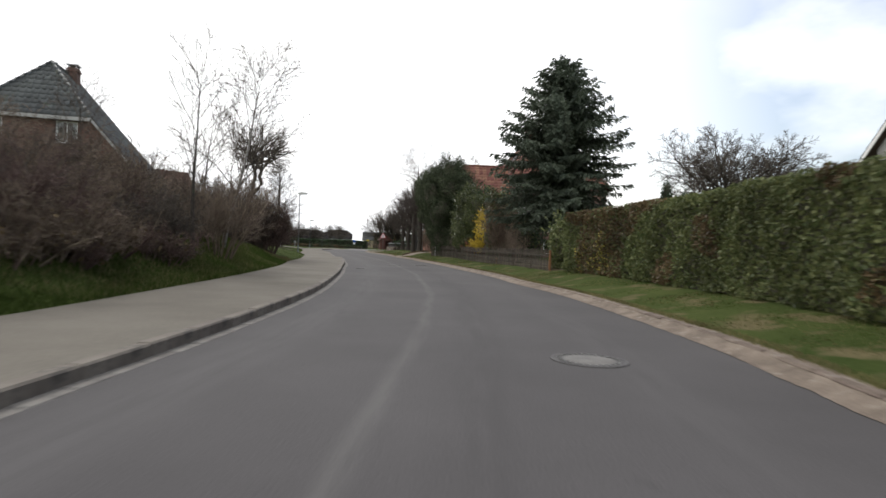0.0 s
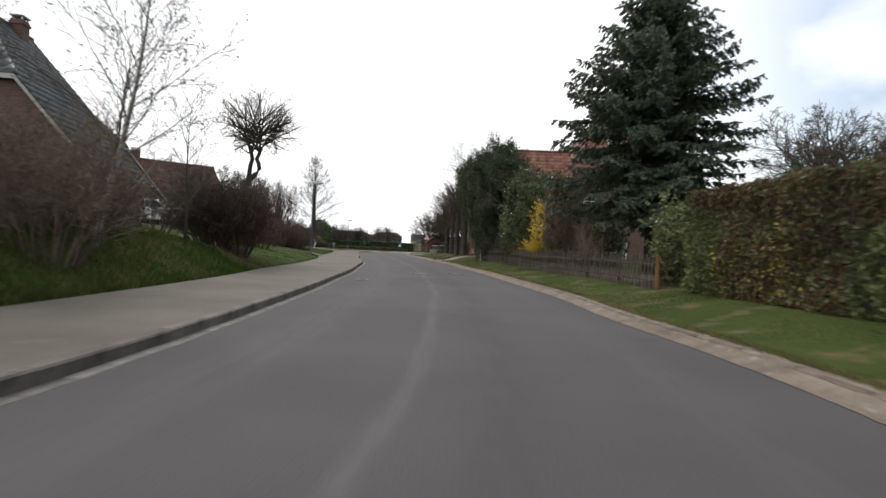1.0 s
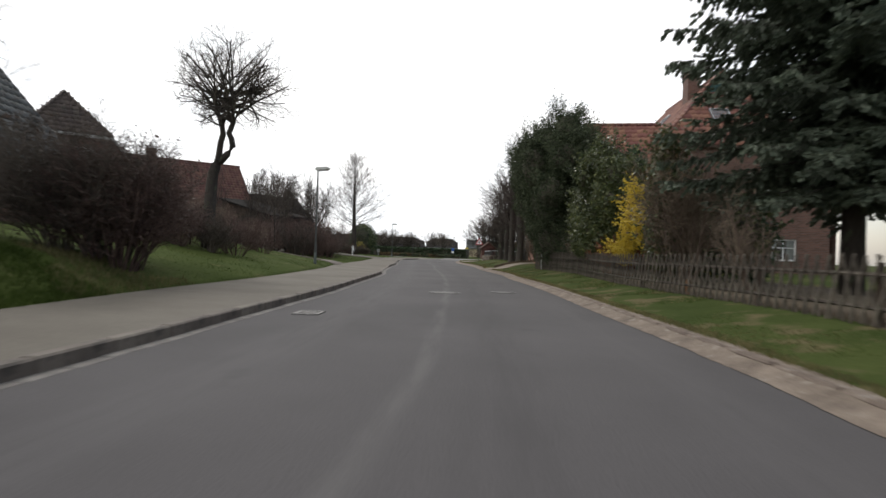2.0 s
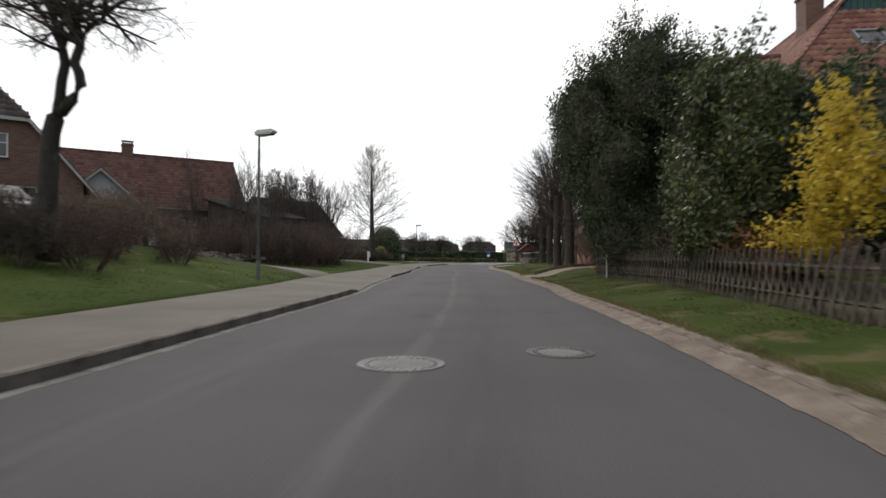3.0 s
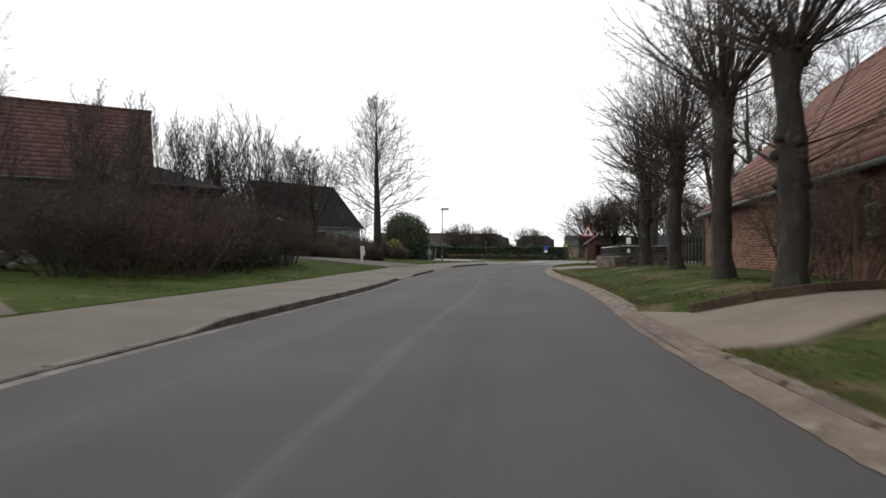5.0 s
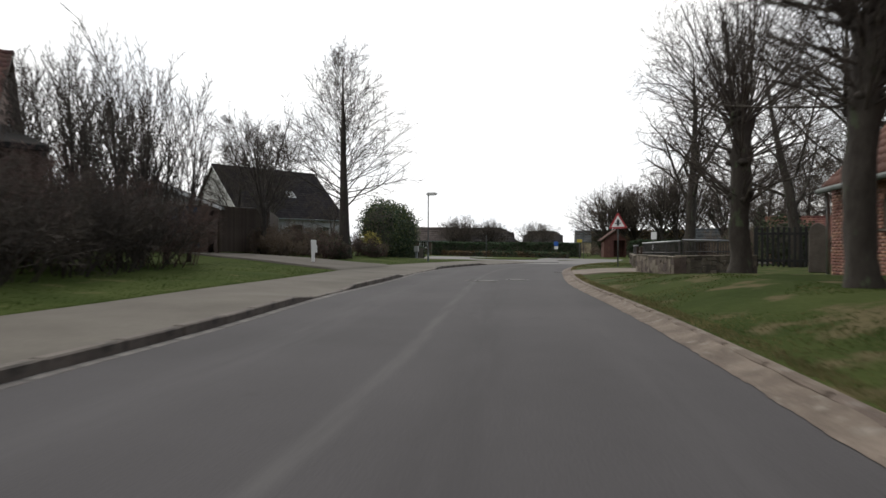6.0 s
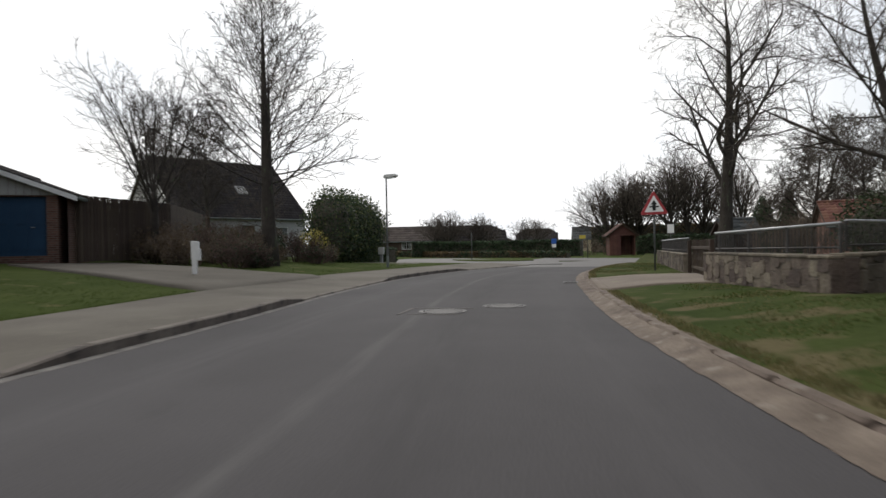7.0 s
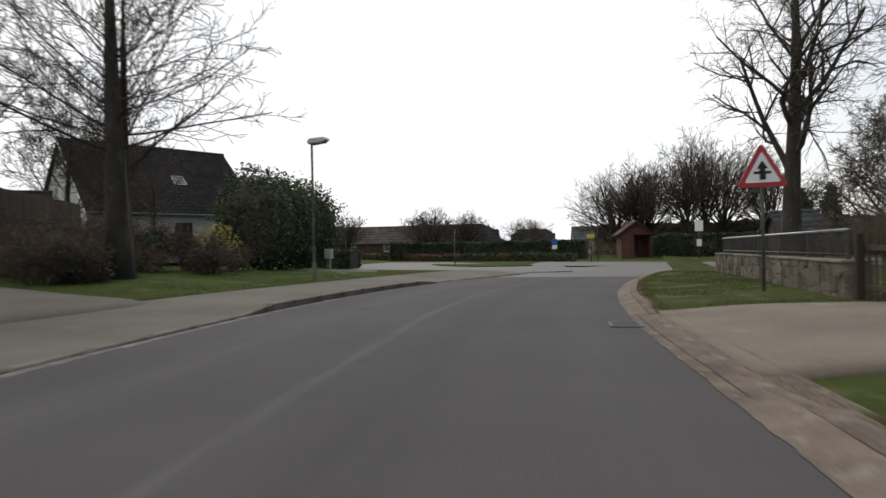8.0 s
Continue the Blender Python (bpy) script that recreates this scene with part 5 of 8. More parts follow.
    for hp, hz, xe, xr_, yh, nm in ((hip0, hz0, -l2 - vg, x0r, y0h, "h0"), (hip1, hz1, l2 + vg, x1r, y1h, "h1")):
        if hp:
            s = -1 if nm == "h0" else 1
            a, b, c = P(xe, -s * yh, hz), P(xe, s * yh, hz), P(xr_, 0, zr)
            slope(nm, [a, b, c])
            poses[nm] = slope_tiles(a, b, c, c, tw, th)
    rf = deck.make("roof", WOOD_DARK, top)
    order = [single_side] + [q for q in poses if q != single_side] if single_side in poses else list(poses)
    lay_tiles(rf, [m for q in order for m in poses[q]], tw, th, roof, single)
    g = Geo()
    lines = [(P(x0r, 0, zr + 0.03), P(x1r, 0, zr + 0.03))]
    if hip0:
        lines += [(P(-l2 - vg, s * y0h, hz0), P(x0r, 0, zr)) for s in (-1, 1)]
    if hip1:
        lines += [(P(l2 + vg, s * y1h, hz1), P(x1r, 0, zr)) for s in (-1, 1)]
    for a, b in lines:
        n = max(1, int((b - a).length / 0.38))
        for i in range(n):
            p, q = a.lerp(b, i / n), a.lerp(b, (i + 1.12) / n)
            g.tube([p, q], [0.1, 0.115], 8, True)
    g.make("ridge_tiles", roof, top, kind="stuff", smooth=True)
    if trim:
        for xe, yh, hz, hp in ((-l2 - vg - 0.012, y0h, hz0, hip0), (l2 + vg + 0.012, y1h, hz1, hip1)):
            runs = [(Vector((xe, s * yv, za)), Vector((xe, s * (yh if hp else 0), hz if hp else zr))) for s in (-1, 1)]
            if hp:
                runs.append((Vector((xe, -yh, hz)), Vector((xe, yh, hz))))
            for a, b in runs:
                ob = Geo().face(*[M @ (p + Vector((0, 0, d))) for p, d in ((a, -0.12), (b, -0.12), (b, 0.05), (a, 0.05))]).make("bargeboard", trim, top, "pale painted bargeboard")
                ob.modifiers.new("thickness", "SOLIDIFY").thickness = 0.03
    # gutters
    for s in (-1, 1):
        a, b = M @ Vector((-l2 - vg, s * (yv + 0.06), za - 0.02)), M @ Vector((l2 + vg, s * (yv + 0.06), za - 0.02))
        Geo().tube([a, b], [0.065, 0.065], 8).make("gutter", POLE_GREEN, top, smooth=True)
    if chimney:
        for cx, cy, w, zt in chimney:
            zb = zr - abs(cy) * k - 0.5
            g = Geo().box((cx, cy, (zb + zt) / 2), (w, w * 0.8, zt - zb), M)
            g.box((cx, cy, zt - 0.16), (w + 0.1, w * 0.8 + 0.1, 0.1), M)
            ch = g.make("chimney", BRICK_DARK, top, uv=wall_uv)
            g = Geo().box((cx, cy, zt + 0.16), (w + 0.08, w * 0.8 + 0.08, 0.05), M)
            for sx in (-1, 1):
                for sy in (-1, 1):
                    g.box((cx + sx * w * 0.38, cy + sy * w * 0.3, zt + 0.07), (0.06, 0.06, 0.14), M)
            g.make("chimney_cap", METAL, ch)
    return top, M


def build_houses():
    gabled_house("brick_house", "dark red brick house with grey half-hipped roof above the bank", (-19.44, 32.13), 103.7, 6.0, 10.0, 1.7, 3.76, 9.57, BRICK_DARK, TILE_GREY,
                 {"g0": [(1.55, 5.3, 0.95, 1.05, "window", (1, 0)), (-1.6, 5.3, 1.0, 1.05, "window", (1, 0)), (2.1, 2.55, 1.1, 1.35), (-1.2, 2.55, 1.1, 1.35)],
                  "front": [(-1.2, 2.4, 1.1, 1.35), (1.2, 2.4, 0.9, 1.35)]},
                 hip0=0.53, chimney=[(1.8, -0.24, 0.6, 10.0)], trim=TRIM_GREY, tw=0.3, th=0.36)
    gabled_house("brick_house", "dark brick house with a half-hipped brown tile roof", (-29.0, 50.3), 141, 7.6, 9.26, 1.9, 4.0, 9.57, BRICK_DARK, TILE_UMBER,
                 {"g0": [(0.9, 5.2, 1.1, 1.1, "window", (1, 1)), (-1.6, 5.2, 1.1, 1.1), (2.0, 2.8, 1.1, 1.2), (-1.0, 2.8, 1.2, 1.2)], "front": [(0, 2.6, 1.2, 1.0)]}, hip0=0.47, trim=TRIM_GREY, tw=0.3, th=0.36)
    top, M = gabled_house("brick_house", "long brick house under a weathered red tile roof", (-33.6, 67.8), 47.8, 12.0, 8.4, 1.5, 4.6, 8.5, BRICK_DARK, TILE_BROWN,
                 {"front": [(-0.15, 1.6, 1.1, 2.0, WHITE), (1.4, 2.5, 0.85, 1.05), (-3.2, 2.5, 1.2, 1.1), (3.8, 2.6, 1.2, 1.1)], "g1": [(1.2, 5.2, 0.9, 1.0), (-1.6, 2.4, 1.1, 1.2)]},
                 chimney=[(-1.6, 0.0, 0.75, 9.4)], tw=0.3, th=0.36)
    gabled_house("annexe", "low annexe with a pale gable beside the long brick house", (-30.6, 59.6), 137, 6.0, 5.2, 1.6, 3.6, 6.0, BRICK_DARK, TILE_BROWN,
                 {"g0": [(0.8, 2.2, 1.2, 1.2)]}, gable_wall=RENDER_WHITE, trim=TRIM_GREY, tw=0.3, th=0.36, category="outbuilding")
    top, M = gabled_house("house", "pale-walled house under a big dark tile roof", (-44.83, 109.35), 64.6, 11.3, 11.8, 1.0, 4.04, 9.04, RENDER_WHITE, TILE_DARK,
                 {"front": [(-3.2, 2.1, 1.6, 1.0), (0.2, 1.2, 1.2, 2.0, WOOD_DARK), (3.2, 2.0, 1.6, 1.1)], "g0": [(1.4, 4.6, 1.1, 1.3), (-1.4, 4.6, 1.1, 1.3), (2.4, 2.0, 1.4, 1.1)]},
                 trim=WHITE, tw=0.3, th=0.36)
    k = (9.04 - 4.04) / 5.9
    B = M @ Matrix.Translation((0.9, -3.4, 9.04 - 3.4 * k + 0.2)) @ Matrix.Rotation(math.atan(k), 4, "X")
    g = Geo()
    for c, s in (((0, -0.5, 0), (0.8, 0.06, 0.1)), ((0, 0.5, 0), (0.8, 0.06, 0.1)), ((-0.4, 0, 0), (0.06, 1.06, 0.1)), ((0.4, 0, 0), (0.06, 1.06, 0.1))):
        g.box(c, s, B)
    sk = g.make("skylight", METAL, top, "metal-framed skylight")
    Geo().box((0, 0, 0.0), (0.74, 0.94, 0.02), B).make("pane", GLASS, sk)
    gabled_house("garage", "garage with a blue door and a pale boarded gable", (-30.4, 81.1), 127, 6.0, 5.4, 1.0, 3.1, 4.15, BRICK_DARK, TILE_DARK,
                 {"g0": [(-0.1, 1.0, 4.3, 2.02, BLUE_DOOR)]}, trim=WHITE, tw=0.3, th=0.36, category="garage")
    top, M = bpy.data.objects["garage"], pose(-30.4, 81.1, 0, 0, 0, 127)
    for i in range(22):
        y = -2.6 + 0.236 * (i + 0.5)
        zt = 4.1 - abs(y) / 2.7 * 1.05
        Geo().box((-3.03, y, (3.06 + zt) / 2), (0.03, 0.218, max(0.05, zt - 3.06)), M).make("gable_board", RENDER_WHITE, top)
    # dark boarded shed against the long house
    shed = thing("shed", "dark boarded lean-to shed behind the garden shrubs", "shed", at=(-23.0, 69.0, 1.0))
    M = pose(-26.3, 70.0, 0, 0, 0, -27.3)
    Geo().prism([(0.1, 0.8), (7.0, 0.8), (7.0, 3.42), (0.1, 4.9)], "y", (-3.4, -0.05), M).make("wall", WOOD_DARK, shed)
    for i in range(46):
        zt = 4.9 - (0.15 * i + 0.1) / 6.9 * 1.48
        Geo().box((0.15 + 0.15 * i, -3.43, (0.8 + zt) / 2), (0.135, 0.03, zt - 0.8), M).make("board", WOOD_DARK, shed)
    Geo().prism([(-0.1, 4.98), (7.4, 3.37), (7.4, 3.53), (-0.1, 5.14)], "y", (-3.7, 0.1), M).make("roof", ROOF_FELT, shed, bevel=0.02)
    gabled_house("outbuilding", "long dark boarded outbuilding with a low dark roof", (-38.0, 90.0), 40, 9.6, 5.6, 1.0, 2.6, 3.75, WOOD_DARK, TILE_DARK,
                 {"front": [(2.6, 0.6, 1.1, 1.9, WHITE), (-1.0, 1.7, 1.4, 0.8)], "g1": [(0.0, 1.9, 1.0, 0.9)]}, tw=0.3, th=0.36, category="outbuilding")
    # the red house behind the spruce
    top, M = gabled_house("farmhouse", "dark red brick house, hipped clay tile roof, green gablet", (9.05, 56.02), 98.05, 12.0, 8.68, 0.4, 6.55, 11.09, BRICK_DARK, TILE_RED,
                 {"g0": [(-0.5, 0.8, 0.8, 1.1, "window", (0, 0)), (1.9, 1.1, 1.2, 1.05), (-2.6, 3.8, 1.1, 1.2), (1.6, 3.8, 1.1, 1.2)], "back": [(3.0, 3.3, 1.2, 1.3), (3.2, 1.2, 1.2, 1.3), (-2.0, 1.2, 1.2, 1.3)]},
                 hip0=0.999, chimney=[(-0.5, 0.8, 0.85, 11.75)], tw=0.3, th=0.36)
    k = (11.09 - 6.55) / 4.34
    for B in (M @ Matrix.Translation((0.8, 2.0, 11.09 - 2.0 * k + 0.2)) @ Matrix.Rotation(-math.atan(k), 4, "X"), M @ Matrix.Translation((-4.6, 0.75, 6.55 + 1.65 * k + 0.2)) @ Matrix.Rotation(-math.atan(k), 4, "Y") @ Matrix.Rotation(math.pi / 2, 4, "Z")):
        g = Geo()
        for c, s in (((0, -0.45, 0), (0.9, 0.06, 0.12)), ((0, 0.45, 0), (0.9, 0.06, 0.12)), ((-0.45, 0, 0), (0.06, 0.96, 0.12)), ((0.45, 0, 0), (0.06, 0.96, 0.12))):
            g.box(c, s, B)
        sk = g.make("skylight", METAL, top, "metal-framed skylight")
        Geo().box((0, 0, 0.0), (0.84, 0.84, 0.02), B).make("pane", GLASS, sk)
    P = lambda x, y, z: M @ Vector((x, y, z))
    ug, zg, xr = -2.94, 11.09 - 1.03 * k, -1.7
    for s in (-1, 1):
        ob = Geo().face(P(ug - 0.15, s * 1.2, zg - 0.08), P(xr, 0.0, 11.2), P(ug - 0.15, 0, 11.2)).make("gablet_roof", TILE_RED, top)
        ob.modifiers.new("thickness", "SOLIDIFY").thickness = 0.08
    gb = Geo().prism([(-1.08, zg - 0.1), (1.08, zg - 0.1), (0, 11.12)], "x", (ug - 0.03, ug + 0.03), M).make("gablet", GABLET_GREEN, top, "green boarded gablet")
    for i in range(9):
        y = -0.88 + 0.22 * i
        Geo().box((ug - 0.04, y, zg - 0.05 + (1.05 - abs(y)) * k * 0.5), (0.03, 0.2, max(0.1, (1.03 - abs(y)) * k)), M).make("board", GABLET_GREEN, gb)
    gabled_house("farm_wing", "lower brick wing with a clay tile roof", (4.0, 50.6), 0, 3.4, 5.6, 0.4, 5.0, 7.7, BRICK_DARK, TILE_RED, {"front": [(0, 1.4, 1.0, 1.2)]}, tw=0.3, th=0.36, verge=0.2)
    gabled_house("house", "pale house with a dark gable roof behind the hedge", (19.0, 15.6), 0, 9.0, 10.0, 0.4, 4.5, 9.2, RENDER_WHITE, TILE_DARK, {"back": [(0, 1.3, 1.2, 1.2)]}, trim=WHITE, tw=0.3, th=0.36)
    # far beyond the junction
    gabled_house("house", "low far house with a dark roof beyond the hedge", (-36.5, 220), 8, 10.0, 9.0, 0.0, 2.6, 5.4, RENDER_WHITE, TILE_DARK, {"front": [(-2, 0.9, 1.4, 1.2), (2, 0.9, 1.4, 1.2)]}, hip0=0.5, hip1=0.5, tw=0.6, th=0.7, chimney=[(0.5, 0, 0.6, 6.0)])
    gabled_house("house", "far house with an ochre gable and grey roof", (-17.6, 176), 10, 8.0, 6.0, 0.0, 2.3, 4.2, PLASTER_TAN, TILE_GREY, {"g0": [(0.0, 2.4, 0.8, 0.9), (-1.2, 0.9, 1.0, 1.1)], "front": [(0, 0.9, 1.4, 1.1)]}, trim=WHITE, tw=0.6, th=0.7)
    gabled_house("house", "far brick house with a long dark roof", (-45, 150), 15, 14.0, 8.0, 0.0, 2.2, 4.2, WOOD_DARK, TILE_UMBER, {"front": [(-3, 0.9, 1.4, 1.1), (2, 0.9, 1.4, 1.1)]}, tw=0.6, th=0.7)
    gabled_house("house", "far house with a steep gable facing the junction", (-31.5, 153), 100, 8.0, 7.0, 0.0, 2.0, 3.9, BRICK_DARK, TILE_DARK, {"g0": [(0, 3.0, 0.8, 0.9), (-1.5, 0.9, 1.0, 1.1)]}, tw=0.6, th=0.7)
    gabled_house("house", "far house half hidden by bare trees", (-30, 140), 20, 8.0, 7.0, 0.0, 1.9, 3.7, BRICK_DARK, TILE_DARK, {"front": [(-2, 0.8, 1.2, 1.0)]}, hip0=0.5, hip1=0.5, tw=0.6, th=0.7)
    gabled_house("outbuilding", "low brick building with a clay tile roof behind the stone wall", (6.4, 106.0), -4, 9.0, 5.0, 0.05, 1.95, 3.2, BRICK_RED, TILE_RED,
                 {"front": [(-3.2, 0.85, 1.3, 0.95), (-0.6, 0.85, 1.3, 0.95), (2.4, 0.1, 1.0, 1.9, WOOD_DARK)]}, tw=0.3, th=0.36, category="outbuilding")
    gabled_house("outbuilding", "small dark hut with a grey roof beside the tree", (-2.6, 107.6), 12, 1.8, 2.0, 0.0, 1.8, 2.4, WOOD_DARK, TILE_GREY, {"front": [(0, 0.1, 0.8, 1.8, WOOD_DARK)]}, tw=0.6, th=0.5, category="hut")


def build_cottage():
    yaw = 96.6
    at = (3.75, 65.7)
    wins = [(-5.2, 1.45, 0.8, 0.7), (1.7, 1.38, 0.62, 0.78), (4.0, 1.35, 0.62, 0.8), (5.9, 1.3, 0.62, 0.95), (7.4, 1.3, 0.7, 1.0)]
    # seen from the road the wall runs from the far corner to the porch
    holes = {"back": [(u, z, w, h, "window", (1, 1)) for u, z, w, h in wins], "g1": [(1.5, 3.6, 0.8, 0.9)]}
    top, M = gabled_house("cottage", "old red brick cottage with clay tile roof and arched windows", at, yaw, 16.6, 8.5, 0.4, 2.75, 7.2, MORTAR, TILE_RED, holes,
                          tw=0.24, th=0.34, single=280, single_side="back", over=0.25, verge=0.02)
    O, U, N = Vector((0, 4.25, 0)), Vector((-1, 0, 0)), Vector((0, -1, 0))
    cells = brick_cells(-8.3, 8.3, 0.25, 2.75, wins)
    lay_bricks(top, M, O, U, N, cells, lambda c: c[0] > 5.2, 150)
    # brick arches over the windows
    voussoir = Geo().box((0, 0, 0), (0.07, 0.024, 0.17)).make("arch_brick", BRICK, bevel=0.004)
    arch_mesh = voussoir.data
    bpy.data.objects.remove(voussoir)
    R = Matrix(((U.x, N.x, 0, 0), (U.y, N.y, 0, 0), (0, 0, 1, 0), (0, 0, 0, 1)))
    for u, z, w, h in wins:
        for k in range(9):
            a = math.radians(158 - 17 * k)
            ob = new("arch_brick", arch_mesh)
            ob.matrix_basis = M @ Matrix.Translation(O + U * (u + math.cos(a) * (w / 2 + 0.06)) + Vector((0, 0, z + h - 0.1 + math.sin(a) * 0.2)) - N * 0.014) @ R @ Matrix.Rotation(math.pi / 2 - a, 4, "Y")
            hang(ob, top)
    # gabled porch wing towards the road
    pw, PM = gabled_house("cottage_porch", "projecting red brick gable with a recessed porch", (2.38, 55.05), 6.6, 3.6, 4.9, 0.4, 4.6, 6.5, MORTAR, TILE_RED,
                          {"g0": [(-0.3, 0.72, 2.2, 2.2, "hole")]}, tw=0.24, th=0.34, over=0.06, verge=0.06)
    O, U, N = Vector((-1.8, 0, 0)), Vector((0, -1, 0)), Vector((1, 0, 0))
    k = 1.9 / 2.45
    cells = [c for c in brick_cells(-2.45, 2.45, 0.25, 6.4, [(-0.3, 0.72, 2.2, 2.2)]) if c[1] < 4.5 or c[1] + 0.08 < 6.45 - k * abs(c[0])]
    lay_bricks(pw, PM, O, U, N, cells, lambda c: True, 250)
    # far side of the wing, seen along the cottage
    O, U, N = Vector((0, 2.45, 0)), Vector((-1, 0, 0)), Vector((0, -1, 0))
    lay_bricks(pw, PM, O, U, N, brick_cells(-1.8, 1.8, 0.25, 4.55, []), lambda c: False, 0)
    # brick reveal of the porch
    Geo().box((-1.1, 1.543, 1.8), (0.8, 0.28, 2.2), PM).make("porch_jamb", MORTAR, pw)
    lay_bricks(pw, PM, Vector((-1.8, 1.4, 0)), Vector((1, 0, 0)), Vector((0, 1, 0)), brick_cells(0.01, 1.1, 0.72, 2.9, []), lambda c: False, 0)
    Geo().box((-0.5, 0.3, 1.78), (0.06, 2.4, 2.1), PM).make("porch_back", WOOD_DARK, pw, "dark recessed porch wall")
    door = Geo().box((-1.85, 0.86, 1.2), (0.06, 0.78, 0.92), PM)
    for zz in (0.98, 1.42):
        for yy in (0.67, 1.05):
            door.box((-1.89, yy, zz), (0.03, 0.2, 0.32), PM)
    d = door.make("door", WHITE, pw, "white panelled door leaf", bevel=0.006)
    Geo().box((-1.91, 0.53, 1.3), (0.05, 0.03, 0.12), PM).make("handle", METAL, d)
    # steps
    steps = thing("doorstep", "three red brick steps up to the porch", "steps", at=(-0.6, 55.6, 0.3))
    for i, (dx, z) in enumerate(((1.5, 0.42), (0.85, 0.56), (0.45, 0.7))):
        Geo().box((-1.8 - dx / 2 - 0.02, (0.85, 0.45, 0.4)[i], z - 0.07), (dx, 2.1 - 0.1 * i, 0.14), PM).make("step", COVER_FILL if i == 0 else BRICK, steps, "pale worn bottom step" if i == 0 else "", bevel=0.012)
    g = Geo()
    g.box((-1.8 - 0.7, 0.85, 0.2), (1.3, 2.0, 0.24), PM)
    g.make("step_base", MORTAR, steps)
    # downpipe at the far corner
    pipe = Geo()
    a = M @ Vector((8.2, 4.55, 2.6))
    pipe.tube([a, M @ Vector((8.2, 4.38, 2.35)), M @ Vector((8.2, 4.36, 0.4))], [0.045] * 3, 8)
    pipe.make("downpipe", METAL, top, "grey metal downpipe", smooth=True)


def brick_cells(u0, u1, z0, z1, holes, w=0.25, h=0.075):
    out = []
    row = 0
    z = z0
    while z + h <= z1:
        u = u0 - (w / 2 if row % 2 else 0)
        while u < u1:
            a, b = max(u, u0), min(u + w, u1)
            spans = [(a, b)]
            for hu, hz, hw, hh in holes:
                if hz < z + h - 0.01 and z < hz + hh:
                    l, r = hu - hw / 2, hu + hw / 2
                    spans = [q for p in spans for q in ((p[0], min(p[1], l)), (max(p[0], r), p[1]))]
            out += [((p + q) / 2, z, q - p, h) for p, q in spans if q - p > 0.03]
            u += w
        z += h
        row += 1
    return out


def lay_bricks(parent, M, O, U, N, cells, near, limit):
    """Bricks proud of their mortar: those nearest the road as parts, the rest in one mesh."""
    R = Matrix(((U.x, N.x, 0, 0), (U.y, N.y, 0, 0), (0, 0, 1, 0), (0, 0, 0, 1)))
    shared = {}
    singles = [c for c in cells if near(c) and abs(c[2] - 0.25) < 0.01][:limit]
    chosen = set(singles)
    for c in singles:
        if "full" not in shared:
            ob = Geo().box((0, 0, 0), (0.239, 0.012, 0.066)).make("brick", BRICK, bevel=0.004)
            shared["full"] = ob.data
            bpy.data.objects.remove(ob)
        ob = new("brick", shared["full"])
        ob.matrix_basis = M @ Matrix.Translation(O + U * c[0] + Vector((0, 0, c[1] + 0.0375)) - N * 0.002) @ R
        hang(ob, parent)
    v, f = [], []
    rng = random.Random(3)
    for c in cells:
        if c in chosen:
            continue
        w, h = c[2] / 2 - 0.0055, 0.032
        d = 0.005 + rng.uniform(-0.0015, 0.0015)
        i = len(v)
        for dd in (0.0, d):
            for su, sz in ((-1, -1), (1, -1), (1, 1), (-1, 1)):
                v.append(tuple(M @ (O + U * (c[0] + su * w) + Vector((0, 0, c[1] + 0.0375 + sz * h)) - N * dd)))
        f += [(i + 4, i + 5, i + 6, i + 7), (i, i + 1, i + 5, i + 4), (i + 1, i + 2, i + 6, i + 5), (i + 2, i + 3, i + 7, i + 6), (i + 3, i, i + 4, i + 7)]
    if f:
        arrays("bricks", v, f, BRICK, parent, kind="stuff")


# ---- street furniture ----
def street_lamp(base, top_z, yaw, seed):
    b = Vector(base)
    ob = thing("street_lamp", "slim grey street lamp with a flat box head on the grass", "street lamp", "street lamps", at=base)
    Geo().tube([b - Vector((0, 0, 0.3)), b + Vector((0, 0, 0.9)), b + Vector((0, 0, 0.92)), b + Vector((0, 0, top_z - base[2]))], [0.055, 0.052, 0.038, 0.03], 12).make("pole", POLE_GREY, ob, smooth=False)
    Geo().tube([b + Vector((0, 0, -0.02)), b + Vector((0, 0, 0.5))], [0.062, 0.058], 12).make("pole_sleeve", POLE_GREEN, ob, "green painted foot")
    M = pose(base[0], base[1], top_z, 0, 0, yaw)
    g = Geo().prism([(-0.08, -0.05), (0.5, -0.02), (0.58, 0.03), (0.5, 0.11), (-0.02, 0.11), (-0.1, 0.05)], "y", (-0.11, 0.11), M)
    head = g.make("lamp_head", LAMP_GLASS, ob, "pale grey lamp head", bevel=0.02)
    Geo().prism([(0.02, -0.075), (0.46, -0.05), (0.48, -0.022), (0.0, -0.048)], "y", (-0.09, 0.09), M).make("lens", GLASS, head)
    return ob


def sign_pole(name, label, base, height, r=0.03):
    b = Vector(base)
    ob = thing(name, label, "road sign", at=base)
    Geo().tube([b - Vector((0, 0, 0.3)), b + Vector((0, 0, height))], [r, r], 10).make("pole", POLE_GREY, ob, smooth=True)
    return ob


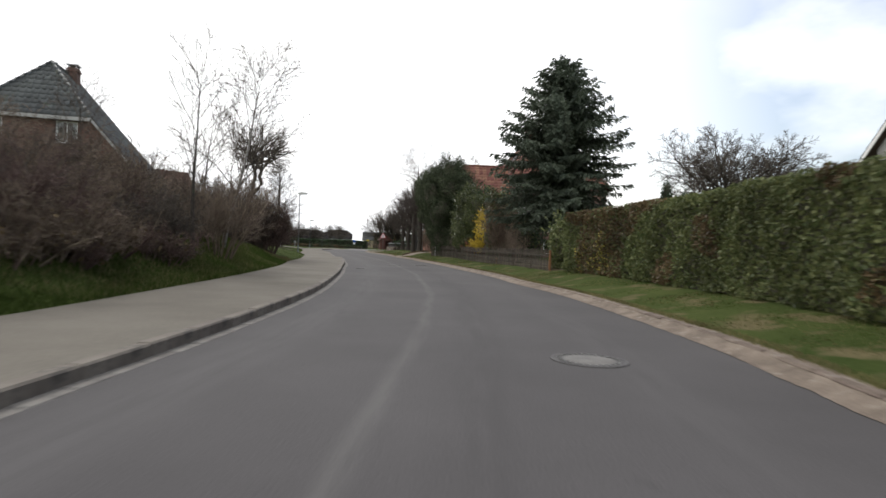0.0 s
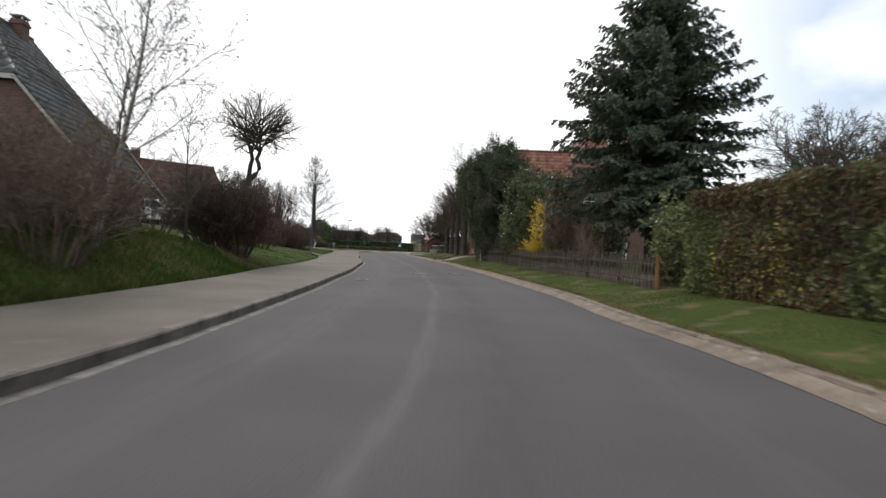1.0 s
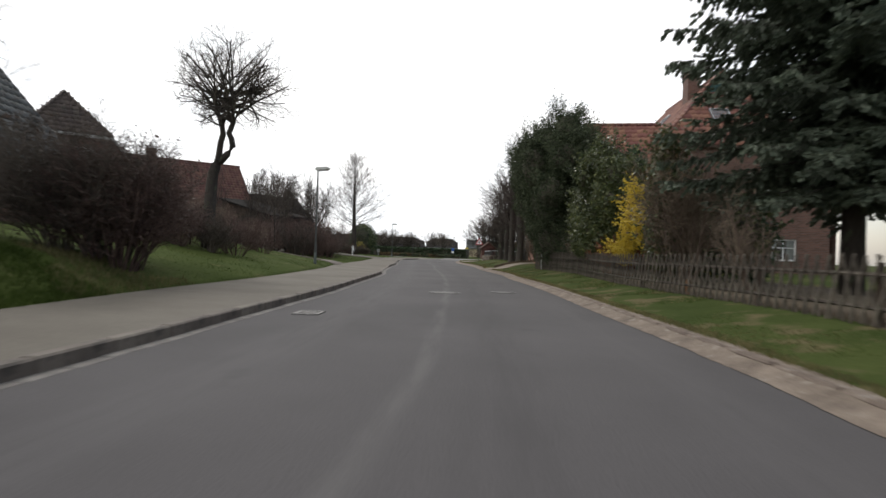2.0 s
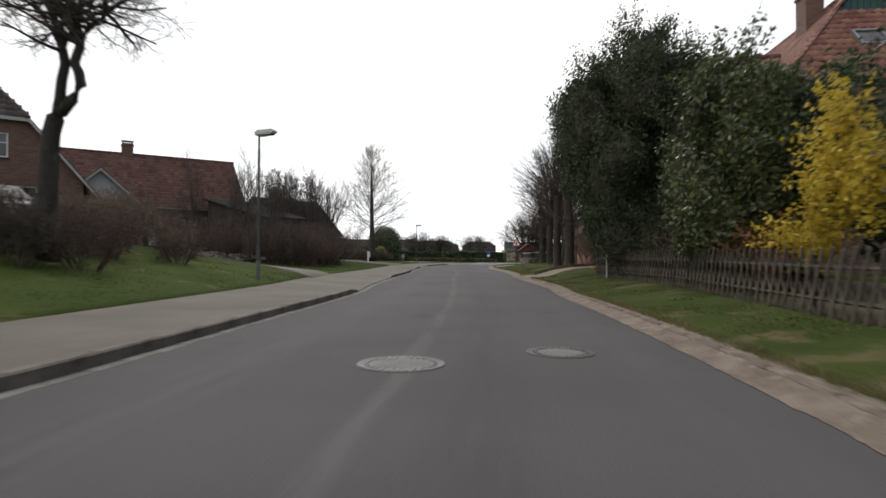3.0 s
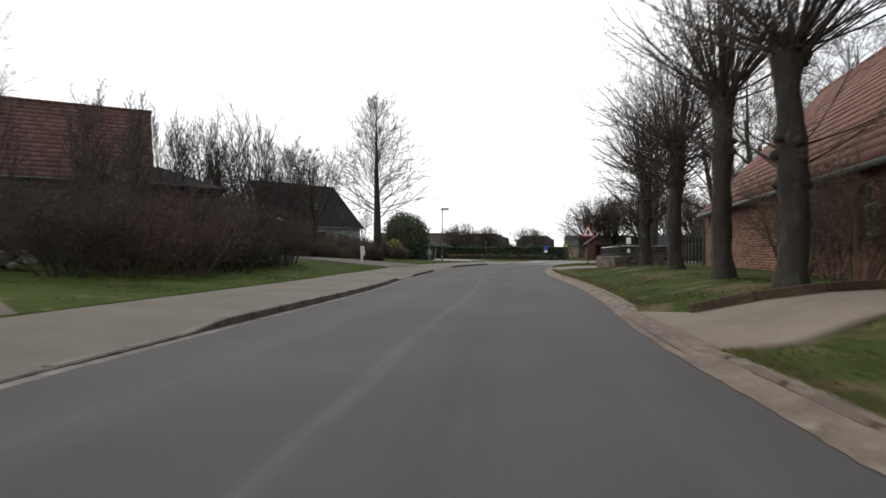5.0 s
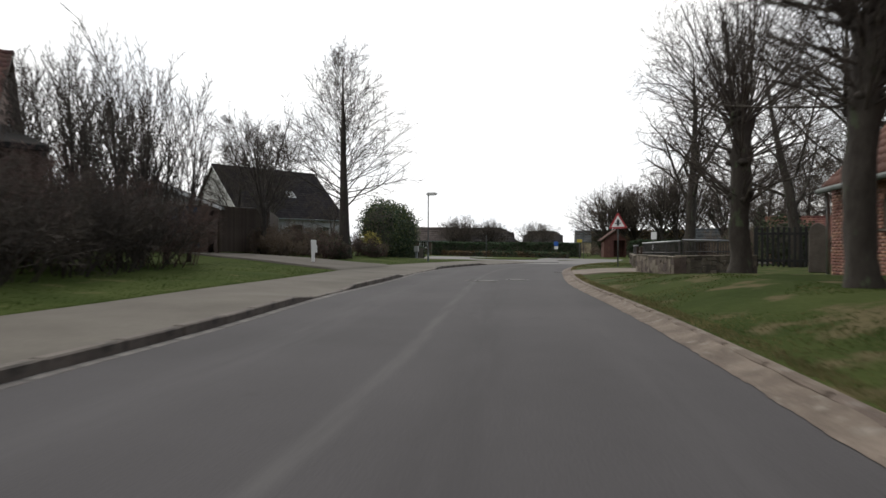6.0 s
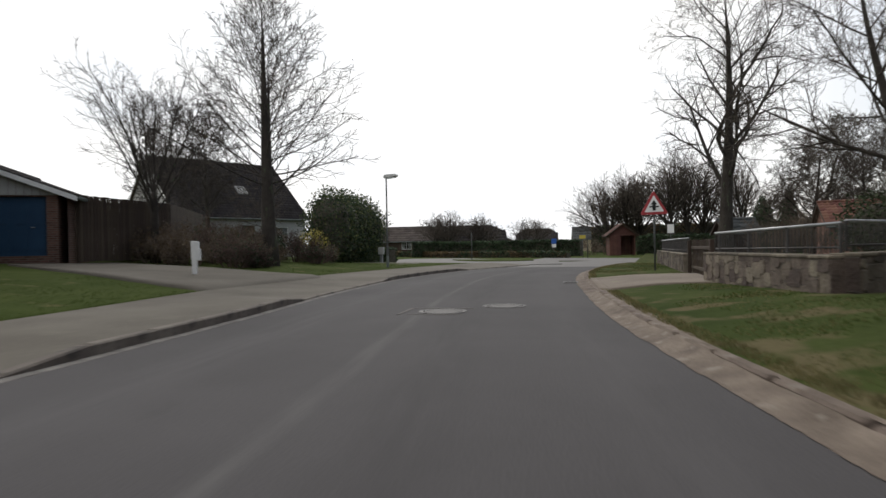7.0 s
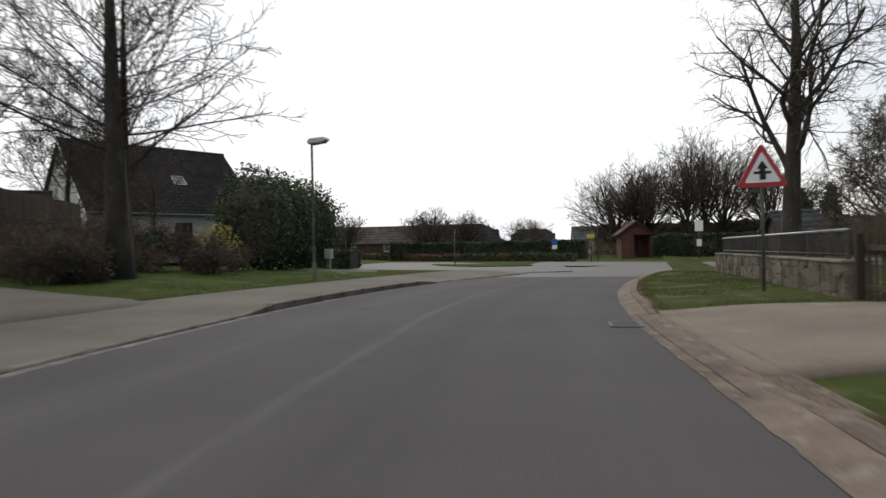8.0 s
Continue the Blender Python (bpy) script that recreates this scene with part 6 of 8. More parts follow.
def build_street():
    street_lamp((-9.33, 43.3, ground_z(-9.33, 43.3)), 4.4, -8, 1)
    street_lamp((-18.35, 88.9, ground_z(-18.35, 88.9)), 4.12, -8, 2)
    street_lamp((-27.5, 140, 0.0), 4.0, -60, 3)
    # warning sign
    b = (-7.4, 85.5, ground_z(-7.4, 85.5))
    ob = sign_pole("warning_sign", "red-rimmed triangular warning sign on a steel post", b, 2.5)
    M = pose(b[0], b[1] - 0.05, 2.2, 0, 0, 17) @ pose(0, 0, 0, 0, -1.5, 0)
    tri = lambda s: [(-s / 2, -s * 0.289), (s / 2, -s * 0.289), (0, s * 0.577)]

    def rounded(s, r=0.05):
        pts = []
        t = tri(s - 2 * r * 1.732)
        for k, a0 in ((0, 150), (1, 270), (2, 30)):
            for j in range(5):
                a = math.radians(a0 + 120 * j / 4)
                pts.append((t[k][0] + r * math.cos(a), t[k][1] + r * math.sin(a)))
        return pts
    plate = Geo().prism(rounded(0.9), "y", (-0.008, 0.008), M).make("sign_plate", SIGN_RED, ob, "red triangular plate")
    Geo().prism(rounded(0.62, 0.02), "y", (-0.014, -0.0085), M).make("sign_face", SIGN_WHITE, plate)
    g = Geo().prism([(-0.05, -0.13), (0.05, -0.13), (0.05, 0.06), (0.095, 0.06), (0.0, 0.2), (-0.095, 0.06), (-0.05, 0.06)], "y", (-0.02, -0.0145), M)
    g.box((0, -0.017, -0.01), (0.3, 0.005, 0.045), M)
    g.make("priority_symbol", SIGN_BLACK, plate, "black arrow with a cross bar")
    Geo().box((0, 0.02, 0.0), (0.1, 0.03, 0.05), M).make("clamp", METAL, plate)
    # footway sign in front of the far hedge
    b = (-17.2, 126.5, 0.0)
    ob = sign_pole("footway_sign", "blue square sign on a thin steel post", b, 1.75)
    Geo().box((b[0], b[1] - 0.04, 1.48), (0.5, 0.012, 0.5)).make("sign_plate", SIGN_BLUE, ob, bevel=0.004)
    Geo().box((b[0], b[1] - 0.048, 1.02), (0.42, 0.012, 0.34)).make("lower_plate", SIGN_WHITE, ob, bevel=0.004)
    for x, y, h, mt, s in ((-13.1, 115.6, 1.9, SIGN_YELLOW, (0.5, 0.28)), (-12.6, 114.6, 4.4, None, None), (-20.2, 107.6, 2.1, None, None)):
        ob = sign_pole("sign_post", "thin grey post beside the junction", (x, y, 0.0), h)
        if mt:
            Geo().box((x, y - 0.04, h - 0.2), (s[0], 0.012, s[1])).make("sign_plate", mt, ob, "yellow sign seen from far", bevel=0.004)
    b = (-6.3, 116.5, 0.0)
    ob = sign_pole("bus_stop_sign", "bus stop mast with pale plates", b, 2.6)
    Geo().box((b[0], b[1] - 0.04, 2.2), (0.5, 0.02, 0.7)).make("sign_plate", SIGN_WHITE, ob, bevel=0.004)
    Geo().box((b[0], b[1] - 0.04, 1.1), (0.3, 0.02, 0.45)).make("timetable_plate", SIGN_WHITE, ob, bevel=0.004)
    # bus shelter
    sh = thing("bus_shelter", "small red-brown boarded shelter with a tiled gable roof", "shelter", at=(-10.6, 124.5, 0))
    M = pose(-10.6, 124.5, 0, 0, 0, 14)
    for x, y0, y1 in ((-1.15, -0.9, 0.9), (1.15, -0.9, 0.9)):
        for i in range(9):
            Geo().box((x, y0 + 0.2 * (i + 0.5), 0.95), (0.04, 0.19, 1.9), M).make("wall_board", SHED_RED, sh)
    for i in range(12):
        Geo().box((-1.1 + 0.2 * i, 0.9, 0.95), (0.19, 0.04, 1.9), M).make("wall_board", SHED_RED, sh)
    for i in range(5):
        Geo().box((-1.05 + 0.2 * i, -0.9, 0.95), (0.19, 0.04, 1.9), M).make("wall_board", SHED_RED, sh)
    Geo().prism([(-1.35, 1.85), (1.35, 1.85), (0, 2.85)], "y", (-0.85, 0.85), M).make("gable", SHED_RED, sh)
    P = lambda x, y, z: M @ Vector((x, y, z))
    rf = Geo().face(P(-1.5, -1.15, 1.78), P(0, -1.15, 2.92), P(0, 1.15, 2.92), P(-1.5, 1.15, 1.78)).face(P(0, -1.15, 2.92), P(1.5, -1.15, 1.78), P(1.5, 1.15, 1.78), P(0, 1.15, 2.92)).make("roof", WOOD_DARK, sh)
    rf.modifiers.new("thickness", "SOLIDIFY").thickness = 0.06
    lay_tiles(rf, slope_tiles(P(1.5, -1.15, 1.82), P(1.5, 1.15, 1.82), P(0, 1.15, 2.96), P(0, -1.15, 2.96), 0.3, 0.34) + slope_tiles(P(-1.5, 1.15, 1.82), P(-1.5, -1.15, 1.82), P(0, -1.15, 2.96), P(0, 1.15, 2.96), 0.3, 0.34), 0.3, 0.34, TILE_BROWN)
    # cable box
    z = ground_z(-22.4, 97.0)
    ob = thing("cable_box", "small grey cable box on a stem beside the hedge", "utility box", at=(-22.4, 96.8, z))
    Geo().box((-22.4, 96.8, z + 0.68), (0.32, 0.24, 0.42)).make("body", RENDER_WHITE, ob, bevel=0.02)
    Geo().box((-22.4, 96.8, z + 0.24), (0.16, 0.14, 0.56)).make("stem", METAL, ob, bevel=0.01)
    # white marker post by the garage drive
    x, y = -19.93, 79.1
    z = ground_z(x, y)
    ob = thing("marker_post", "white painted board post beside the garage drive", "post", at=(x, y, z))
    M = pose(x, y, z, 0, 0, 20)
    Geo().prism([(-0.07, -0.2), (0.05, -0.2), (0.06, 0.5), (0.12, 0.52), (0.12, 1.0), (-0.11, 1.02)], "y", (-0.05, 0.05), M).make("board", WHITE, ob, bevel=0.012)
    Geo().box((0.11, 0.0, 0.62), (0.1, 0.12, 0.34), M).make("letter_box", WHITE, ob, bevel=0.012)
    # manhole covers
    for x, y, d in ((2.14, 7.1, 0.78), (-1.82, 33.33, 0.8), (-0.45, 34.39, 0.7), (-10.52, 74.0, 0.76), (-9.77, 75.0, 0.74)):
        manhole(x, y, d)
    for x, y, edge in ((-2.86, 27.4, road_l), (-9.55, 81.6, road_r)):
        gully(x, y, edge)
    # sealed square round one cover
    g = Geo()
    M = pose(-10.6, 74.0, 0.0045, 0, 0, 8)
    for c, s in (((-0.52, 0, 0), (0.05, 0.95, 0.004)), ((0.0, 0.46, 0), (1.04, 0.05, 0.004)), ((0.05, -0.46, 0), (0.85, 0.05, 0.004))):
        g.box(c, s, M)
    g.make("sealing_strip", GUTTER, bpy.data.objects["road"], "pale sealing strip round a cover", kind="stuff")


def ring(g, x, y, z0, z1, r0, r1, n=36):
    for k in range(n):
        a, b = 2 * math.pi * k / n, 2 * math.pi * (k + 1) / n
        ca, sa, cb, sb = math.cos(a), math.sin(a), math.cos(b), math.sin(b)
        g.face((x + r0 * ca, y + r0 * sa, z1), (x + r1 * ca, y + r1 * sa, z1), (x + r1 * cb, y + r1 * sb, z1), (x + r0 * cb, y + r0 * sb, z1))
        g.face((x + r1 * ca, y + r1 * sa, z1), (x + r1 * ca, y + r1 * sa, z0), (x + r1 * cb, y + r1 * sb, z0), (x + r1 * cb, y + r1 * sb, z1))


def manhole(x, y, d):
    ob = thing("manhole_cover", "round iron manhole cover filled with pale concrete", "manhole cover", "manhole covers", at=(x, y, 0))
    r = d / 2
    g = Geo()
    ring(g, x, y, -0.03, 0.008, r - 0.035, r)
    g.make("frame", IRON, ob, "worn iron ring")
    g = Geo()
    ring(g, x, y, -0.03, 0.005, r - 0.13, r - 0.036)
    g.make("cover", IRON, ob)
    g = Geo()
    for k in range(28):
        a = 2 * math.pi * k / 28
        g.box((0, 0, 0), (0.045, 0.022, 0.008), pose(x + (r - 0.085) * math.cos(a), y + (r - 0.085) * math.sin(a), 0.008, 0, 0, math.degrees(a)))
    g.make("studs", IRON_WORN, ob, kind="stuff")
    n = 32
    Geo().prism([(x + (r - 0.13) * math.cos(2 * math.pi * k / n), y + (r - 0.13) * math.sin(2 * math.pi * k / n)) for k in range(n)], "z", (-0.02, 0.0065)).make("concrete_fill", COVER_FILL, ob)


def gully(x, y, edge):
    s = float(edge(y + 0.5)) - float(edge(y - 0.5))
    M = pose(x, y, 0.004, 0, 0, -math.degrees(math.atan(s)))
    ob = thing("gully_grate", "iron gully grate at the road edge", "drain", "gully grates", at=(x, y, 0))
    g = Geo()
    for c, sz in (((-0.18, 0, 0), (0.04, 0.5, 0.02)), ((0.18, 0, 0), (0.04, 0.5, 0.02)), ((0, -0.24, 0), (0.4, 0.04, 0.02)), ((0, 0.24, 0), (0.4, 0.04, 0.02))):
        g.box(c, sz, M)
    g.make("frame", IRON, ob)
    for k in range(7):
        Geo().box((0, -0.18 + 0.06 * k, 0), (0.32, 0.03, 0.018), M).make("bar", IRON, ob)


def build_fence():
    """Crossed-lath fence along the garden."""
    line = [Vector((x, y, 0)) for x, y in ((4.66, 23.6), (4.3, 26.7), (3.15, 32.4), (2.58, 35.3), (1.62, 41.9), (0.62, 46.6), (-0.1, 49.2))]
    fence = thing("lattice_fence", "weathered crossed-lath garden fence with dark posts", "fence", at=(2.9, 33.5, 0.35))
    cum = [0]
    for i in range(len(line) - 1):
        cum.append(cum[-1] + (line[i + 1] - line[i]).length)

    def at(s):
        j = min(max(0, int(np.searchsorted(cum, s) - 1)), len(line) - 2)
        d = (line[j + 1] - line[j]).normalized()
        p = line[j] + d * (s - cum[j])
        return p, d
    rng = random.Random(21)
    lath = Geo().box((0, 0, 0.0), (0.042, 0.018, 0.86))
    lo = lath.make("lath", WOOD_FENCE, bevel=0.004)
    shared = lo.data
    bpy.data.objects.remove(lo)
    n, rest = 0, Geo()
    step = 0.23
    for layer, (tilt, off) in enumerate(((21, -0.012), (-21, 0.012))):
        s = 0.1
        while s < cum[-1]:
            p, d = at(s)
            z = ground_z(p.x, p.y) + 0.40 + rng.uniform(-0.02, 0.02)
            yaw = math.degrees(math.atan2(d.y, d.x))
            m = pose(p.x, p.y, z, 0, 0, yaw) @ pose(0, off, 0, 0, tilt + rng.uniform(-2.5, 2.5), 0)
            if n < 300:
                ob = new("lath", shared)
                ob.matrix_basis = m
                hang(ob, fence)
                n += 1
            else:
                rest.box((0, 0, 0), (0.042, 0.018, 0.86), m)
            s += step
    rest.make("lath_rest", WOOD_FENCE, fence, kind="stuff")
    for zz in (0.2, 0.58):
        g = Geo()
        m = 40
        for k in range(m):
            a, b = at(cum[-1] * k / m)[0], at(cum[-1] * (k + 1) / m)[0]
            g.tube([a + Vector((0.03, 0, ground_z(a.x, a.y) + zz)), b + Vector((0.03, 0, ground_z(b.x, b.y) + zz))], [0.028, 0.028], 5)
        g.make("rail", WOOD_FENCE, fence)
    s, k = 0.0, 0
    while s < cum[-1]:
        p, d = at(s)
        z = ground_z(p.x, p.y)
        orange = k == 0 or k == 3
        Geo().tube([(p.x + 0.07, p.y, z - 0.3), (p.x + 0.07, p.y, z + (0.78 if k == 0 else 0.3 if orange else 0.72))], [0.05, 0.045], 8).make("post", WOOD_POST if orange else WOOD_DARK, fence, "orange stained post" if orange else "")
        s += 2.6
        k += 1
    p = at(24.6)[0]
    Geo().box((p.x - 0.05, p.y, ground_z(p.x, p.y) + 0.35), (0.05, 0.05, 0.75)).make("post", RENDER_WHITE, fence, "pale concrete post", bevel=0.008)


def stone_wall(name, label, a, b, z0, z1, thick, seed, single=0):
    """A wall of uneven field stones, with a dark core and a coping."""
    rng = random.Random(seed)
    A, B = Vector((*a, 0)), Vector((*b, 0))
    L = (B - A).length
    yaw = math.degrees(math.atan2((B - A).y, (B - A).x))
    top = thing(name, label, "stone wall", at=(*a, z0))
    M = pose(a[0], a[1], 0, 0, 0, yaw)
    Geo().box((L / 2, 0, (z0 + z1) / 2 - 0.12), (L - 0.03, thick - 0.03, z1 - z0 + 0.2), M).make("core", STONE_DARK, top)
    n = 0
    rest = Geo()
    for side in (-1, 1):
        u = 0.0
        while u < L - 0.02:
            w = min(rng.uniform(0.13, 0.34), L - u)
            z = z0 - 0.05 - rng.uniform(0, 0.1)
            while z < z1 - 0.1:
                h = min(rng.uniform(0.11, 0.33), z1 - 0.04 - z)
                j = lambda: rng.uniform(0.0, 0.05)
                a0, a1 = max(0.0, u - j()), min(L, u + w + j())
                cuts = [(a0 + j(), z + j() * 0.7), ((a0 + a1) / 2 + rng.uniform(-0.05, 0.05), z + 0.004), (a1 - j(), z + j() * 0.7), (a1 - 0.005, z + h * rng.uniform(0.35, 0.65)),
                        (a1 - j() * 1.3, z + h - j() * 0.7), ((a0 + a1) / 2 + rng.uniform(-0.06, 0.06), z + h - 0.004), (a0 + j() * 1.3, z + h - j() * 0.7), (a0 + 0.005, z + h * rng.uniform(0.35, 0.65))]
                d = side * (thick / 2 + rng.uniform(-0.012, 0.01))
                if h > 0.06 and a1 - a0 > 0.08:
                    if side < 0 and n < single:
                        Geo().prism(cuts, "y", (side * (thick / 2 - 0.06), d), M).make("stone", STONE, top, bevel=0.014)
                        n += 1
                    else:
                        rest.prism(cuts, "y", (side * (thick / 2 - 0.06), d), M)
                z += h
            u += w
    for u0 in (0.0, L):
        rest.prism([(-thick / 2 + 0.01, z0), (thick / 2 - 0.01, z0), (thick / 2 - 0.01, z1 - 0.06), (-thick / 2 + 0.01, z1 - 0.06)], "x", (u0 - 0.02, u0 + 0.02), M)
    rest.make("stones", STONE, top, kind="stuff")
    u = 0.0
    while u < L - 0.05:
        w = min(rng.uniform(0.5, 0.8), L - u)
        Geo().box((u + w / 2, 0, z1 - 0.02), (w - 0.012, thick + 0.02, 0.05), M).make("coping", STONE, top, bevel=0.012)
        u += w
    return top


def railing(name, label, pts, h, posts):
    top = thing(name, label, "railing", at=pts[0])
    P = [Vector(p) for p in pts]
    for i in range(len(P) - 1):
        Geo().tube([P[i] + Vector((0, 0, h)), P[i + 1] + Vector((0, 0, h))], [0.025, 0.025], 8).make("top_rail", METAL, top, "pale steel top rail", smooth=True)
        Geo().tube([P[i] + Vector((0, 0, 0.08)), P[i + 1] + Vector((0, 0, 0.08))], [0.015, 0.015], 6).make("bottom_rail", IRON, top, smooth=True)
        n = max(2, int((P[i + 1] - P[i]).length / 0.13))
        g = Geo()
        for k in range(n + 1):
            q = P[i].lerp(P[i + 1], k / n)
            r = 0.03 if k % posts == 0 else 0.011
            Geo().tube([q, q + Vector((0, 0, h))], [r, r], 6).make("post" if k % posts == 0 else "bar", IRON, top)
    return top


def slat_fence(name, label, a, b, z0, h, seed, w=0.075, gap=0.075, material=None):
    top = thing(name, label, "fence", at=(*a, z0))
    A, B = Vector((*a, z0)), Vector((*b, z0))
    L = (B - A).length
    yaw = math.degrees(math.atan2((B - A).y, (B - A).x))
    rng = random.Random(seed)
    M = pose(a[0], a[1], z0, 0, 0, yaw)
    g = Geo().box((0, 0, 0), (w, 0.022, h)).make("slat", material or WOOD_DARK, bevel=0.006)
    shared = g.data
    bpy.data.objects.remove(g)
    u = w / 2
    while u < L:
        ob = new("slat", shared)
        ob.matrix_basis = M @ pose(u, -0.03, h / 2 + 0.06 + rng.uniform(-0.015, 0.015), 0, rng.uniform(-0.6, 0.6), 0)
        hang(ob, top)
        u += w + gap
    for z in (0.25, h - 0.15):
        Geo().box((L / 2, 0.0, z), (L, 0.035, 0.08), M).make("rail", material or WOOD_DARK, top, bevel=0.005)
    for u in (0, L):
        Geo().box((u, 0.05, h / 2), (0.1, 0.1, h + 0.1), M).make("post", material or WOOD_DARK, top, bevel=0.008)
    return top


def build_churchyard():
    stone_wall("churchyard_wall", "low field-stone wall with coping slabs at the churchyard", (-4.9, 74.7), (-6.16, 79.8), 0.1, 0.79, 0.4, 31, 60)
    stone_wall("churchyard_wall", "shaded end of the field-stone wall beside a lime tree", (-4.9, 74.7), (-2.75, 77.4), 0.2, 0.82, 0.4, 32, 40)
    stone_wall("churchyard_wall", "field-stone wall beyond the timber gate", (-6.42, 84.0), (-7.15, 94.5), 0.0, 0.7, 0.4, 33, 60)
    railing("wall_railing", "thin iron railing on the stone wall", [(-4.92, 74.8, 0.82), (-6.1, 79.7, 0.79)], 0.42, 12)
    railing("wall_railing", "thin iron railing above the shaded wall", [(-4.84, 74.85, 0.85), (-2.8, 77.35, 0.85)], 0.42, 12)
    railing("wall_railing", "thin iron railing on the wall beyond the gate", [(-6.45, 84.3, 0.7), (-7.12, 94.4, 0.7)], 0.45, 14)
    slat_fence("timber_gate", "dark timber slat gate between the stone walls", (-6.1, 80.1), (-6.4, 83.8), 0.08, 0.95, 41, w=0.06, gap=0.15)
    slat_fence("timber_gate", "tall black slat gate beside the cottage", (-2.6, 77.6), (-1.1, 77.3), 0.4, 1.25, 42, material=SIGN_BLACK)
    for x, y in ((-0.95, 77.25),):
        ob = thing("gate_pier", "old stone gate pier with a rounded top", "gate pier", "gate piers", at=(x, y, 0.3))
        Geo().prism([(-0.24, 0.0), (0.24, 0.0), (0.24, 1.25), (0.17, 1.45), (0.0, 1.53), (-0.17, 1.45), (-0.24, 1.25)], "y", (-0.2, 0.2), pose(x, y, 0.3, 0, 0, -10)).make("pier", STONE_DARK, ob, bevel=0.025)
    # hedgerow and bushes inside
    leafy_bush("yew_bush", "dark evergreen bush inside the churchyard", [((0.5, 92, 1.4), (1.3, 1.3, 1.5)), ((1.8, 94, 1.2), (1.5, 1.3, 1.3))], 5000, 0.09, YEW, 77, (0.9, 92.8, 0.1))


def build_rocks():
    rng = random.Random(8)
    meshes = []
    for k in range(6):
        g = Geo()
        rough_ball(g, (0, 0, 0), (0.3, 0.24, 0.19), 40 + k, 6)
        ob = g.make("boulder", ROCK)
        meshes.append(ob.data)
        bpy.data.objects.remove(ob)
    for k in range(170):
        t = rng.random()
        x = -17.6 - 10.3 * t + rng.uniform(-0.5, 0.5)
        y = 55.6 + 3.9 * t + rng.uniform(0, 1.9)
        s = rng.uniform(0.35, 1.0)
        z = ground_z(x, y) + 0.03 + 0.35 * (y - 55.6 - 3.9 * t) / 1.9
        ob = new("boulder", meshes[k % 6])
        ob.matrix_basis = pose(x, y, z, rng.uniform(-25, 25), rng.uniform(-25, 25), rng.uniform(0, 360)) @ Matrix.Diagonal((s, s * rng.uniform(0.8, 1.2), s * rng.uniform(0.7, 1.1), 1))
        tagged(ob, "pale boulder in the dry-laid slope beside the drive", "boulder", "boulders beside the drive")


def build_car():
    """A parked estate car, half hidden behind the shrubs on the bank."""
    x, y = -18.15, 42.4
    z = ground_z(x, y)
    car = thing("car", "silver car parked before the brick house", "car", at=(x, y, z))
    M = pose(x, y, z, 0, 0, 172)
    body = [(-2.1, 0.3), (-2.12, 0.72), (-1.95, 0.86), (-1.2, 0.95), (1.7, 0.97), (2.02, 0.88), (2.1, 0.6), (2.08, 0.3), (1.6, 0.24), (-1.6, 0.24)]
    Geo().prism(body, "y", (-0.86, 0.86), M).make("body", CAR_PAINT, car, bevel=0.06, smooth=False)
    cab = [(-1.25, 0.94), (-0.62, 1.4), (0.9, 1.46), (1.55, 1.3), (1.85, 0.95)]
    cabin = Geo().prism(cab, "y", (-0.72, 0.72), M).make("cabin", CAR_PAINT, car, bevel=0.06)
    for s in (-1, 1):
        for q in ([(-1.05, 0.98), (-0.55, 1.34), (0.1, 1.37), (0.1, 0.98)], [(0.2, 0.98), (0.2, 1.37), (0.85, 1.38), (1.4, 1.22), (1.55, 0.99)]):
            Geo().prism(q, "y", (s * 0.722, s * 0.735), M).make("side_window", DARK_TRIM, cabin)
    g = Geo().face(*[M @ Vector(p) for p in ((-1.275, -0.64, 0.99), (-1.275, 0.64, 0.99), (-0.68, 0.6, 1.395), (-0.68, -0.6, 1.395))])
    ws = g.make("windscreen", DARK_TRIM, cabin)
    ws.modifiers.new("thickness", "SOLIDIFY").thickness = 0.02
    for s in (-1, 1):
        Geo().box((-2.08, s * 0.62, 0.68), (0.1, 0.34, 0.14), M).make("headlight", LAMP_GLASS, car, bevel=0.03)
        Geo().box((2.07, s * 0.68, 0.72), (0.08, 0.22, 0.2), M).make("tail_light", SIGN_RED, car, bevel=0.02)
        for wx in (-1.3, 1.3):
            P = lambda px, py, pz: M @ Vector((px, py, pz))
            tyre = Geo().tube([P(wx, s * 0.66, 0.31), P(wx, s * 0.88, 0.31)], [0.31, 0.31], 20).make("tyre", RUBBER, car, bevel=0.02)
            Geo().tube([P(wx, s * 0.87, 0.31), P(wx, s * 0.89, 0.31)], [0.2, 0.19], 16).make("rim", METAL, tyre)
    Geo().box((-2.13, 0, 0.36), (0.06, 1.5, 0.16), M).make("bumper", DARK_TRIM, car, bevel=0.03)


# ---- planting ----
CONE_THIN = [(16, 42, 0.32, 0, 0, 0.34, 0.3, 0.92), (7, 38, 0.36, 0.15, 0.07, 6), (4, 40, 0.45, 0.2, 0.1, 3), (0, 0, 0, 0.1, 0.12, 2)]
CONE = [(66, 60, 0.46, 0, 0, 0.15, 0.3, 0.88), (8, 36, 0.36, 0.28, 0.06, 6), (5, 40, 0.45, 0.22, 0.1, 3), (0, 0, 0, 0.1, 0.12, 2)]
BROAD = [(15, 48, 0.42, 0, 0, 0.36, 0.22, 0.5), (8, 42, 0.5, 0.45, 0.09, 5), (7, 40, 0.5, 0.2, 0.1, 4), (6, 40, 0.5, 0.1, 0.12, 3), (0, 0, 0, 0.05, 0.14, 2)]
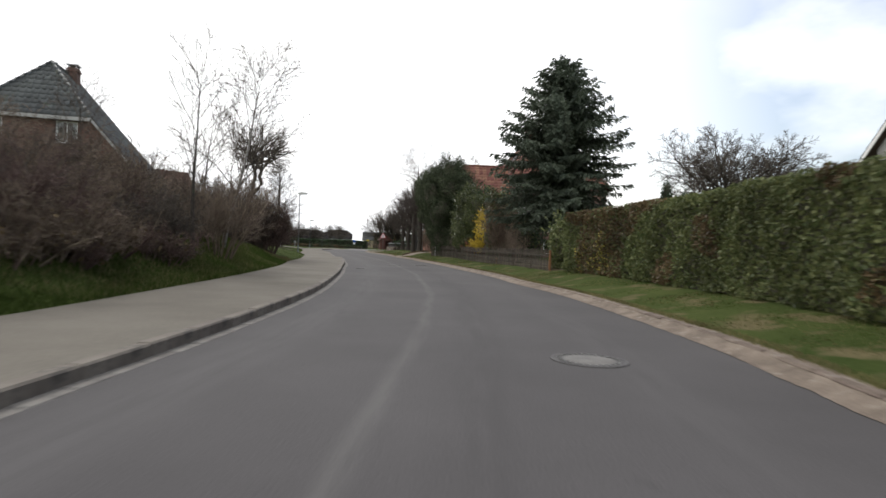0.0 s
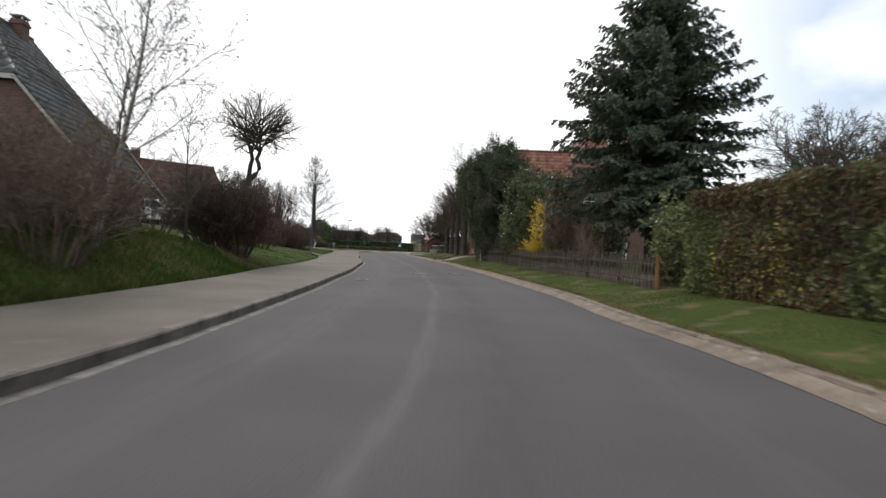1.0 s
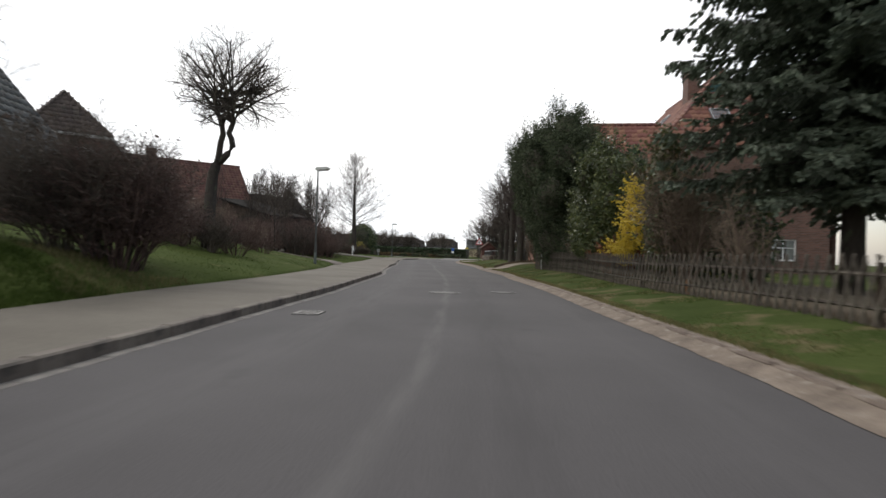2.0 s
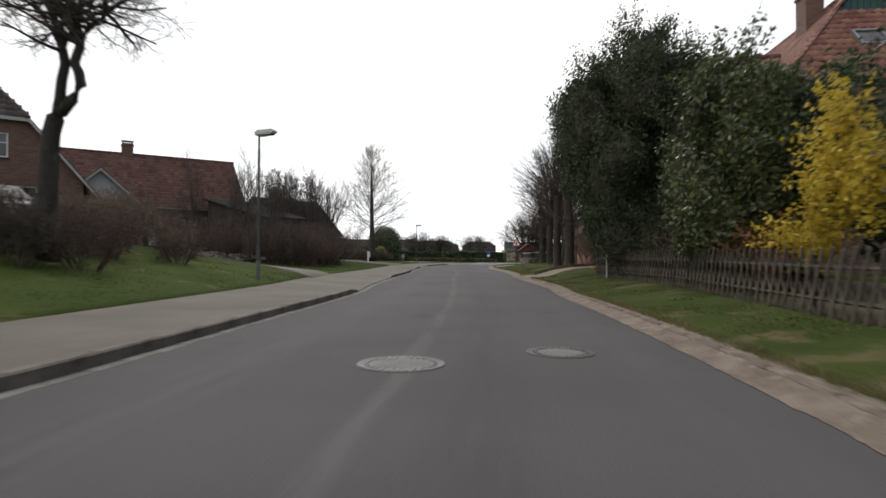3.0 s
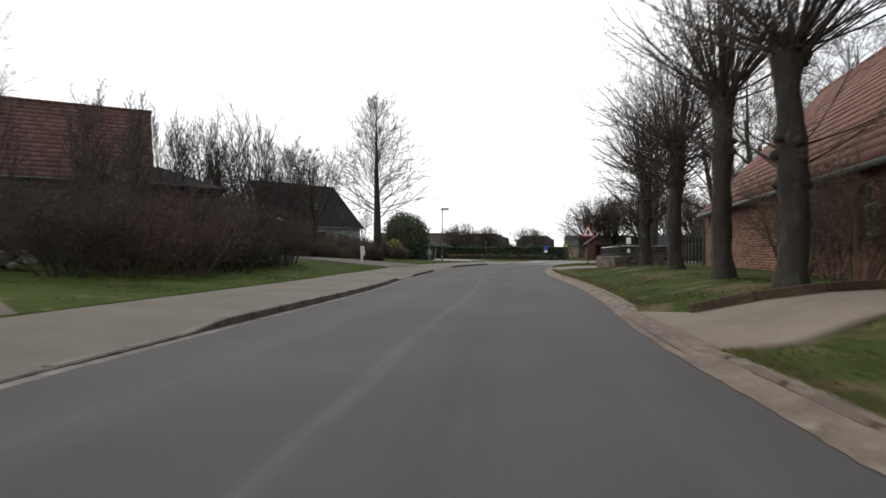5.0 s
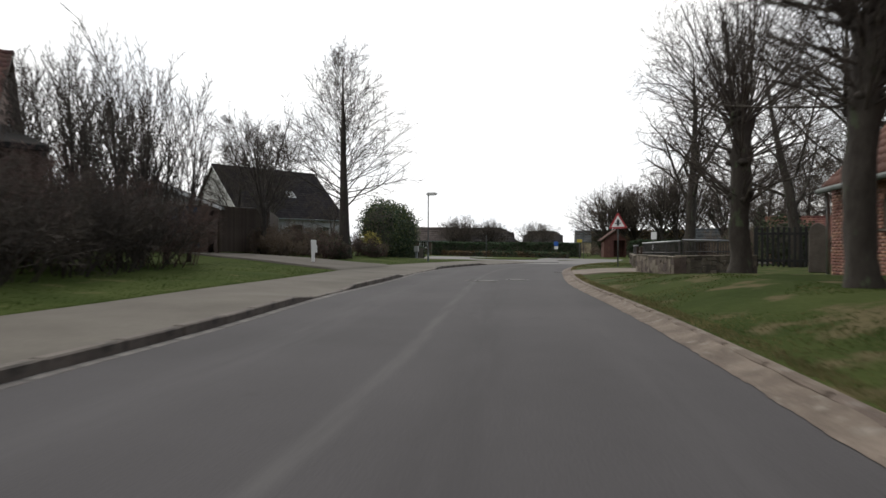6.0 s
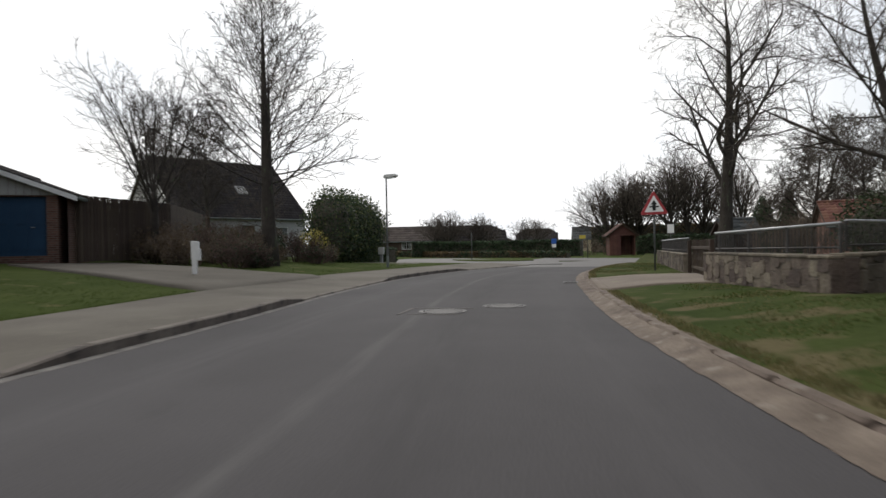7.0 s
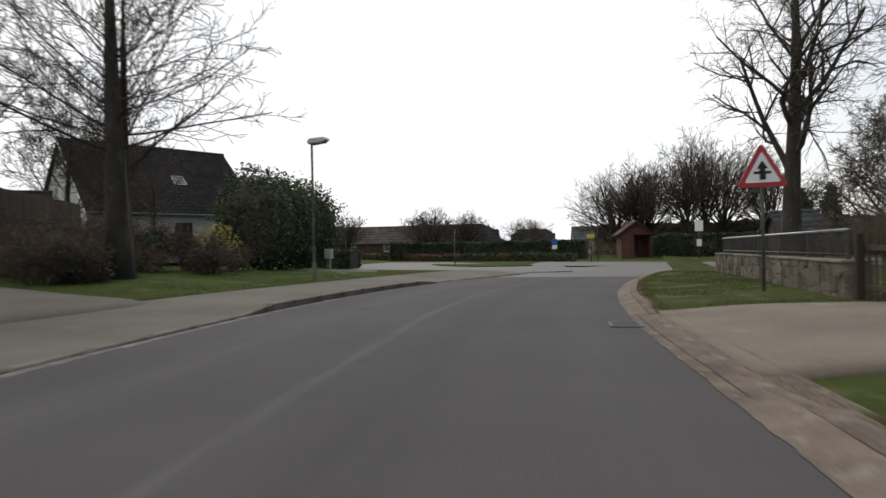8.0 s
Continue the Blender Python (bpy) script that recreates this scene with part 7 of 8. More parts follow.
VASE = [(13, 36, 0.56, 0, 0, 0.36, 0.6, 0.15), (7, 34, 0.5, 0.3, 0.05, 5), (4, 36, 0.5, 0.15, 0.1, 4), (4, 40, 0.5, 0.05, 0.12, 3), (0, 0, 0, 0, 0.14, 2)]
BIRCHY = [(24, 38, 0.36, 0, 0, 0.4, 0.2, 0.55), (8, 36, 0.45, 0.2, 0.09, 5), (6, 38, 0.5, 0.0, 0.12, 3), (0, 0, 0, 0, 0.12, 2)]
DOME = [(24, 42, 0.55, 0, 0, 0.42, 0.45, 0.2), (8, 34, 0.46, 0.15, 0.07, 6), (5, 36, 0.48, 0.05, 0.1, 4), (3, 38, 0.5, 0, 0.1, 2), (0, 0, 0, 0.0, 0.12, 2)]
ROUND = [(9, 55, 0.5, 0, 0, 0.55, 0.35, 0.3), (7, 45, 0.55, 0.35, 0.12, 4), (7, 42, 0.5, 0.15, 0.12, 3), (5, 42, 0.5, 0.0, 0.14, 2), (0, 0, 0, 0, 0.15, 2)]
SLIM = [(14, 34, 0.34, 0, 0, 0.4, 0.25, 0.5), (6, 36, 0.5, 0.4, 0.08, 4), (5, 38, 0.5, 0.2, 0.1, 3), (0, 0, 0, 0.1, 0.12, 2)]
UPRIGHT = [(18, 18, 0.5, 0, 0, 0.5, 0.05, 0.55), (10, 23, 0.36, 0.25, 0.03, 6), (2, 26, 0.4, 0.2, 0.06, 4), (0, 0, 0, 0.1, 0.08, 2)]
OAK = [(20, 44, 0.32, 0, 0, 0.42, 0.24, 0.45), (8, 45, 0.55, 0.2, 0.13, 6), (7, 46, 0.5, 0.0, 0.14, 4), (5, 44, 0.5, -0.05, 0.15, 3), (0, 0, 0, 0, 0.15, 2)]
OAK_ROUND = [(17, 55, 0.46, 0, 0, 0.42, 0.66, 0.1), (9, 44, 0.55, 0.25, 0.12, 5), (8, 44, 0.52, 0.1, 0.13, 4), (6, 42, 0.5, 0.05, 0.14, 3), (0, 0, 0, 0, 0.15, 2)]
THICK = [(22, 62, 0.42, 0, 0, 0.4, 0.08, 0.5), (8, 44, 0.55, 0.3, 0.12, 4), (6, 42, 0.5, 0.1, 0.13, 3), (6, 42, 0.5, 0.0, 0.14, 2), (0, 0, 0, 0, 0.15, 2)]



def gz(x, y):
    return (x, y, ground_z(x, y))


def build_right_garden():
    clipped_hedge("garden_hedge", "clipped mixed hedge, green with withered brown and yellow patches",
                  [(3.3, -14), (5.1, -5), (6.1, 2), (6.5, 8), (6.6, 13), (6.25, 18), (5.7, 21.6), (5.5, 22.8)], 2.08, 1.0, HEDGE_GREEN, 3, density=1150, size=0.05, wobble=0.19,
                  second=HEDGE_BROWN, second_share=0.12, third=HEDGE_YELLOW, patches=((32.4, 35.9, 1, 0.72, 2.4), (33.4, 36.0, 2, 0.07, 0.95), (33.7, 34.1, 2, 0.22, 1.35), (35.4, 35.8, 2, 0.2, 0.8)))
    spruce((6.6, 31.8, ground_z(6.6, 31.8)), 10.4, 3.6, 4)
    leafy_bush("variegated_bush", "pale green leafy shrub at the end of the hedge", [((5.3, 24.3, 1.3), (0.5, 0.75, 1.05)), ((5.55, 25.2, 1.0), (0.5, 0.6, 0.8))], 5000, 0.065, HEDGE_GREEN, 6, gz(5.35, 24.5), second=PALE_GLINT_LEAF, second_share=0.25, sprigs=70)
    lr = random.Random(120)
    blobs = [((2.5, 41.0, 2.4), (1.1, 1.3, 1.3)), ((3.1, 40.4, 2.4), (0.9, 1.1, 1.2)), ((2.3, 42.6, 2.5), (1.0, 1.0, 1.3))]
    for k in range(36):
        a, z = lr.uniform(0, 6.28), lr.uniform(0.9, 4.2)
        w = 1.0 if z < 3.2 else 0.8
        blobs.append(((2.8 + 0.85 * w * math.cos(a), 41.1 + 1.5 * w * math.sin(a), z), (lr.uniform(0.3, 0.6), lr.uniform(0.35, 0.65), lr.uniform(0.4, 0.8))))
    blobs += [((2.35, 40.8, 4.4), (0.2, 0.2, 0.6)), ((2.75, 40.5, 4.3), (0.18, 0.18, 0.8)), ((3.4, 40.4, 3.9), (0.25, 0.25, 0.6)), ((1.75, 40.3, 3.7), (0.2, 0.2, 0.5))]
    # the share of pale leaves paints glossy highlights into the laurel
    leafy_bush("laurel", "tall glossy green laurel behind the lattice fence", blobs,
               46000, 0.056, LAUREL, 12, gz(2.3, 41), sprigs=900, second=PALE_GLINT_LEAF, second_share=0.12, core=0.5, reach=(0.2, 0.7), rise=0.4, stretch=2.1, tufts=160)
    leafy_bush("forsythia", "forsythia in full yellow blossom behind the fence",
               [((3.0, 37.8, 1.2), (0.25, 0.35, 0.45)), ((2.85, 38.5, 1.15), (0.3, 0.5, 0.4)), ((3.1, 37.6, 1.9), (0.35, 0.55, 0.65)), ((3.15, 37.5, 2.7), (0.28, 0.4, 0.65)), ((3.3, 36.9, 2.0), (0.3, 0.45, 0.7))], 5600, 0.046, FORSYTHIA, 14, gz(3.1, 37.4), sprigs=170, core=0.25, shell=0.95, reach=(0.15, 0.42))
    leafy_bush("evergreen_shrub", "dark evergreen shrub in the garden", [((4.9, 37.6, 1.7), (1.1, 1.3, 1.4)), ((5.6, 36.4, 1.6), (1.2, 1.3, 1.4)), ((4.6, 39.2, 2.2), (0.9, 1.1, 1.3)), ((3.8, 43.4, 2.2), (1.2, 1.4, 1.8)), ((3.7, 43.6, 4.2), (0.9, 1.1, 1.3)), ((4.6, 41.4, 3.6), (0.9, 1.1, 1.4))], 15000, 0.09, HEDGE_DARK, 15, gz(5, 37.4), sprigs=80, second=HEDGE_GREEN, second_share=0.2)
    leafy_bush("rusty_shrub", "low shrub with rusty leaves behind the fence", [((2.9, 39.2, 0.9), (0.6, 0.9, 0.6))], 1800, 0.08, RUST_LEAF, 16, gz(2.9, 39.2), sprigs=30)
    rng = random.Random(9)
    blobs = []
    for k in range(26):
        t = rng.random()
        z = 1.2 + 5.6 * t
        w = 1.0 if t < 0.75 else 0.65
        a = rng.uniform(0, 6.28)
        rr = (1.75 if t < 0.8 else 0.8) * rng.uniform(0.4, 1.0)
        blobs.append(((1.1 + (0.35 if z < 2.4 else 0) + rr * math.cos(a), 47.6 + rr * 1.55 * math.sin(a), z), (w * rng.uniform(0.7, 1.1), w * rng.uniform(0.8, 1.2), w * rng.uniform(0.8, 1.3))))
    blobs += [((2.2, 45.2, 5.3), (0.9, 1.2, 1.1)), ((2.4, 44.6, 4.0), (0.9, 1.2, 1.2)), ((-0.75, 50.9, 5.2), (0.9, 1.2, 1.0)), ((-0.6, 49.6, 5.8), (0.8, 1.0, 0.8)), ((-0.25, 50.6, 3.7), (1.1, 1.5, 0.9)), ((0.0, 51.2, 4.9), (1.1, 1.4, 1.1)), ((-0.25, 48.6, 4.6), (1.0, 1.5, 1.2)), ((0.6, 46.8, 6.0), (0.9, 1.1, 0.9)), ((1.8, 47.3, 6.0), (0.9, 1.1, 0.9)), ((0.1, 47.6, 5.6), (0.8, 1.1, 0.9)), ((0.9, 51.4, 2.6), (1.0, 1.1, 1.6)), ((0.3, 50.6, 6.0), (1.2, 1.5, 1.1)), ((1.7, 46.4, 1.5), (0.9, 1.6, 1.3)), ((0.65, 50.6, 1.2), (0.8, 1.0, 1.1)), ((0.35, 50.2, 2.4), (0.9, 1.1, 1.1)), ((1.0, 51.2, 1.4), (0.6, 0.6, 1.4)), ((0.8, 49.6, 1.4), (1.0, 1.4, 1.2)), ((0.9, 47.6, 4.0), (1.6, 2.4, 2.6)), ((1.2, 46.3, 6.7), (0.7, 0.8, 0.8))]
    leafy_bush("yew", "huge dark yew overhanging the verge", blobs, 150000, 0.046, YEW, 18, gz(0.9, 47.8), category="tree", sprigs=9000, core=0.74, trunk=(0.35, 2.0), stretch=2.4, reach=(0.4, 1.1), droop=-0.1, rise=0.5, tufts=520)
    shrub("bare_shrub", "brown bare shrub behind the fence", gz(2.2, 43.6), 1.6, 0.9, 10, 51, group="garden shrubs", leaves=120, leaf=RUST_LEAF)
    shrub("bare_shrub", "brown bare shrub behind the fence", gz(4.0, 34.2), 3.0, 0.9, 26, 52, group="garden shrubs", dense=3)
    leafy_bush("evergreen_shrub", "slim olive-green evergreen shrub beside the forsythia", [((3.6, 34.9, 1.5), (0.5, 0.65, 1.3)), ((3.62, 35.0, 2.9), (0.46, 0.55, 1.0)), ((3.6, 34.8, 3.7), (0.28, 0.32, 0.5))], 6000, 0.07, LAUREL, 57, gz(3.75, 34.9), second=HEDGE_BROWN, second_share=0.25, sprigs=160, core=0.5)
    shrub("bare_shrub", "brown bare shrub behind the fence", gz(4.6, 31.0), 1.8, 0.9, 10, 53, group="garden shrubs")
    for x, y, h, k in ((-0.42, 61.4, 2.0, 54), (-0.25, 60.0, 2.4, 55), (-0.12, 58.7, 1.9, 58)):
        shrub("climbing_shrub", "bare climbing shrub against the cottage wall", gz(x, y), h, 0.85, 12, k, group="wall shrubs", dense=3, kids=8)
    bare_tree("oak", "wide round-crowned bare oak behind the hedge", gz(29.0, 60.3), 13.2, 0.42, OAK_ROUND, 61, fat=0.022, wiggle=0.03, trunk_frac=0.46, fan=(0.15, 1.5))
    for x, y, h, s in ((14.2, 37.5, 5.6, 63), (15.2, 37.2, 4.9, 64)):
        leafy_bush("cypress", "slim dark conifer column in a far garden", [((x, y, h * 0.3), (0.6, 0.6, h * 0.32)), ((x, y, h * 0.62), (0.5, 0.5, h * 0.3)), ((x, y, h * 0.85), (0.28, 0.28, h * 0.16))], 2200, 0.1, HEDGE_DARK, s, gz(x, y), category="tree", group="cypresses")


def lime_tree(base, head, r, seed, burrs, low=30):
    """A pollarded trunk with burrs; long straight shoots spring from the burrs and from the head."""
    rng = random.Random(seed)
    top = thing("lime_tree", "pollarded bare lime with a knobbly trunk before the cottage", "tree", "pollarded limes", at=base)
    b = Vector(base)
    g, tw, thick = Geo(), Twigs(), []
    n = 30
    pts, rad = [], []
    sway = (rng.uniform(-0.06, 0.06), rng.uniform(-0.06, 0.06))
    swell = [(q, 0.22) for q in burrs] + [(head - 0.1, 0.35)]
    for k in range(n + 1):
        z = -0.25 + (head + 0.3) * k / n
        pts.append(b + Vector((sway[0] * math.sin(z * 1.3), sway[1] * math.sin(z * 1.7), z)))
        rad.append(r * (1.0 + 0.34 * math.exp(-max(z, 0) / 0.22) - 0.03 * z + sum(a * math.exp(-((z - q) / 0.2) ** 2) for q, a in swell)) * (0.7 if k == n else 1.0))
    sq = lambda w, k: 1 + 0.06 * math.sin(3 * w + seed) + 0.16 * noise.noise((1.4 * math.cos(w), 1.4 * math.sin(w) + seed, k * 0.28)) + 0.1 * noise.noise((3.1 * math.cos(w), 3.1 * math.sin(w), k * 0.7 + seed))
    g.tube(pts, rad, 18, True, sq)
    for q, count in [(q, 7) for q in burrs] + [(head, 12)]:
        for k in range(count):
            a = rng.uniform(0, 6.28)
            c = b + Vector((math.cos(a) * r * 1.05, math.sin(a) * r * 1.05, q + rng.uniform(-0.22, 0.2)))
            rough_ball(g, c, [r * rng.uniform(0.22, 0.5) for _ in range(3)], seed + k, 7)
    g.make("trunk", BARK, top, smooth=True)
    spec = [(4, 26, 0.36, 0.28, 0.045, 6), (3, 34, 0.45, 0.1, 0.09, 3), (0, 0, 0, 0.05, 0.1, 2)]
    for q, count, lo, hi, length in [(q, low, 4, 48, 1.9) for q in burrs] + [(head, 84, 14, 88, 2.5)]:
        for k in range(count):
            a, e = rng.uniform(0, 6.28), math.radians(rng.uniform(lo, hi))
            d = Vector((math.cos(a) * math.cos(e), math.sin(a) * math.cos(e), math.sin(e)))
            p = b + Vector((math.cos(a) * r * 0.9, math.sin(a) * r * 0.9, q + rng.uniform(-0.2, 0.2)))
            grow(tw, thick, rng, p, d, length * rng.uniform(0.7, 1.15), rng.uniform(0.013, 0.024), 0, spec)
    v, f = tw.arrays(4)
    arrays("crown", v, f, TWIG_DARK, top)


def build_limes():
    for i, (x, y, h, r, burrs) in enumerate(((-1.34, 57.36, 3.65, 0.2, (2.2, 1.75)), (-2.04, 60.33, 3.75, 0.2, (2.6,)), (-2.79, 65.72, 3.7, 0.2, (2.55, 3.1)), (-3.72, 71.2, 3.6, 0.21, (1.8, 2.7)))):
        lime_tree(gz(x, y), h, r, 70 + i, burrs, 5 if i < 2 else 30)
    for i, (x, y, h, r) in enumerate(((0.4, 88, 10.5, 0.28), (2.2, 84, 11.0, 0.3), (4.8, 90, 10.0, 0.28), (6.2, 80, 11, 0.3))):
        bare_tree("churchyard_tree", "bare tree inside the churchyard", gz(x, y), h, r, BROAD, 80 + i, fat=0.007, group="churchyard trees", wiggle=0.04)
    bare_tree("churchyard_tree", "tall bare tree with one heavy side limb behind the wall", gz(-3.7, 102.6), 15.0, 0.42, OAK, 85, fat=0.008, wiggle=0.03)
    leafy_bush("fir", "dark far conifer between bare trees", [((2, 128, 1.6), (1.4, 1.4, 1.6)), ((2, 128, 3.4), (0.9, 0.9, 1.3)), ((2, 128, 4.6), (0.4, 0.4, 0.8))], 2500, 0.16, HEDGE_DARK, 86, (2, 128, 0), category="tree", group="far firs")
    leafy_bush("fir", "dark far conifer between bare trees", [((4.5, 130, 1.8), (1.4, 1.4, 1.8)), ((4.5, 130, 3.8), (0.8, 0.8, 1.3)), ((4.5, 130, 5.0), (0.4, 0.4, 0.8))], 2500, 0.16, HEDGE_DARK, 87, (4.5, 130, 0), category="tree", group="far firs")
    for k, (x, y, h) in enumerate(((2.2, 110.5, 7.2), (5.2, 112.5, 7.8), (3.8, 116.0, 8.2), (7.5, 110.0, 7.4))):
        bare_tree("thicket_tree", "dense dark bushy tree behind the low brick building", (x, y, 0), h, 0.2, THICK, 470 + k, fat=0.012, group="bushy trees", wiggle=0.05)
    for k, (x, y, h) in enumerate(((-1.2, 103.5, 2.2), (0.6, 104.0, 2.4))):
        shrub("thicket_shrub", "brown shrub behind the churchyard wall", (x, y, 0), h, h * 0.7, 20, 480 + k, dense=3, group="churchyard shrubs")
    for i, (x, y, h) in enumerate(((-12.6, 142, 8.6), (-10.6, 141, 9.4), (-9.2, 144, 8.8), (-5.8, 139, 11.2), (-3.8, 141, 11.6), (-2.0, 144, 10.8), (1.6, 139, 9.6))):
        bare_tree("far_tree", "round-crowned bare far tree beyond the shelter", (x, y, 0), h * 1.08, 0.26, DOME, 90 + i, fat=0.015, group="far bare trees", wiggle=0.03, trunk_frac=0.3, fan=(0.05, 1.4))
    for i, (x, y, h) in enumerate(((-33.0, 135, 5.0), (-30.0, 131, 5.2), (-27.5, 134, 4.6), (-36.0, 200, 7.5), (-32, 196, 7.0), (-38, 128, 4.6))):
        bare_tree("far_tree", "small bare far tree beyond the junction", (x, y, 0), h, 0.14, DOME, 100 + i, fat=0.012, group="small far trees", wiggle=0.05, trunk_frac=0.34, fan=(0.1, 1.5))


def build_left_bank():
    rng = random.Random(17)
    # thicket on the bank
    spots = []
    for k in range(70):
        y = -4 + 27.5 * (k + rng.uniform(0.1, 0.9)) / 70
        d = rng.choice((0.9, 1.3, 1.8, 2.4, 3.0, 3.8) if y < 15 else (2.3, 2.8, 3.4, 4.0, 4.6, 5.4))
        if y < 15 or k % 4:
            spots.append((float(pave_l(y)) - d - rng.uniform(0, 0.4), y, d))
    for k, (x, y, d) in enumerate(spots):
        h = rng.uniform(1.1, 1.9) if d < 1.6 else rng.uniform(1.7, 2.7)
        h *= 0.68 if y > 19 else 0.67 if y < 12 else 0.8
        shrub("bank_shrub", "bare brown shrub in the thicket on the bank", gz(x, y), h, h * 0.8, 14, 200 + k, twig=rng.choice((TWIG_BROWN, TWIG_BROWN, TWIG_RED, TWIG)), group="bank thicket", dense=3, kids=8)
    # one large stool close to the footway
    shrub("bank_shrub", "large many-stemmed bare shrub on the grassy bank", gz(-5.75, 18.3), 2.2, 1.6, 26, 199, twig=TWIG_BROWN, group="bank thicket", dense=3, kids=9)
    for k in range(32):
        y = -2 + 17 * (k + rng.random()) / 32
        x = float(pave_l(y)) - rng.uniform(0.75, 1.3)
        h = rng.uniform(0.45, 0.85)
        shrub("bank_bramble", "low brown bramble at the foot of the bank", gz(x, y), h, h * 1.1, 12, 600 + k, twig=rng.choice((TWIG_BROWN, TWIG_RED)), group="bank brambles", dense=3, kids=7, leaves=60, leaf=HEDGE_BROWN)
    for k in range(12):
        y = rng.uniform(18.5, 27.0)
        x = float(pave_l(y)) - rng.uniform(2.9, 6.0)
        shrub("bank_shrub", "bare brown shrub in the thicket on the bank", gz(x, y), rng.uniform(1.4, 2.2), 1.3, 15, 420 + k, twig=rng.choice((TWIG_BROWN, TWIG)), group="bank thicket", dense=3, kids=8)
    for k, (x, y, h) in enumerate(((-17.5, 48.0, 1.9), (-18.6, 50.2, 2.1), (-19.8, 48.4, 2.3), (-21.0, 51.0, 2.3), (-16.4, 46.6, 1.7), (-22.4, 49.2, 2.4), (-15.6, 44.2, 1.6), (-14.0, 43.2, 1.3), (-13.0, 41.6, 1.4), (-12.2, 40.0, 1.3))):
        shrub("garden_shrub", "bare reddish-brown shrub beside the drive", gz(x, y), h, h * 0.75, 18, 445 + k, twig=TWIG_RED if k % 2 else TWIG_BROWN, group="shrubs beside the drive", dense=3, kids=9)
    bare_tree("young_tree", "thin bare young tree on the bank", gz(-5.75, 16.5), 4.7, 0.055, SLIM, 120, wiggle=0.03, fat=0.006)
    bare_tree("birch", "slender white-barked birch on the bank", gz(-6.3, 20.1), 5.7, 0.07, BIRCHY, 121, bark=BIRCH, lean=(0.16, 0.08), wiggle=0.03, buds=900, fat=0.006)
    bare_tree("young_tree", "thin bare young tree on the bank", gz(-7.2, 25.2), 3.9, 0.045, SLIM, 122, wiggle=0.04)
    bare_tree("young_tree", "thin bare young tree on the bank", gz(-7.2, 14.0), 2.9, 0.035, SLIM, 123, wiggle=0.04)
    bare_tree("young_tree", "thin bare young tree on the bank", gz(-8.6, 24.0), 4.4, 0.05, SLIM, 124, wiggle=0.04)
    for k, (x, y, h) in enumerate(((-7.4, 28.9, 2.0), (-8.1, 28.6, 2.3), (-8.2, 29.8, 2.1))):
        shrub("dense_shrub", "dense dark red-brown rounded shrub above the footway", gz(x, y), h, h * 0.62, 46, 240 + k, twig=TWIG if k else TWIG_RED, group="red-brown shrubs", dense=3, kids=12, leaves=1500, leaf=RUST_DARK, leaf_size=0.04)
    for k, (x, y, h) in enumerate(((-10.5, 37.0, 1.2), (-11.5, 36.7, 1.4), (-12.5, 37.3, 1.5), (-10.3, 38.3, 1.2), (-13.4, 38.2, 1.5), (-12.2, 38.4, 1.4))):
        shrub("bank_shrub", "dark bare shrub at the foot of the forked tree", gz(x, y), h, h * 0.75, 18, 640 + k, twig=TWIG_RED if k % 2 else TWIG, group="shrubs under the forked tree", dense=3, kids=9)
    # forked tree
    build_forked_tree()
    for k, (x, y, h) in enumerate(((-12.2, 40.8, 1.1), (-11.4, 42.6, 0.9), (-12.6, 43.8, 1.2), (-13.6, 45.4, 1.3), (-14.6, 47.0, 1.3), (-12.8, 38.4, 1.2))):
        shrub("low_shrub", "low bare shrub on the lawn edge", gz(x, y), h, h * 0.8, 12, 260 + k, group="lawn shrubs", twig=rng.choice((TWIG_BROWN, TWIG_RED)), dense=3)
    # big shrubs beyond the paved drive
    spots = [(-16.2, 57.0, 2.6), (-17.6, 58.6, 2.8), (-15.4, 60.0, 2.4), (-16.8, 61.5, 3.0), (-18.6, 60.5, 3.2), (-17.0, 63.8, 2.8), (-18.8, 64.8, 3.1), (-18.0, 67.2, 2.7), (-20.0, 67.8, 3.0), (-19.4, 70.0, 2.6),
             (-21.2, 71.0, 2.7), (-20.5, 63.0, 3.4), (-22.0, 66.0, 3.4), (-22.5, 69.0, 3.2), (-20.6, 59.6, 3.0), (-19.0, 57.0, 2.8), (-15.8, 58.4, 2.4), (-16.2, 62.6, 2.6), (-17.6, 65.4, 2.6), (-18.8, 68.6, 2.5), (-19.8, 71.4, 2.3), (-21.4, 61.4, 3.2), (-23.6, 64.4, 3.4), (-24.4, 68.4, 3.2), (-18.2, 59.8, 2.9), (-17.6, 62.2, 2.9), (-19.2, 66.2, 3.0), (-23.0, 60.6, 3.6), (-22.6, 62.6, 3.8), (-24.8, 62.4, 3.6), (-24.2, 65.6, 3.8), (-21.0, 64.6, 3.8), (-23.2, 67.2, 3.8), (-20.8, 66.6, 3.4), (-19.6, 61.6, 3.4)]
    # the darker twig materials put this bank's shade into the colour
    for k, (x, y, h) in enumerate(spots):
        shrub("garden_shrub", "big bare brown shrub in the garden bank, twigs toned down for shade", gz(x, y), h * (0.78 if x > -19.5 else 0.82), h * 0.7, 21, 280 + k, twig=rng.choice((TWIG_RED, TWIG, TWIG_DARK)), group="garden bank shrubs", dense=3, kids=9)
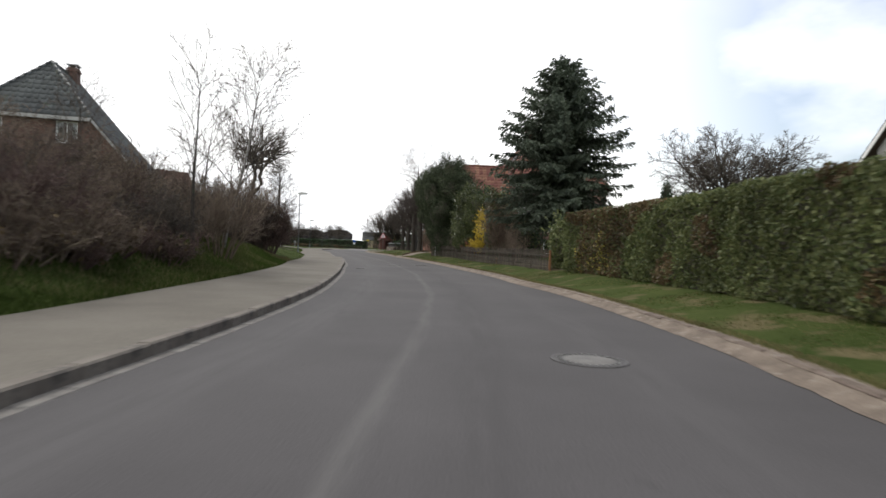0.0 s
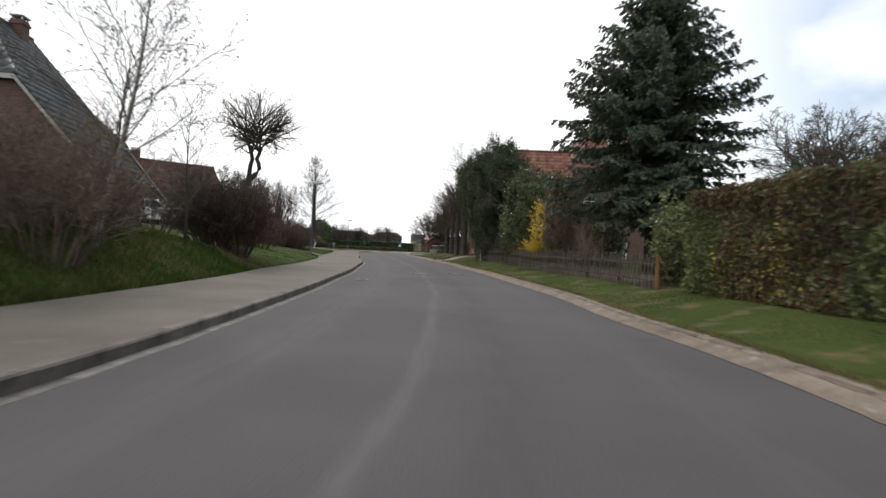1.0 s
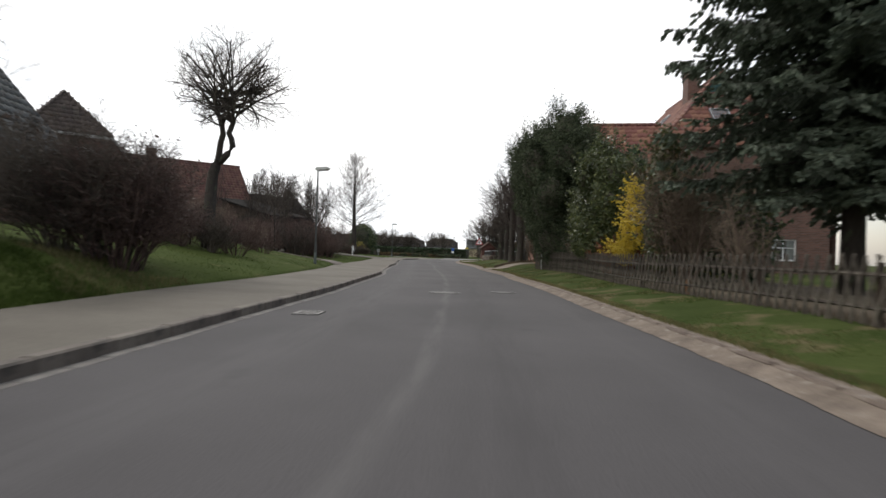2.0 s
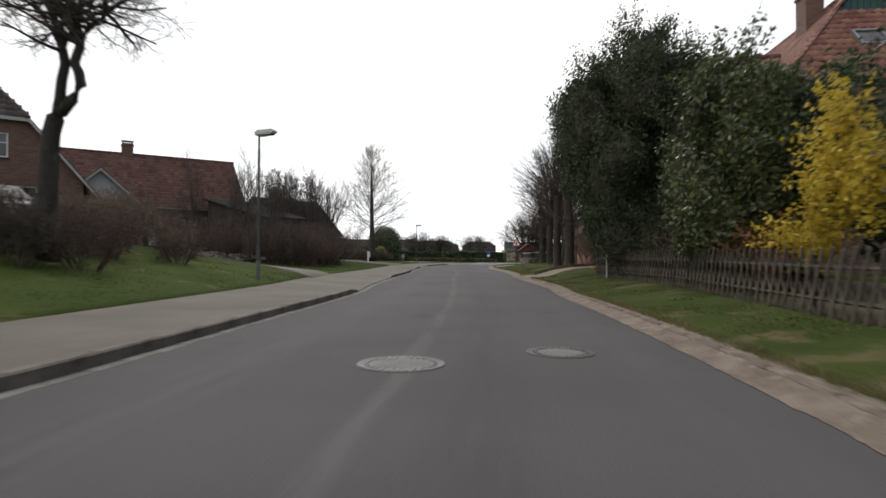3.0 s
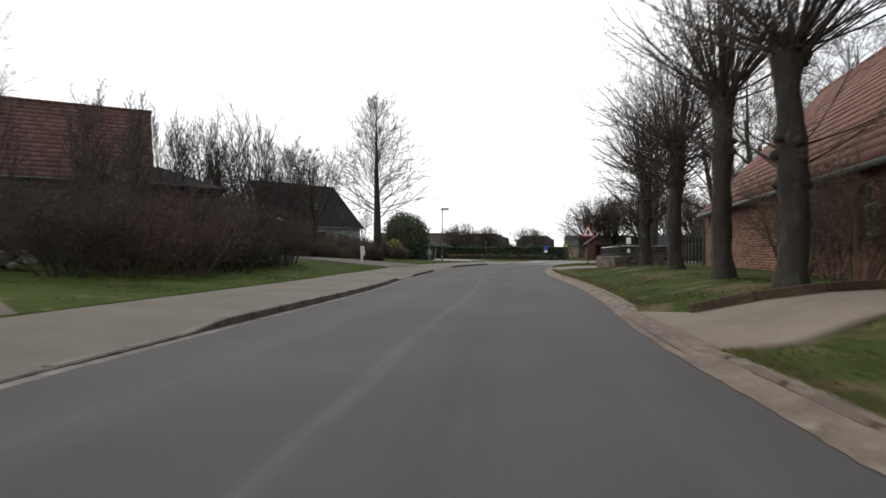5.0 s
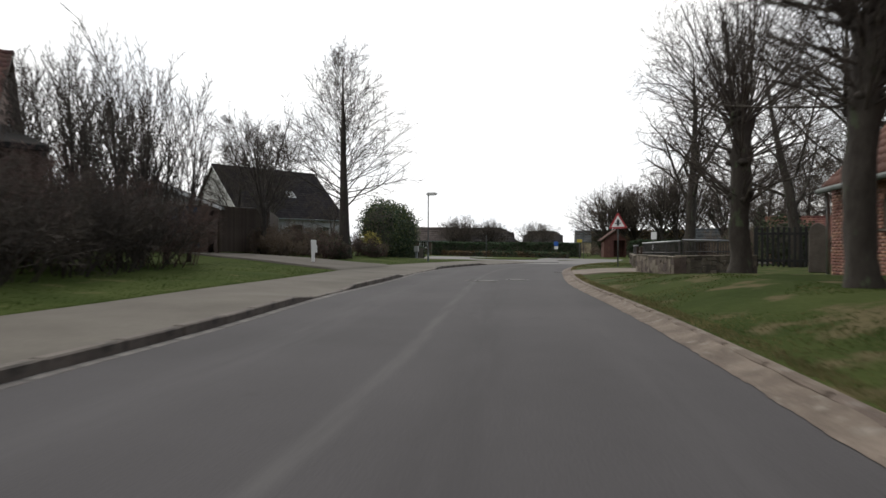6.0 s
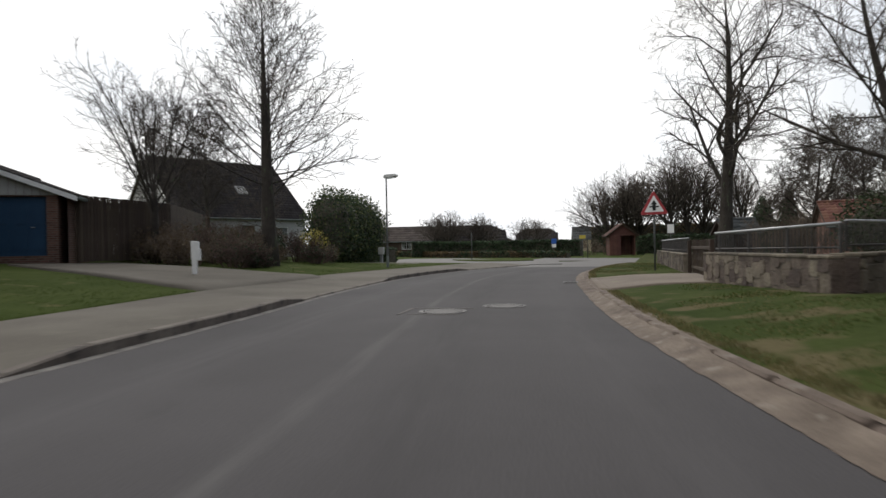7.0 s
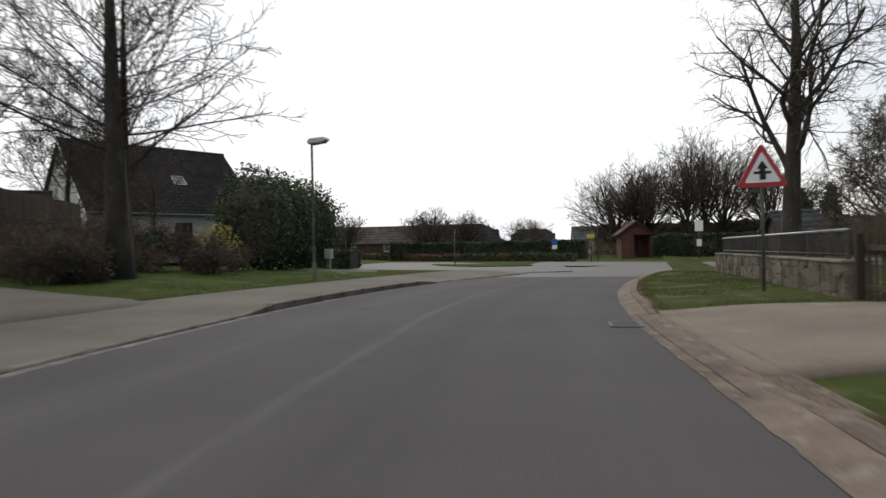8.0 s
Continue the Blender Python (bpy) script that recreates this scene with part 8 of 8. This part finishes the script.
    for k, (x, y, h) in enumerate(((-19.5, 62.0, 6.2), (-21.5, 65.0, 6.6), (-22.5, 68.0, 6.4), (-24.0, 71.0, 6.6), (-26.0, 73.0, 6.4), (-23.0, 63.0, 6.4), (-25.5, 67.5, 6.8), (-20.4, 69.4, 7.4), (-22.0, 71.6, 7.6), (-21.0, 72.8, 6.8), (-25.4, 72.4, 7.6), (-23.0, 70.0, 7.6), (-24.6, 69.6, 7.2), (-24.8, 74.6, 7.4), (-27.0, 75.2, 7.2), (-26.6, 71.2, 7.4), (-28.0, 73.4, 7.6), (-24.2, 73.2, 7.8), (-22.8, 73.6, 7.0), (-27.6, 77.0, 7.2), (-21.6, 62.4, 6.6), (-24.6, 60.8, 7.0))):
        bare_tree("slim_tree", "slim bare upright tree behind the shrubs", gz(x, y), (h - 0.8) * 0.8, 0.085, UPRIGHT, 300 + k, twig=TWIG_DARK, group="slim garden trees", wiggle=0.03, fat=0.01)
    bare_tree("slim_tree", "slim bare tree beside the long house", gz(-17.2, 55.6), 5.2, 0.05, SLIM, 312, group="slim garden trees", wiggle=0.04)
    # tree with a straight leader
    bare_tree("dawn_redwood", "tall cone-shaped bare tree with a straight trunk on the lawn", gz(-22.0, 85.6), 10.4, 0.33, CONE, 130, twig=TWIG_DARK, wiggle=0.012, buds=2600, fat=0.011, steepen=1.0)
    bare_tree("dawn_redwood", "second stem close beside the tall cone-shaped bare tree", gz(-22.37, 86.2), 8.8, 0.18, CONE_THIN, 135, twig=TWIG_DARK, fat=0.011, wiggle=0.012, buds=500, lean=(0.01, 0.0))
    bare_tree("garden_tree", "spreading bare tree beside the dark-roofed house", gz(-35.8, 98.0), 8.8, 0.22, BROAD, 131, twig=TWIG_DARK, fat=0.012, wiggle=0.05)
    bare_tree("garden_tree", "spreading bare tree beside the dark-roofed house", gz(-39.5, 98.5), 9.0, 0.22, BROAD, 132, twig=TWIG_DARK, fat=0.012, wiggle=0.05)
    bare_tree("garden_tree", "vase-shaped bare tree with a short trunk beside the drive", gz(-26.0, 83.7), 7.0, 0.17, VASE, 137, twig=TWIG_DARK, trunk_frac=0.4, fan=(0.2, 1.45), wiggle=0.03, fat=0.008)
    bare_tree("small_tree", "small bare garden tree before the house", gz(-25.5, 90.5), 3.2, 0.09, ROUND, 133, wiggle=0.06)
    # rounded evergreen hedge
    blobs = [((-23.9 - 0.25 * k, 93.6 + 1.5 * k, 2.2), (1.45, 1.4, 2.2 - 0.04 * k)) for k in range(5)]
    leafy_bush("round_hedge", "tall rounded dark evergreen hedge", blobs, 22000, 0.085, HEDGE_DARK, 134, gz(-24, 96), category="hedge", second=HEDGE_GREEN, second_share=0.3, sprigs=80, core=0.75)
    # low mounds round the tall tree
    for k, (x, y, h, w) in enumerate(((-24.2, 83.6, 1.0, 1.3), (-21.6, 84.2, 0.6, 0.8), (-23.4, 87.4, 0.9, 1.2), (-21.6, 88.4, 0.8, 0.9), (-22.4, 90.0, 0.9, 1.0), (-25.4, 86.0, 1.2, 1.4), (-22.6, 84.4, 1.2, 1.2), (-24.4, 85.4, 1.4, 1.3), (-26.0, 87.6, 1.6, 1.4), (-24.6, 88.2, 1.5, 1.3), (-26.4, 84.6, 1.4, 1.3), (-27.6, 88.8, 1.8, 1.5), (-25.8, 90.2, 1.6, 1.4), (-23.2, 89.2, 1.3, 1.1), (-28.2, 86.4, 1.7, 1.4), (-22.0, 83.4, 1.1, 1.2), (-26.0, 83.7, 1.3, 1.3), (-27.4, 84.4, 1.5, 1.3), (-25.2, 84.2, 1.3, 1.2))):
        shrub("low_shrub", "low brown heather-like shrub under the tall tree", gz(x, y), h, w, 26, 330 + k, group="shrubs under the tall tree", twig=TWIG_RED if k % 2 else TWIG_BROWN, dense=3, leaves=500, leaf=HEDGE_DARK if k % 2 else HEDGE_BROWN)
    leafy_bush("forsythia", "small yellow-green budding shrub", [((-23.0, 90.4, 1.3), (0.8, 0.8, 0.8))], 900, 0.06, HEDGE_YELLOW, 340, gz(-23, 90.4), core=0.2, shell=0.9)
    leafy_bush("evergreen_shrub", "small round evergreen under the tall tree", [((-24.0, 88.6, 1.2), (0.6, 0.6, 0.6))], 1200, 0.06, HEDGE_DARK, 341, gz(-24, 88.6))
    # timber screen and hedge by the garage
    slat_fence("timber_screen", "tall dark close-boarded timber screen beside the garage", (-26.45, 80.75), (-26.85, 85.3), 0.7, 2.35, 141, w=0.14, gap=0.012)
    slat_fence("timber_screen", "tall dark close-boarded timber screen beside the garage", (-26.95, 85.45), (-31.0, 92.0), 0.75, 2.3, 143, w=0.14, gap=0.012)
    clipped_hedge("dark_hedge", "long dark hedge beyond the junction", [(-32.0, 124.5), (-26.0, 127.5), (-20.5, 128.5), (-14.6, 127.5)], 1.65, 1.2, HEDGE_DARK, 142, density=160, size=0.13)
    clipped_hedge("dark_hedge", "long dark hedge beyond the shelter", [(-9.2, 129.0), (-2, 127.5), (9, 124)], 1.9, 1.2, HEDGE_DARK, 144, density=160, size=0.13)
    clipped_hedge("far_hedgerow", "tall brown far hedgerow behind the shelter", [(-16, 154), (-4, 152), (8, 149), (24, 144)], 3.6, 2.5, HEDGE_BROWN, 145, density=45, size=0.22, wobble=0.7, second=HEDGE_DARK, second_share=0.3)
    clipped_hedge("dark_hedge", "low dark hedge along the side road", [(-25.2, 104.5), (-29.5, 108), (-36, 114.5)], 1.1, 0.9, HEDGE_DARK, 143, density=160, size=0.12)
    clipped_hedge("low_hedge", "low brown hedge along the far side of the crossing road", [(-46, 131.8), (-31, 125), (-24.5, 121.6), (-19.4, 119), (-14.4, 116.6)], 0.6, 0.8, HEDGE_BROWN, 146, density=160, size=0.11, second=HEDGE_DARK, second_share=0.3)
    for k, (x, y, h) in enumerate(((-14, 133, 1.6), (-16, 134, 1.8), (-12.4, 132, 1.4), (-8, 131, 1.4), (-5, 128, 1.5), (0, 124, 1.6))):
        shrub("far_shrub", "bare far shrub beyond the junction", (x, y, 0), h, h * 0.8, 12, 350 + k, group="far shrubs", dense=3)


def build_forked_tree():
    """An old pruned tree: a leaning trunk that divides into two stems with a round crown."""
    rng = random.Random(33)
    base = Vector(gz(-11.35, 38.4))
    top = thing("forked_tree", "old pruned bare tree with a leaning forked trunk and round crown", "tree", at=base)
    tw, thick = Twigs(), []
    trunk = [base + Vector(p) for p in ((0, 0, -0.3), (-0.05, 0, 0.8), (-0.03, 0, 1.6), (0.0, 0, 2.25), (0.05, 0, 2.7), (0.17, 0, 3.0), (0.28, 0, 3.2))]
    g = Geo()
    sq = lambda w, k: 1 + 0.08 * math.sin(3 * w) + 0.06 * math.sin(5 * w + k)
    g.tube(trunk, [0.28, 0.215, 0.195, 0.185, 0.18, 0.175, 0.15], 14, True, sq)
    stems = (([(0.2, 0, 3.0), (0.27, 0, 3.4), (0.31, 0, 3.8), (0.4, 0, 4.12), (0.34, 0, 4.4), (0.17, 0, 4.9), (-0.06, 0, 5.45)], [0.12, 0.105, 0.1, 0.1, 0.09, 0.075, 0.04]),
             ([(0.28, 0.02, 3.1), (0.56, 0.05, 3.4), (0.76, 0.05, 3.68), (0.7, 0.05, 3.95), (0.6, 0.04, 4.15), (0.74, 0.04, 4.5), (0.92, 0.05, 4.85), (1.38, 0.08, 5.12)], [0.13, 0.115, 0.105, 0.1, 0.1, 0.09, 0.07, 0.035]),
             ([(0.74, 0.04, 4.5), (0.78, -0.05, 4.95), (0.9, -0.1, 5.45)], [0.07, 0.055, 0.035]),
             ([(0.17, 0, 4.9), (0.32, 0.08, 5.2), (0.36, 0.1, 5.6)], [0.055, 0.045, 0.03]))
    for s, radii in stems:
        g.tube([base + Vector(p) for p in s], radii, 10, True, sq)
    g.make("trunk", BARK, top, smooth=True)
    spec = [(6, 44, 0.42, 0.0, 0.12, 5), (5, 40, 0.52, 0.1, 0.13, 3), (3, 40, 0.5, 0.05, 0.14, 2), (0, 0, 0, 0, 0.15, 2)]
    middle = base + Vector((0.7, 0, 5.8))
    for s, _ in stems:
        for k in range(12):
            p = base + Vector(s[-1 - k % 3])
            a, e = rng.uniform(0, 6.28), math.asin(rng.uniform(-0.75, 0.95))
            goal = middle + Vector((1.9 * math.cos(a) * math.cos(e), 1.8 * math.sin(a) * math.cos(e), 1.6 * math.sin(e)))
            grow(tw, thick, rng, p, (goal - p).normalized(), (goal - p).length, 0.042, 0, spec)
    g = Geo()
    for pp, rr in thick:
        g.tube(pp, rr, 6, False)
    g.make("limb_frame", BARK, top, smooth=True)
    v, f = tw.arrays(3)
    arrays("crown", v, f, TWIG, top)


def build_grass():
    """Blades along both verges, thick near the road edge."""
    rng = np.random.RandomState(44)
    top = tagged(new("grass"), "short spring grass on the verges", "grass", kind="stuff")

    def field(name, n, y0, y1, d0, d1, side, material, h, power=1.0, patch=None):
        y = rng.uniform(y0, y1, n)
        d = d0 + (d1 - d0) * rng.rand(n) ** power
        x = pave_l(y) - d if side < 0 else road_r(y) + 0.42 + d
        if patch is not None:
            keep = np.array([noise.noise((a * 0.6, b * 0.6, 7)) for a, b in zip(x, y)]) > patch
            x, y = x[keep], y[keep]
        drive = (side > 0) & (((y > 53.1 + 0.61 * (x + 2.62)) & (y < np.maximum(57.35 - 0.58 * (x + 3.62), 55.95 + 0.6 * (x + 1.2)))) | ((y > 78.5 + 0.177 * (x + 8.5)) & (y < 82.7 + 0.271 * (x + 9.15))))
        drive |= (side < 0) & (((y > 47.7 - 0.37 * (x + 8.9)) & (y < 53.0 - 0.4 * (x + 10.5))) | ((y > 75.3 - 0.291 * (x + 16.45)) & (y < 82.2)))
        x, y = x[~drive], y[~drive]
        z = land(x, y)
        m = len(x)
        a = rng.uniform(0, 6.283, m)
        hh = h * rng.uniform(0.5, 1.4, m)
        w = 0.006 + 0.006 * rng.rand(m)
        lean = rng.normal(scale=0.4, size=(m, 2)) * hh[:, None]
        b0 = np.stack([x - np.cos(a) * w, y - np.sin(a) * w, z - 0.01], axis=1)
        b1 = np.stack([x + np.cos(a) * w, y + np.sin(a) * w, z - 0.01], axis=1)
        t = np.stack([x + lean[:, 0], y + lean[:, 1], z + hh], axis=1)
        v = np.stack([b0, b1, t], axis=1).reshape(-1, 3)
        arrays(name, v, np.arange(len(v)).reshape(-1, 3), material, top, kind="stuff")
    field("verge_blades", 60000, 2, 96, 0.0, 2.6, 1, BLADES, 0.02, patch=-0.1)
    field("dry_blades", 44000, 2, 96, 0.0, 2.2, 1, BLADES_DRY, 0.026, 1.6, patch=0.02)
    field("edge_blades", 24000, 2, 96, -0.06, 0.15, 1, BLADES_DRY, 0.04)
    field("lawn_blades", 40000, 22, 96, 0.0, 4.5, -1, BLADES, 0.022, 1.5)
    field("bank_blades", 80000, -3, 27, 0.0, 3.4, -1, BLADES, 0.09, 1.2)
    field("bank_dry_blades", 45000, -3, 30, 0.0, 3.0, -1, BLADES_DRY, 0.09, patch=-0.1)


build_ground()
build_road()
build_drives()
build_houses()
build_cottage()
build_street()
build_right_garden()
build_limes()
build_left_bank()
build_car()
build_churchyard()
build_rocks()
build_grass()
build_fence()
build_kerbs()
